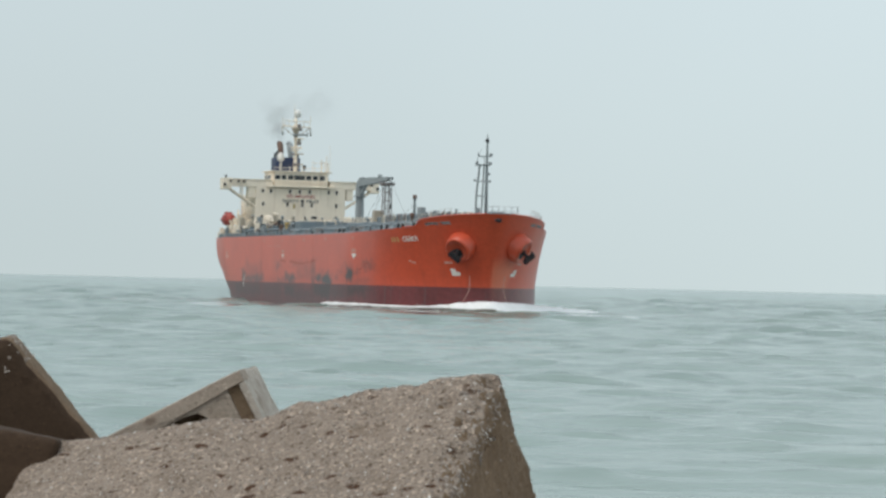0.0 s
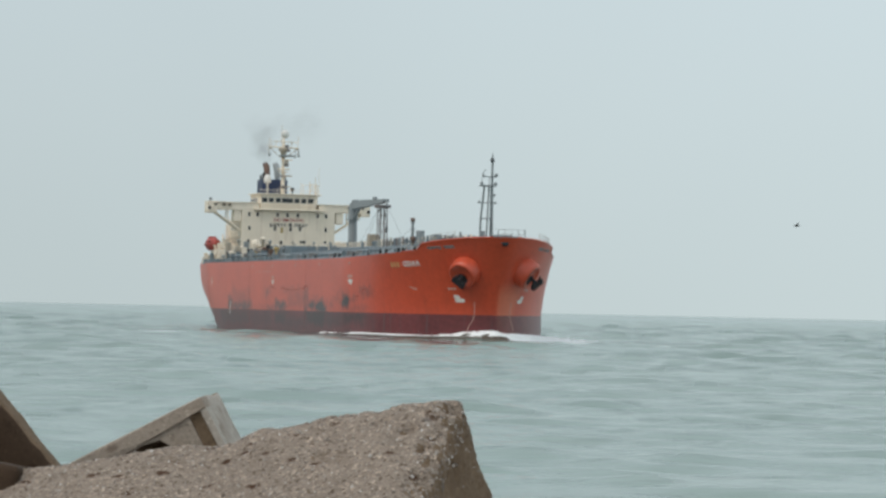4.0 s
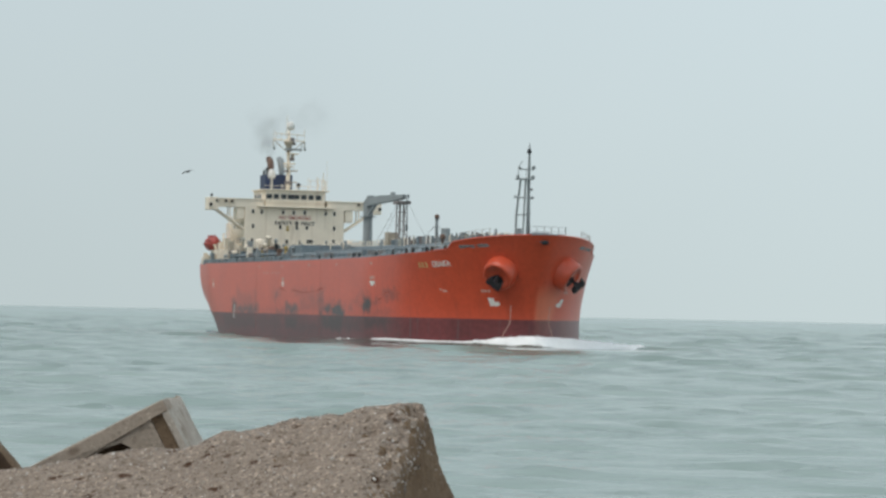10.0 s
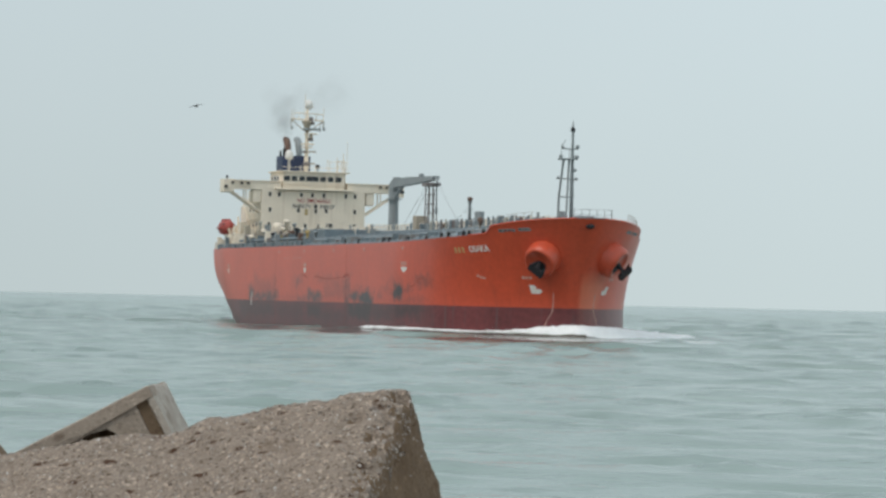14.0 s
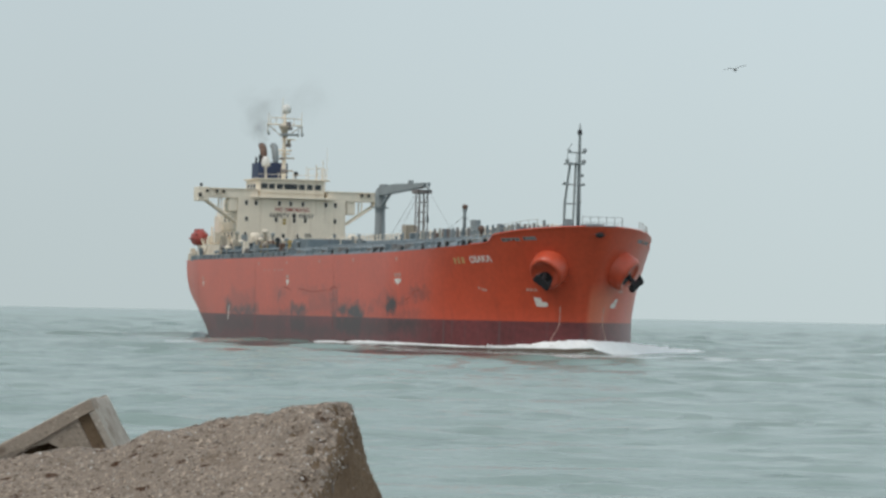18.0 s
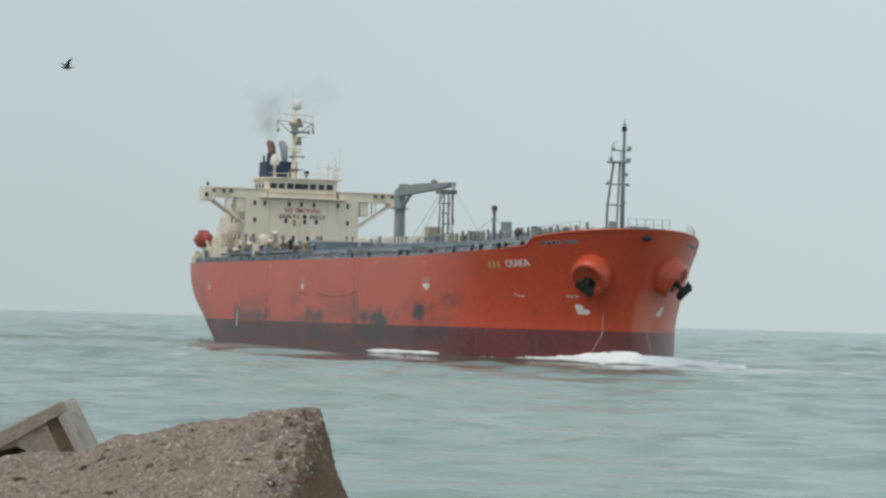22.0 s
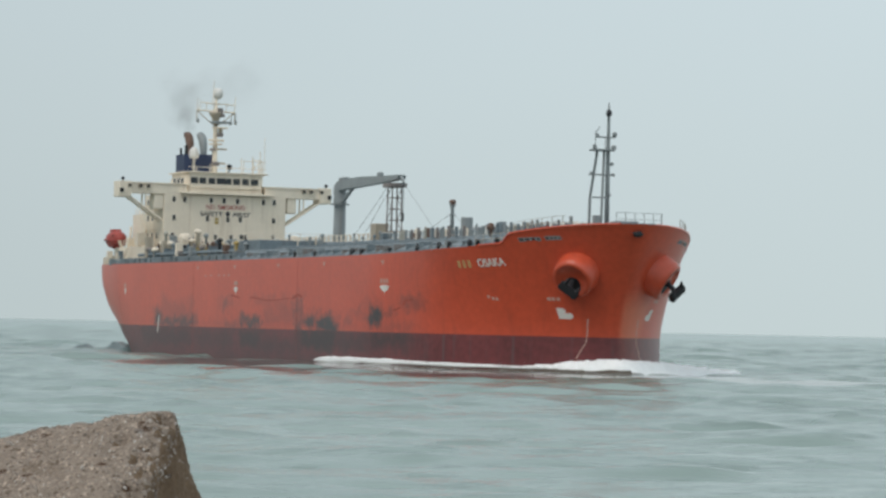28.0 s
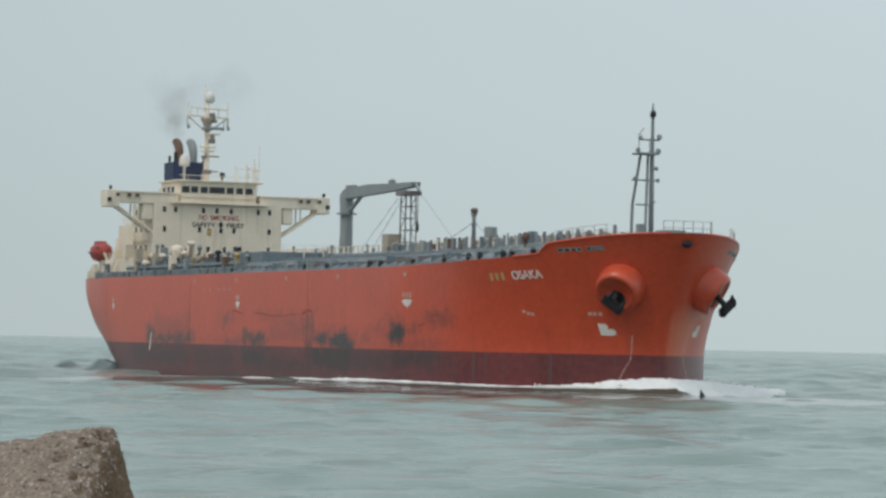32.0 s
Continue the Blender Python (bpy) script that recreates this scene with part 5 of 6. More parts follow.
jib = part("crane_jib", bm, STEEL, crane, "grey boxed crane jib")
part("jib_tip", beam(B(), P(108.3, 0, 23.1), P(109.5, 0, 22.2), 0.26, 0.16), STEEL, jib)
part("jib_winch", lathe(B(), [(0.25, 23.3), (0.45, 23.45), (0.45, 23.85), (0.2, 24.0)], P(100.5, 0, 0), 10), STEEL, jib)
part("jib_winch", box(B(), P(85.2, -0.4, 23.2), P(87.6, 0.4, 23.8), 0.1), STEEL, jib)
part("jib_strut", beam(B(), P(85.6, 0, 20.3), P(90.4, 0, 22.4), 0.26), STEEL, crane)
part("hook_block", lathe(B(), [(0.06, 17.2), (0.17, 17.5), (0.15, 18.2), (0.05, 18.5)], P(109.2, 0, 0), 8), DARK, jib)
part("hoist_wire", beam(B(), P(109.2, 0, 18.4), P(109.2, 0, 22.4), 0.05, n=5), DARK, jib)
for X in (81.6, 82.6):
    part("crane_ladder", beam(B(), P(X, 0.3, 14.8), P(X + 1.0, 0.2, 20.6), 0.07, n=5), STEEL, crane)
for i in range(9):
    part("ladder_rung", beam(B(), P(81.75 + 0.09 * i, 0.3, 15.3 + 0.6 * i), P(82.75 + 0.09 * i, 0.3, 15.3 + 0.6 * i), 0.05, n=5), STEEL, crane)


rest = part("jib_rest", box(B(), P(104.6, -1.15, 21.75), P(107.6, 1.15, 22.3), 0.08), LATTICE, ship, "lattice steel rest under the crane jib")
for X in (105.25, 106.95):
    for Y in (-0.7, 0.0, 0.7):
        part("rest_leg", beam(B(), P(X, Y * 1.1, 14.2), P(X, Y * 0.9, 21.8), 0.09, n=6), LATTICE, rest)
for i in range(5):
    z = 14.6 + i * 1.45
    for Y in (-1.0, 1.0):
        part("rest_brace", beam(B(), P(105.25 + 1.7 * (i % 2), Y * 0.72, z), P(106.95 - 1.7 * (i % 2), Y * 0.72, z + 1.45), 0.05, n=5), LATTICE, rest)
        part("rest_bar", beam(B(), P(105.25, Y * 0.72, z), P(106.95, Y * 0.72, z), 0.06, n=5), LATTICE, rest)
    for X in (105.25, 106.95):
        part("rest_bar", beam(B(), P(X, -0.72, z), P(X, 0.72, z), 0.06, n=5), LATTICE, rest)
part("manifold_box", box(B(), P(101.5, -1.6, 14.3), P(103.6, 0.2, 17.1), 0.08), BUFFBOX, ship, "dull buff manifold box beside the jib rest")
vent = part("vent_post", lathe(B(), [(0.28, 13.5), (0.22, 18.4), (0.26, 18.6), (0.36, 18.8), (0.4, 19.2), (0.3, 19.4)], P(126.5, 0, 0), 12), STEEL, ship, "grey mast riser vent with a rusty head", True)
part("vent_head", lathe(B(), [(0.33, 18.9), (0.44, 19.3), (0.3, 19.55)], P(126.55, 0, 0), 12), RUST, vent)
part("vent_ring", lathe(B(), [(0.46, 17.6), (0.46, 17.7)], P(126.5, 0, 0), 10), STEEL, vent)
for X0, Z0, X1, Z1 in ((127, 17.8, 134, 15.1), (126, 17.8, 116, 15.1), (108.6, 22.6, 123, 15.2), (102.8, 21.6, 91, 15.2), (104, 21.4, 95, 15.2)):
    part("stay_wire", beam(B(), P(X0, 0, Z0), P(X1, -0.4, Z1), 0.035, n=4), STEEL, vent)
part("deck_house_small", lathe(B(), [(0.74, 13.5), (0.74, 17.15), (0.66, 17.25)], P(131.4, 0, 0), 18), STEEL, ship, "grey round deck housing", False)
for X in (106.5, 118, 122, 146, 150, 154.5):
    part("deck_fitting", box(B(), P(X, -1.9, 14.3), P(X + 0.8, -1.2, 15.9 + 0.4 * math.sin(X)), 0.05), RUST if X in (118, 122) else GREY, ship, "")

# forecastle: foremast, winches, rails
fore = part("foremast", lathe(B(), [(0.29, 14.2), (0.25, 20), (0.21, 24), (0.16, 27.2), (0.22, 27.35), (0.32, 27.5), (0.32, 27.75), (0.16, 28.1), (0.05, 28.9)], P(171.4, 0.42, 0), 14), STEEL, ship, "grey tripod foremast with signal lamps", True)
part("mast_leg", beam(B(), P(169.2, -0.75, 14.2), P(169.4, -0.75, 18.6), 0.17), STEEL, fore)
part("mast_leg", beam(B(), P(169.4, -0.75, 18.5), P(171.1, -0.75, 23.6), 0.16), STEEL, fore)
part("mast_leg", beam(B(), P(172.2, -0.65, 14.2), P(171.5, -0.1, 23.6), 0.15), STEEL, fore)
part("mast_platform", box(B(), P(170.5, -1.45, 23.5), P(172.2, 0.9, 23.72), 0.05), STEEL, fore)
for Y in (-1.5, -0.3):
    part("mast_rail", beam(B(), P(172.2, Y, 23.7), P(172.2, Y, 24.9), 0.05, n=5), STEEL, fore)
for z, Y0, Y1 in ((26.0 - 0.95, -1.2, 1.2), (20.9, -1.9, 1.0), (18.4, -1.4, 0.3), (22.2, 0.2, 1.0)):
    part("cross_bar", beam(B(), P(171.5, Y0, z), P(171.5, Y1, z), 0.09, n=6), STEEL, fore)
for Y, Z, r in ((-1.3, 25.2, 0.34), (1.05, 25.35, 0.4), (-1.6, 23.95, 0.36), (0.95, 23.9, 0.42), (0.75, 22.1, 0.3), (-1.95, 21.05, 0.26), (0.95, 20.9, 0.3), (0.5, 18.7, 0.22), (0.25, 27.7, 0.45)):
    r *= 0.66
    part("signal_lamp", lathe(B(), [(r * 0.5, -r), (r, -r * 0.6), (r, r * 0.6), (r * 0.4, r)], P(171.9, Y * 0.9, Z), 10), ANCHOR if r > 0.28 else STEEL, fore)
part("lamp_arm", beam(B(), P(171.6, -1.3, 25.4), P(171.6, -0.7, 26.2), 0.06, n=5), STEEL, fore)
for X, Y, w, h in ((170.5, -1.6, 0.9, 0.25), (173.5, 1.6, 1.2, 0.9), (172.4, -1.3, 0.35, 1.5), (174.5, 3.5, 1.0, 0.7), (170, 3, 0.8, 0.5), (168, -3, 0.7, 0.3)):
    part("windlass", box(B(), P(X - w, Y - w, 13.6), P(X + w, Y + w, 14.9 + h), 0.12), STEEL, ship, "grey windlass on the forecastle")


def rail_run(points, height, step, material, name, label):
    """A run of pipe rail with its stanchions over a line of deck points."""
    top = part(name, B(), material, ship, label)
    bm = B()
    for z in (height, height * 0.55):
        for a, b in zip(points, points[1:]):
            beam(bm, a + Vector((0, 0, z)), b + Vector((0, 0, z)), 0.028, n=5)
    bm.to_mesh(top.data)
    bm.free()
    me = None
    left = 0.0
    for a, b in zip(points, points[1:]):
        d, n = (b - a), (b - a).length
        s = left
        while s < n:
            c = a + d * (s / n)
            if me is None:
                first = part("stanchion", beam(B(), (0, 0, 0), (0, 0, height), 0.045, n=6), material, top)
                first.matrix_basis, me = Matrix.Translation(c), first.data
            else:
                piece("stanchion", me, Matrix.Translation(c), top)
            s += step
        left = s - n
    return top


for side in (-1, 1):
    pts = [P(X, side * (half(X, sheer(X)) - 0.5), sheer(X)) for X in np.linspace(165, 176.5, 12)]
    rail_run(pts, 1.2, 1.3, RAIL, "forecastle_rail", "thin worn pale pipe rail on the forecastle")
pts = [P(178.3, Y, 15.0) for Y in np.linspace(-1.6, 3.8, 6)] + [P(176.9, 4.4, 15.0)]
rail_run(pts, 1.55, 1.1, STEEL, "bow_rail", "thin grey pipe rail at the bow")
pts = [P(X, -half(X, 12.3) + 0.25, 12.32) for X in np.linspace(0.4, 30, 12)]
rail_run(pts, 1.1, 1.5, CREAM, "side_rail", "thin pale pipe rail round the quarter")
post_rnd = random.Random(8)
for X in np.arange(118, 177, 1.15):
    ahead = X > 167
    Y = -half(X, sheer(X)) + 1.0 if ahead else -4.5 + 0.2 * math.sin(X * 3)
    foot = sheer(X) - 0.7 if ahead else 13.5
    top = sheer(X) + post_rnd.uniform(0.8, 1.25) if ahead else foot + post_rnd.uniform(2.0, 2.5)
    w = post_rnd.choice((0.05, 0.07, 0.1, 0.15))
    part("roller_post", box(B(), P(X - w, Y - 0.15, foot), P(X + w, Y + 0.15, top), 0.03), post_rnd.choice((STEEL, GREY, STEEL, RAIL, STEEL, LATTICE)), ship, "")
part("mushroom_vent", lathe(B(), [(0.2, 12.6), (0.2, 14.6), (0.42, 14.75), (0.4, 15.2), (0.15, 15.45)], P(164.6, -10.5, 0), 10), RUST, ship, "rusty mushroom vent beside the forecastle", True)

for z, X0, X1, Y in ((15.0, 16.5, 30, -11.8), (20.4, 11, 22, -8.0), (17.7, 22.8, 32, -10.4), (20.4, 22.8, 32, -10.4)):
    rail_run([P(X0, Y, z), P(X1, Y, z)], 1.05, 1.3, CREAM, "house_rail", "thin cream pipe rail on the deckhouse")
rail_run([P(84, Y, 14.9) for Y in (-12.3, -8, -4, 0)], 1.1, 1.4, CREAM, "step_rail", "thin pale rail on the trunk step")
rail_run([P(X, -12.2, 14.9) for X in (80.3, 88.8)], 1.1, 1.4, CREAM, "step_rail", "thin pale rail on the trunk step")
rail_run([P(X, -15.7, 12.3) for X in (52, 100, 163)], 1.0, 3.0, STEEL, "deck_edge_rail", "thin grey chain rail along the deck edge")
for X0, z0, X1, z1, Y in ((24, 15.0, 27.5, 17.7, -10.9), (27, 17.7, 23.6, 20.4, -10.9), (20, 12.3, 23.5, 15.0, -12.6)):
    stair = part("outside_stair", beam(B(), P(X0, Y, z0), P(X1, Y, z1), 0.1, n=6), CREAM, ship, "cream outside stair")
    for i in range(8):
        k = (i + 0.5) / 8
        part("tread", box(B(), P(X0 + (X1 - X0) * k - 0.12, Y - 0.35, z0 + (z1 - z0) * k), P(X0 + (X1 - X0) * k + 0.12, Y + 0.35, z0 + (z1 - z0) * k + 0.06)), CREAM, stair)

# ---- the white water round the hull ----
wake = empty("bow_wave")
tagged(wake, "white foaming bow wave along the ship's waterline", "wave")
def water_ridge(path, rows, seed, foam_part):
    """A ridge of pushed-up water along a path of (x, y, outward x, outward y, height): foam on its crest, dark water on its foot."""
    bm = B()
    grid = []
    for i, (x, y, ox, oy, h) in enumerate(path):
        line = []
        for d, k in rows:
            j3 = noise.noise(Vector((x * 5.1 + seed, y * 5.1, d * 6))) * 0.16
            j = noise.noise(Vector((x * 0.5 + seed, y * 0.5, d * 1.7)))
            j2 = noise.noise(Vector((x * 1.7 + seed, y * 1.7, d * 2.9)))
            z = h * k * (1 + 0.38 * j + 0.22 * j2 + j3 if foam_part else 1 + 0.12 * j) - 0.12
            dd = d * (0.35 + 0.65 * min(1, h)) + 0.25 * j
            line.append(bm.verts.new((x + ox * dd - 90, y + oy * dd, z)))
        grid.append(line)
    for a, b in zip(grid, grid[1:]):
        for i in range(len(a) - 1):
            bm.faces.new((a[i], a[i + 1], b[i + 1], b[i]))
    return bm


HUMP = ((0, 1.9), (2, 1.66), (4, 1.28), (6, 1.05), (9, 0.95), (12, 0.92), (15, 0.94), (25, 1.0), (40, 0.95), (60, 0.72), (90, 0.35), (130, 0.12), (150, 0.0))
WHITE_S = ((0, 0.8), (2, 0.7), (3.5, 0.54), (5, 0.4), (7, 0.27), (9, 0.17), (11.5, 0.05), (400, 0.0))
WHITE_P = ((0, 0.9), (3, 0.85), (9, 0.8), (14, 0.7), (19, 0.4), (24, 0.0), (400, 0.0))
# foam along the side in stretches that come and go: from and to (metres behind the stem), strength, and the times at which each swells and sinks
SIDE_FOAM = (
    (7.5, 33, 0.13, ((0, 1), (21, 1), (22, 0.5), (25, 0.6), (26, 0.7), (28, 1.15), (29, 0.7), (31, 0.45), (32, 0.8))),
    (25, 58, 0.24, ((0, 1), (2, 1), (3, 0.75), (5.5, 0.3), (8, 0.1), (10, 0.45), (12, 0.9), (13, 0.75), (15, 1), (20, 0.8), (21, 0.8), (23, 0.9), (28, 1.15), (30, 0.9), (32, 0.75))),
    (52, 72, 0.15, ((0, 0.4), (2, 0.9), (3, 0), (12, 0), (14, 0.5), (17, 1), (20, 0.9), (20.8, 0.1), (22, 0), (30, 0), (31, 0.8), (32, 0.8))),
    (69, 88, 0.12, ((0, 0), (17.5, 0), (18.5, 0.7), (20, 0.9), (20.8, 0), (30, 0), (31, 0.6), (32, 0.8))),
    (85, 105, 0.08, ((0, 0), (18.8, 0), (19.8, 0.9), (20.3, 0.8), (21, 0), (32, 0))),
)


def bow_path(side, length):
    """Points along the waterline: x, y, outward x, outward y, hump, distance from the stem."""
    out = []
    d = 0.7
    while d < length:
        X = 176.0 - d
        hb = half(min(X, 175.5), -0.2) + 0.25 + 0.3 * min(1.0, max(0.0, (X - 146) / 8))
        drift = 0.0 if side < 0 else d * 0.5
        hump = interp(HUMP, d) if side < 0 else interp(((0, 1.85), (4, 1.6), (9, 1.15), (15, 0.75), (22, 0.45), (40, 0.0)), d)
        dx = 0.5 if X > 160 else 0.15
        n = math.hypot(dx, 1)
        out.append((X, side * (hb - 0.2 + drift), dx / n, side / n, hump, d))
        d += 0.14 + d * 0.004
    return out


def hump_point(p, s, lift):
    x, y, ox, oy, hump, d = p
    w = 1.2 + 0.75 * hump
    foot = 0.5 * min(1.0, hump / 0.6) if y < 0.55 else 0.0
    z = foot + (hump - foot) * (1 - s * s * (3 - 2 * s)) if s > 0 else hump * (1 + 1.1 * s)
    dd = s * w if s > 0 else s * 2.2
    return Vector((x + ox * dd - 90, y + oy * dd, z - 0.05 + lift))


def foam_sheet(path, white, seed, ragged=0.16):
    """Foam from the crest down to where it runs out, torn at its lower edge."""
    bm = B()
    grid = []
    for p in path:
        x, y = p[0], p[1]
        g = interp(white, p[5])
        g *= max(0.0, 1 + ragged * (2.6 * noise.noise(Vector((x * 0.16 + seed, y * 0.16, 1))) + 0.5 * noise.noise(Vector((x * 0.6, y * 0.6, seed)))))
        line = []
        steps = [-1.0, -0.7, -0.45, -0.25, -0.1] + [0.04 + 0.08 * i for i in range(13)]
        for k in steps:
            s = k * g if k > 0 else k * 0.9
            q = hump_point(p, s, 0)
            n1 = noise.noise(Vector((q.x * 0.8 + seed, q.y * 0.8, 3)))
            n2 = noise.noise(Vector((q.x * 2.6 + seed, q.y * 2.6, 7)))
            n3 = noise.noise(Vector((q.x * 6.5 + seed, q.y * 6.5, 11)))
            q.z += min(1, g * 3) * (0.2 + 0.15 * n1 + 0.16 * n2 + 0.10 * n3) * (1.2 if k < 0.9 else 0.2) - 0.45 * max(0.0, 1 - g / 0.05) - 0.38 * (k > 0.98)
            q.x += 0.12 * n3
            q.y += 0.12 * n2
            line.append(bm.verts.new(q))
        grid.append(line)
    for a, b in zip(grid, grid[1:]):
        for i in range(len(a) - 1):
            bm.faces.new((a[i], a[i + 1], b[i + 1], b[i]))
    return bm


star, port_side = bow_path(-1, 150), bow_path(1, 34)
turn = []
for i in range(11):
    a = -1 + (i + 1) / 6
    turn.append((176.2 + 0.5 * (1 - a * a), a * 0.5, math.cos(a * 1.1), math.sin(a * 1.1), 1.9 + 0.02 * a, 0.0))
around = star[::-1] + turn + port_side
bm = B()
grid = []
for p in around:
    if p[1] > 0.55:
        p = p[:4] + (p[4] * 0.5, p[5])   # the port side falls away lower
    grid.append([bm.verts.new(hump_point(p, s, 0.05 * noise.noise(Vector((p[0] * 0.4, p[1] * 0.4, s * 4))))) for s in (-0.9, -0.4, 0.0, 0.15, 0.3, 0.45, 0.6, 0.75, 0.9)])
    x, y, ox, oy, hump, d = p
    w = 1.2 + 0.75 * hump
    for far, z in ((0.6, 0.48), (5, 0.48), (12, 0.46), (20, 0.4), (30, 0.15), (38, -0.4)):
        k = min(1.0, hump / 0.5) if y < 0.55 else 0.0
        dd = w * 0.95 + far
        grid[-1].append(bm.verts.new((x + ox * dd - 90, y + oy * dd, z * k - 0.1 * (1 - k) + 0.06 * noise.noise(Vector((x * 0.25, y * 0.25 + dd * 0.3, 2))))))
for a, b in zip(grid, grid[1:]):
    for i in range(len(a) - 1):
        bm.faces.new((a[i], a[i + 1], b[i + 1], b[i]))
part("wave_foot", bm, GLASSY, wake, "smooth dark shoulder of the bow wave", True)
n = sum(1 for p in star if p[5] < 11.5)
white_bow = star[:n][::-1] + turn
foam_crest = part("foam_crest", foam_sheet(white_bow, WHITE_S, 7.0), FOAM, wake, "white broken foam on the bow wave", True)
port_foam = part("port_foam", foam_sheet(turn[6:] + port_side, WHITE_P, 4.0), FOAM, foam_crest, "", True)
side_foams = []
for i, (near, far, strong, swell) in enumerate(SIDE_FOAM):
    white = ((0, 0.0), (near, 0.0), (near + 3, strong * 0.55), (0.6 * near + 0.4 * far, strong), (0.35 * near + 0.65 * far, strong * 0.95), (0.2 * near + 0.8 * far, strong * 0.55), (far, 0.0), (400, 0.0))
    side_foams.append(part("side_foam", foam_sheet([p for p in star if near < p[5] < far], white, 2.0 + 3 * i, 0.34), FOAM, wake, "thin broken foam along the side", True))
random.seed(21)
for path, white, count in ((star, WHITE_S, 16),):
    bm = B()
    for i in range(count):
        p = path[int(random.random() ** 1.5 * (60 if path is star else len(path) - 1))]
        for k in range(5):
            s = random.uniform(-0.1, 0.95) * interp(white, p[5])
            c = hump_point(p, s, random.uniform(0.05, 0.3)) + Vector((random.uniform(-0.6, 0.6), random.uniform(-0.4, 0.4), 0))
            bmesh.ops.create_icosphere(bm, subdivisions=1, radius=random.uniform(0.04, 0.11), matrix=Matrix.Translation(c) @ Matrix.Diagonal((1.7, 1, 0.8, 1)))
    tagged(part("foam_flecks", bm, FOAM, foam_crest, "", True), kind="stuff")

stern = []
for i in range(110):
    X = 42 - i * 0.5
    y = -max(half(X, -1.0), 13.5)
    stern.append((X, y - 0.2, -0.3, -0.95, (1.9 * math.exp(-((X - 23.5) / 7) ** 2) + 1.1 * math.exp(-((X - 1) / 6) ** 2)) * (1 + 0.15 * math.sin(X * 0.7))))
stern_wave = part("stern_wave", water_ridge(stern, [(-3.5, -0.3), (-2, 0.6), (-0.8, 1.0), (0.2, 0.9), (0.9, 0.58), (1.6, 0.24), (2.8, -0.2)], 3.0, False), DEEP, wake, "dark wave rolling off the stern", True)

# a fleck of white water where the port bow wave breaks
fleck = empty("whitecap")
tagged(fleck, "short white broken wave crest off the ship's bow", "wave")
bm = B()
rows = []
for i in range(40):
    a = i / 39
    w, h = 0.5 * math.sin(math.pi * a) ** 0.6, 0.45 * math.sin(math.pi * a) ** 0.8
    line = []
    for k in (-1.0, -0.6, -0.2, 0.2, 0.6, 1.0):
        n1 = noise.noise(Vector((a * 9, k * 2, 4)))
        line.append(bm.verts.new((a * 7.0 - 3.5, 1.6 * k * w + 0.3 * n1, h * (1 - k * k) * (1 + 0.7 * n1) - 0.12)))
    rows.append(line)
for a, b in zip(rows, rows[1:]):
    for i in range(5):
        bm.faces.new((a[i], a[i + 1], b[i + 1], b[i]))
part("foam_crest", bm, FOAM, fleck, "", True)

# ---- smoke from the funnel ----
smoke = empty("funnel_smoke")
tagged(smoke, "faint grey-brown smoke drifting off the funnel", "smoke")
random.seed(31)


def puff(c, r, material):
    """A soft billow: an uneven dome, bulging towards the ship's starboard bow."""
    bm = B()
    axis = Vector((0.94, -0.34, 0))
    bmesh.ops.create_icosphere(bm, subdivisions=3, radius=1.0)
    bmesh.ops.delete(bm, geom=[v for v in bm.verts if v.co.dot(axis) < -0.02], context="VERTS")
    off = Vector((random.uniform(0, 9), random.uniform(0, 9), 0))
    for v in bm.verts:
        v.co *= 1 + 0.22 * noise.noise(v.co * 1.3 + off)
    ob = part("smoke_puff", bm, material, smoke, "", True)
    ob.matrix_basis = Matrix.Translation(c) @ Matrix.Rotation(random.uniform(-0.5, 0.5), 4, axis) @ Matrix.Diagonal((r, r, r * random.uniform(0.9, 1.3), 1))


for dx, Y, Z, r, ma in ((0.0, -0.7, 33.9, 0.9, SMOKE), (-0.6, -1.5, 35.3, 1.5, SMOKE), (-0.2, -0.4, 36.4, 1.7, SMOKE), (-1.2, -2.2, 37.2, 1.9, SMOKE), (-0.9, -1.0, 38.9, 2.1, SMOKE), (-1.6, 0.8, 40.3, 2.2, HAZY),
                        (-2.0, -2.6, 40.6, 2.3, HAZY), (-2.6, 4.6, 40.9, 2.9, HAZY), (-3.4, 8.6, 41.6, 3.2, HAZY)):
    puff(P(15.6 + dx, Y, Z), r * 1.45, ma)


# ---- gulls ----
def wing_mesh(side, span, broad=1.0):
    """A bent gull wing from the shoulder out: inner arm, wrist, pointed hand feathers."""
    bm = B()
    prof = ((0.0, 0.20, 0.0), (0.18, 0.21, 0.03), (0.42, 0.18, 0.05), (0.62, 0.14, 0.03), (0.82, 0.09, 0.0), (1.0, 0.02, -0.03))
    rows = []
    for s, chord, z in prof:
        y = side * s * span
        sweep = -0.10 * s - 0.16 * max(0, s - 0.45)
        lead = 0.10 + (0.12 * s if s < 0.45 else 0.054) + sweep
        rows.append([bm.verts.new(c) for c in ((lead, y, z), (lead - chord * 0.4 * broad, y, z + 0.022), (lead - chord * broad, y, z), (lead - chord * 0.4 * broad, y, z - 0.012))])
    for a, b in zip(rows, rows[1:]):
        for i in range(4):
            bm.faces.new((a[i], a[(i + 1) % 4], b[(i + 1) % 4], b[i]))
    bm.faces.new(rows[0])
    bm.faces.new(rows[-1])
    return bm


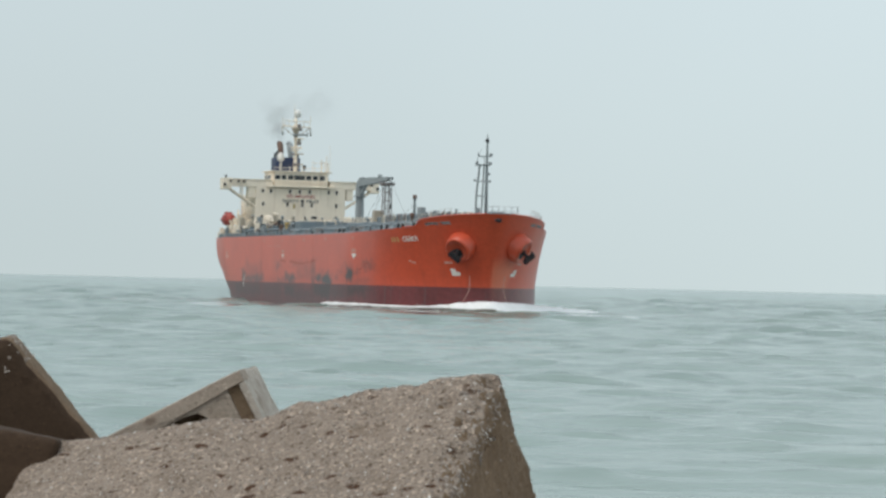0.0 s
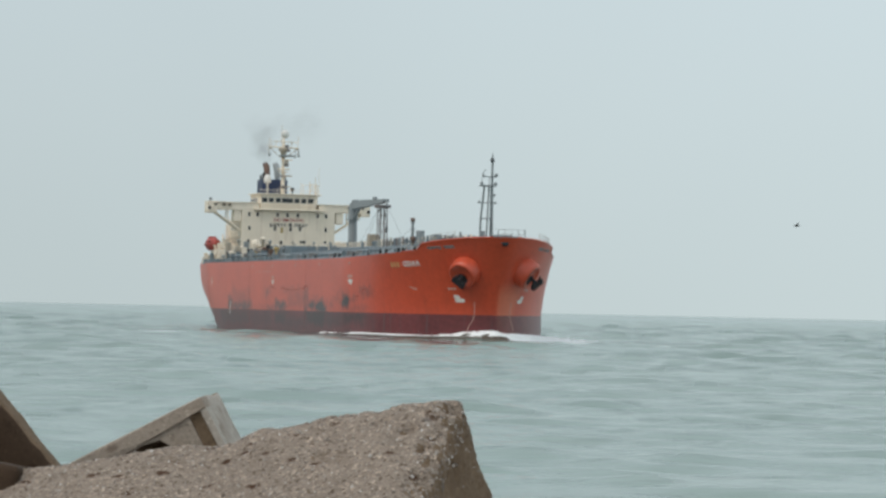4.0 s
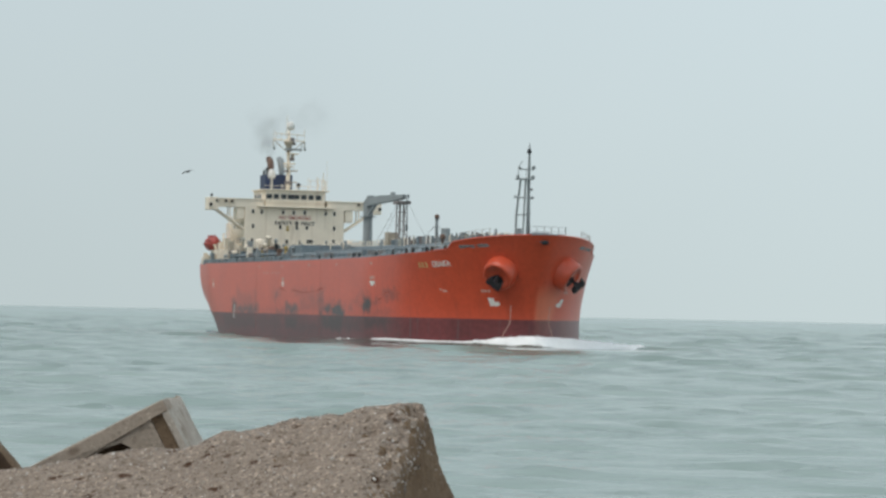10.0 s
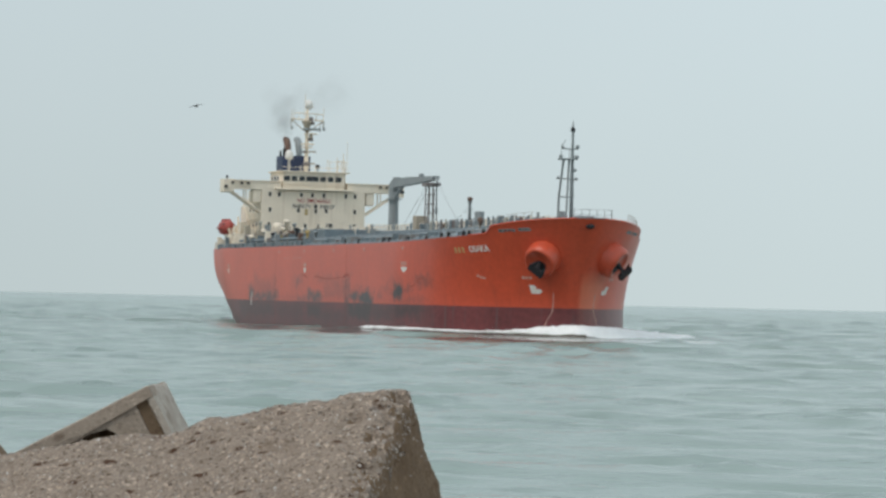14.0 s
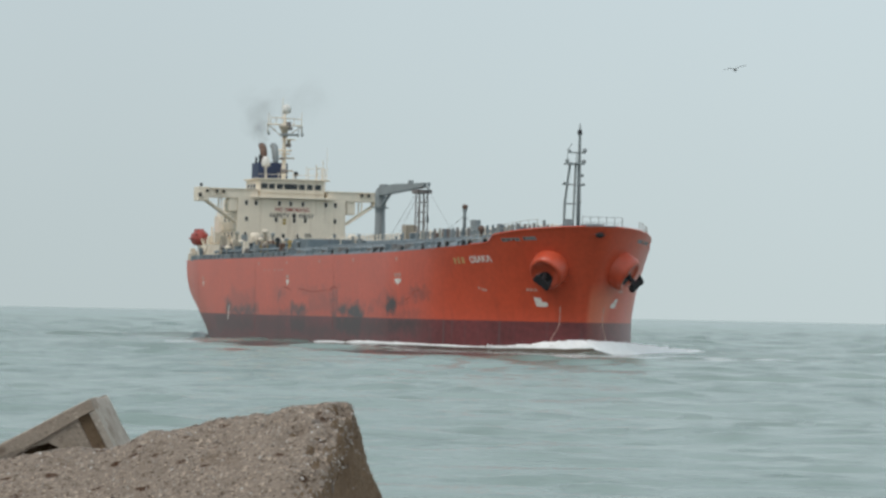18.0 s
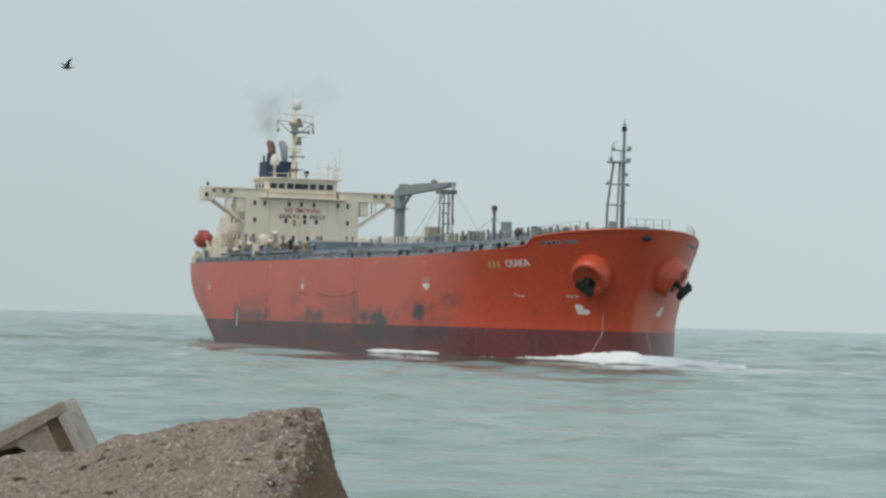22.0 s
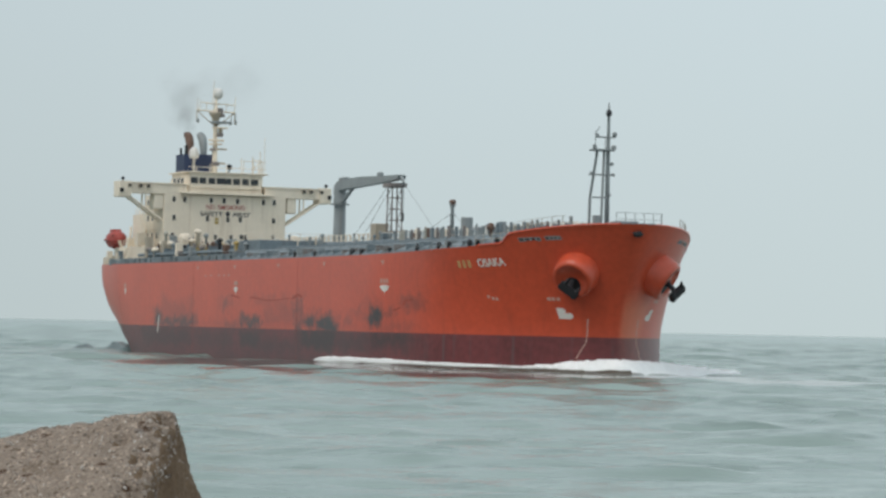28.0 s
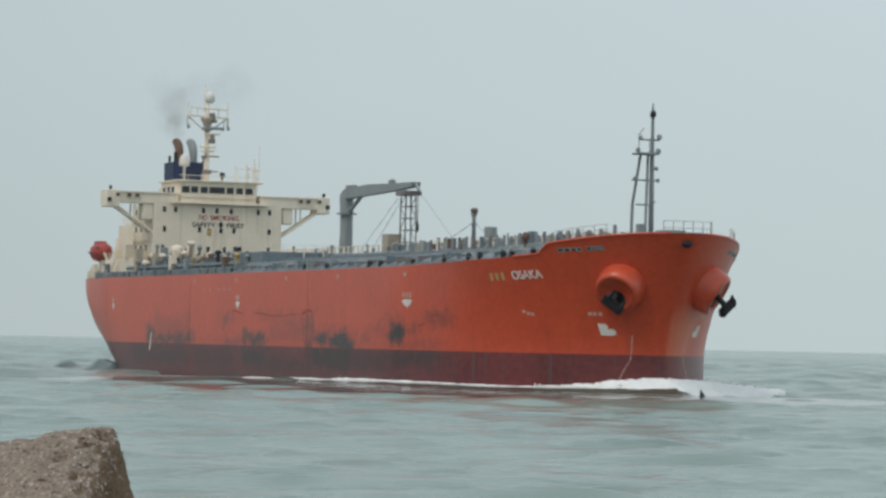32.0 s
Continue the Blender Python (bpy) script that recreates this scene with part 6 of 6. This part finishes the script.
def gull(label, span, feathers, long_neck=False):
    ob = empty("seabird" if long_neck else "gull")
    tagged(ob, label, "bird", "gulls over the water")
    k = span / 1.2
    bm = B()
    m = Matrix.Rotation(radians(90), 4, "Y")
    lathe(bm, [(0.005, -0.27 * k), (0.05 * k, -0.18 * k), (0.085 * k, -0.02 * k), (0.08 * k, 0.1 * k), (0.05 * k, 0.18 * k), (0.048 * k, 0.24 * k), (0.02 * k, 0.29 * k)], n=10, m=m)
    part("body", bm, feathers, ob, "feathered body", True)
    part("beak", beam(B(), ((0.62 if long_neck else 0.28) * k, 0, 0.06 * k * long_neck), ((0.82 if long_neck else 0.36) * k, 0, (0.03 if long_neck else -0.02) * k), 0.018 * k, 0.004, 6), BUFF, ob)
    if long_neck:
        bm = B()
        sweep(bm, [(Vector((0.2 * k, 0, 0.02 * k)), 0.05 * k), (Vector((0.32 * k, 0, 0.06 * k)), 0.036 * k), (Vector((0.46 * k, 0, 0.07 * k)), 0.034 * k), (Vector((0.56 * k, 0, 0.075 * k)), 0.045 * k), (Vector((0.63 * k, 0, 0.065 * k)), 0.02 * k)], 8)
        part("neck", bm, GULLW, ob, "long pale outstretched neck", True)
    bm = B()
    prism(bm, [(-0.2 * k, -0.03 * k), (-0.2 * k, 0.03 * k), (-0.38 * k, 0.09 * k), (-0.38 * k, -0.09 * k)], -0.008, 0.008)
    part("tail", bm, GULLW, ob)
    wings = []
    for side in (-1, 1):
        w = part("wing", wing_mesh(side, span / 2 * (1.25 if feathers is GULLW else 1.0), 1.7 if long_neck else 1.15), GULLD, ob, "long dark brown wing", True)
        w.location = (0.02, side * 0.05 * k, 0.05 * k)
        wings.append(w)
    return ob, wings


circling, circling_wings = gull("grey-brown gull gliding over the sea", 1.25, GULLD)
near_gull, near_gull_wings = gull("large dark gull flapping close overhead", 1.3, GULLW)
low_gull, low_gull_wings = gull("dark long-necked seabird flying low over the waves", 1.05, GULLD, True)
low_gull_b, low_gull_b_wings = gull("dark long-necked seabird following low over the waves", 1.05, GULLD, True)

# ---- the dolphin in the bow wave ----
dolphin = empty("dolphin")
tagged(dolphin, "dark grey dolphin riding the bow wave", "dolphin")
bm = B()
lathe(bm, [(0.02, -1.3), (0.1, -1.0), (0.24, -0.5), (0.3, 0.1), (0.24, 0.7), (0.12, 1.05), (0.04, 1.25)], n=12, m=Matrix.Rotation(radians(90), 4, "Y"))
part("body", bm, ANCHOR, dolphin, "", True)
bm = B()
prism(bm, [(-0.35, -0.04), (0.3, -0.04), (0.3, 0.04), (-0.35, 0.04)], 0.15, 0.3)
beam(bm, (0.0, 0, 0.2), (-0.3, 0, 0.85), 0.28, 0.05, 8)
part("fin", bm, ANCHOR, dolphin)


# ---- spray thrown up against the blocks ----
def spray(name, label, n, seed, spread, drops, near, strings=0):
    rnd = random.Random(seed)
    top = empty(name)
    tagged(top, label, "splash")
    made = []
    for i in range(n):
        bm = B()
        if i < strings:
            # a torn string of water: a wandering chain of joined beads
            for k in range(5):
                c = Vector((rnd.gauss(0, spread * 0.7), rnd.gauss(0, spread), rnd.gauss(0, spread * 0.7)))
                step = Vector((rnd.gauss(0, 1), 0.3 * rnd.gauss(0, 1), rnd.gauss(0, 1))).normalized() * 0.014
                r = rnd.uniform(0.005, 0.011) * near
                for j in range(rnd.randint(4, 9)):
                    q = c + step
                    beam(bm, c, q, r, r * rnd.uniform(0.6, 1.3), 5)
                    c = q
                    step = (step + Vector((rnd.gauss(0, 0.008), rnd.gauss(0, 0.004), rnd.gauss(0, 0.008)))).normalized() * 0.014
        for k in range(drops):
            c = Vector((rnd.gauss(0, spread), rnd.gauss(0, spread), rnd.gauss(0, spread * 0.8)))
            r = (0.003 + 0.0075 * rnd.random() ** 2) * (1.8 if rnd.random() < 0.08 else 1.0) * near
            bmesh.ops.create_icosphere(bm, subdivisions=1, radius=r, matrix=Matrix.Translation(c) @ Matrix.Rotation(rnd.uniform(0, 3), 4, "Y") @ Matrix.Diagonal((1, 1, rnd.uniform(0.8, 1.6) * (2.0 if strings and rnd.random() < 0.12 else 1), 1)))
        made.append(tagged(part("spray_mist", bm, DROP, top, "", True), kind="stuff"))
    return top, made


splash_a, splash_a_parts = spray("splash", "white spray bursting up behind the concrete block", 165, 3, 0.08, 24, 0.82, 84)
splash_b, splash_b_parts = spray("splash", "wide fan of fine white spray beside the concrete block", 170, 4, 0.19, 66, 0.5, 8)
splash_c, splash_c_parts = spray("splash", "low burst of white water under the concrete block", 28, 6, 0.07, 26, 0.8, 24)
splash_a.location = (-1.14, 18.400, 3.428)
splash_b.location = (0.0, 18.400, 2.980)
splash_c.location = (1.30, 18.400, 2.90)


def motions():
    ship_rows = []
    for t in [0.5 * i for i in range(65)]:
        d = t - 16.0
        x = -11.388 + 1.95027 * d + 0.00061 * d * d
        y = 480.429 - 6.22248 * d + 0.00559 * d * d
        ship_rows.append((t, x, y, -71.897 - 0.0031 * d))
    walk(ship, [(t, pose(x, y, DECK, 0, 0, h)) for t, x, y, h in ship_rows])
    walk(wake, [(t, pose(x, y, 0, 0, 0, h)) for t, x, y, h in ship_rows])
    walk(sea, [(t, pose(-0.7 * t, -1.5 * t, 0)) for t in range(0, 33, 2)])
    # the white water swells and sinks a little as the bow meets the swell
    walk(foam_crest, [(0.5 * i, pose(0.5 * math.sin(0.9 * i * 0.5), 0, 0.04 + 0.06 * math.sin(1.05 * i * 0.5 + 0.6) - 0.16 * math.exp(-((0.5 * i - 24.3) / 1.7) ** 2) - 0.1 * math.exp(-((0.5 * i - 3.2) / 1.4) ** 2))) for i in range(65)])
    walk(port_foam, [(t, pose(0, 0, z)) for t, z in ((0, 0), (1, -0.25), (2, -0.5), (3.5, -0.4), (6, 0), (21, 0), (22.5, -0.45), (25, -0.45), (27, 0), (32, 0))])
    walk(stern_wave, [(t, pose(0, 0, z)) for t, z in ((0, -0.9), (6, -0.75), (10, -0.9), (14, -0.7), (19, -0.7), (24, -0.8), (27, -0.1), (29, 0), (32, 0.1))])
    for strip, (near, far, strong, swell) in zip(side_foams, SIDE_FOAM):
        walk(strip, [(0.5 * i, pose(0.8 * math.sin(0.275 * i + near), 0, 0.15 + 0.03 * math.sin(0.6 * i + near) - 0.6 * (1 - interp(swell, 0.5 * i)))) for i in range(65)])
    # the breaking crest runs with the ship, and falls back into the sea
    show = [(0, -0.2), (0.3, 0.35), (1.6, 0.35), (2.4, 0.1), (3.0, -0.9), (4.5, -0.9), (32, -0.9)]
    walk(fleck, [(t, pose(x + 36.5, y + 103.0, interp(show, t), 0, 0, 8)) for t, x, y, h in ship_rows])
    walk(smoke, [(t, pose(x, y, DECK, 0, 0, h)) for t, x, y, h in ship_rows])
    circling_rows = [
        (0, 65.6, 310.1, 12.36, -1, -162), (1.75, 47.6, 304.3, 13.14, -1, -162), (3, 34.8, 300.1, 13.69, -1, -162), (3.5, 29.7, 298.4, 13.91, -1, -162),
        (5.5, 9.1, 291.7, 14.79, -1, -161), (6, 4.4, 289.8, 14.50, 0, -156), (6.5, -1.4, 287.0, 14.77, -2, -151), (7, -6.1, 284.1, 15.21, -3, -147),
        (7.5, -10.6, 281.0, 15.82, -2, -142), (9.5, -25.7, 268.5, 17.00, -2, -138), (10, -28.5, 265.2, 17.25, -3, -125), (10.5, -30.4, 262.0, 17.81, -5, -121),
        (11, -32.5, 258.6, 18.46, -4, -114), (11.5, -33.2, 255.5, 18.73, -5, -99), (12, -33.5, 252.4, 19.47, -2, -79), (13, -30.4, 240.7, 19.77, -0, -70),
        (13.5, -27.2, 235.0, 19.63, 0, -56), (14, -23.0, 229.4, 19.64, 0, -47), (14.5, -16.9, 223.9, 19.43, -1, -43), (16.5, 8.7, 200.2, 20.57, -1, -44),
        (17, 13.9, 193.9, 20.44, 0, -59), (17.5, 16.5, 187.4, 20.51, 0, -74), (18, 17.7, 181.0, 20.32, 1, -89), (18.5, 16.7, 174.8, 20.25, 3, -107),
        (19, 14.0, 168.9, 19.30, 3, -128), (19.5, 9.7, 165.8, 19.21, 2, -146), (20, 4.9, 162.7, 18.70, 2, -148), (20.5, -0.4, 159.5, 18.41, 2, -149),
        (21, -6.1, 156.1, 17.86, 2, -148), (21.5, -11.6, 152.4, 17.80, 2, -145), (22, -17.0, 148.6, 17.27, 3, -144), (22.5, -22.3, 144.7, 16.74, 3, -144),
        (27, -70.5, 110.3, 11.95, 3, -144), (32, -124.0, 72.1, 6.63, 3, -144),
    ]
    walk(circling, [(t, pose(x, y, z, 12, pit, h)) for t, x, y, z, pit, h in circling_rows])
    near_gull_rows = [
        (0, 90.9, 37.5, 6.00, -0, 176), (3.5, 48.0, 40.6, 6.05, -0, 176), (6.5, 11.8, 43.2, 7.07, -1, 176), (7, 5.5, 43.6, 7.77, -6, 176),
        (7.15, 3.2, 43.8, 8.47, -12, 177), (7.3, 1.4, 43.8, 9.05, -10, 180), (7.5, -1.2, 43.8, 9.84, -6, 182), (8, -7.8, 43.6, 10.69, -0, 182),
        (19.75, -160.9, 39.6, 12.00, -0, 182), (32, -320.6, 35.3, 12.00, -0, 182),
    ]
    walk(near_gull, [(t, pose(x, y, z, -22, pit, h)) for t, x, y, z, pit, h in near_gull_rows])
    low_gull_rows = [
        (0, 222.7, 57.6, 2.00, 0, 125), (11.4, 117.2, 71.4, 2.00, 0, 125), (22.3, 16.4, 84.5, 1.75, 0, 125), (22.8, 11.8, 85.1, 1.59, 0, 125),
        (23, 9.9, 85.3, 1.70, -3, 125), (23.2, 8.2, 85.5, 1.85, -1, 127), (23.4, 6.2, 85.7, 1.84, -1, 128), (23.6, 4.4, 85.8, 1.99, -1, 129),
        (23.8, 2.8, 85.9, 1.93, -0, 130), (24, 1.0, 85.9, 2.00, -0, 131), (24.2, -0.8, 85.9, 1.95, 0, 132), (24.7, -5.3, 85.9, 1.97, -0, 132),
        (28.1, -35.6, 85.9, 2.00, -0, 132), (32, -70.5, 85.9, 2.00, -0, 132),
    ]
    walk(low_gull, [(t, pose(x, y, z, 0, pit, h)) for t, x, y, z, pit, h in low_gull_rows])
    low_gull_b_rows = [
        (0, 232.2, 50.9, 2.00, -0, 124), (11.7, 122.3, 65.9, 2.00, -0, 124), (22.9, 17.1, 80.3, 2.01, -0, 124), (23.4, 12.4, 81.0, 2.02, 1, 124),
        (23.6, 10.5, 81.2, 1.84, 1, 124), (23.8, 9.1, 81.4, 1.97, -0, 126), (24, 7.4, 81.6, 1.87, -0, 127), (24.2, 5.7, 81.7, 2.00, -3, 128),
        (24.4, 4.1, 81.8, 2.18, -1, 129), (24.6, 2.3, 81.9, 2.10, -1, 130), (24.8, 0.7, 81.9, 2.30, -1, 131), (25, -0.9, 81.9, 2.17, 1, 132),
        (25.5, -5.1, 81.9, 2.10, 0, 132), (28.5, -30.0, 81.8, 2.00, 0, 132), (32, -59.1, 81.7, 2.00, 0, 132),
    ]
    walk(low_gull_b, [(t, pose(x, y, z, 0, pit, h)) for t, x, y, z, pit, h in low_gull_b_rows])

    # wing beats while they are over the water in front
    def beat(wings, spans, rate, lift, glide):
        for side, w in zip((-1, 1), wings):
            rows = [(0, glide)]
            for a, b in spans:
                n = int((b - a) / 0.1)
                rows += [(a + 0.1 * i, glide + lift * math.sin(2 * math.pi * rate * 0.1 * i)) for i in range(n + 1)]
            rows.append((32, glide))
            at = w.location.copy()
            walk(w, [(t, pose(at.x, at.y, at.z, side * g, 0, 0)) for t, g in rows])

    beat(circling_wings, ((6, 7.5), (18.5, 22)), 1.2, 22, 12)
    beat(near_gull_wings, ((6.9, 7.8),), 2.5, 10, -16)
    beat(low_gull_wings, ((22.4, 24.6),), 2.0, 34, -34)
    beat(low_gull_b_wings, ((23.5, 25.3),), 2.5, 34, -42)
    walk(dolphin, [(t, pose(x, y, z, 0, 0, -72)) for t, x, y, z in (
        (0, -12.7, 494.0, -1.60),
        (6, -1.2, 455.8, -1.60),
        (12, 10.5, 418.0, -1.60),
        (18.4, 22.9, 378.1, -1.20),
        (18.8, 23.7, 375.6, 0.00),
        (19, 24.1, 374.4, 0.30),
        (19.3, 24.7, 372.5, -0.10),
        (19.8, 25.6, 369.4, -1.40),
        (25, 35.8, 337.4, -1.60),
        (30.8, 47.2, 302.1, -1.40),
        (31.2, 48.0, 299.7, -0.10),
        (31.5, 48.5, 297.9, 0.25),
        (31.8, 49.1, 296.1, 0.30),
        (32, 49.5, 294.9, 0.30),
    )])

    # the spray: each cluster waits low in the gap behind the blocks, is thrown up, and falls back
    def throw(parts, seed, t0, x0, x1, vz, vx, late, low=1.3, core=0, tilt=0.0):
        rnd = random.Random(seed)
        for i_ob, ob in enumerate(parts):
            u = rnd.random() if i_ob >= core else min(1.0, max(0.0, rnd.gauss(0.5, 0.2)))
            x, y = x0 + (x1 - x0) * u, rnd.uniform(-0.25, 0.25)
            up, side, start = vz[0] + (vz[1] - vz[0]) * rnd.random() ** (low if i_ob >= core else 3.2) * (1 - tilt * u), rnd.gauss(0, vx) + (u - 0.5) * vx * 1.6, t0 + rnd.uniform(0, late)
            rows = [(0, pose(x, y, 0)), (start - 0.1, pose(x, y, 0)), (start, pose(x, y, 0))]
            fall = 2 * up / 9.81
            k = max(4, int(fall / 0.1))
            for i in range(1, k + 1):
                s = fall * i / k
                rows.append((start + s, pose(x + side * s, y, up * s - 4.905 * s * s)))
            end = rows[-1][1]
            rows += [(start + fall + 0.1, end), (32, end)]
            walk(ob, rows)
    throw(splash_a_parts, 1, 9.88, -0.55, 0.5, (4.9, 6.6), 0.30, 0.18, 2.0, 84)
    throw(splash_b_parts, 2, 16.43, -0.72, 0.8, (4.9, 7.6), 0.36, 0.18, 1.2, 8, 0.45)
    throw(splash_c_parts, 3, 16.5, -0.25, 0.45, (4.8, 5.45), 0.3, 0.12, 1.0, 0)


motions()
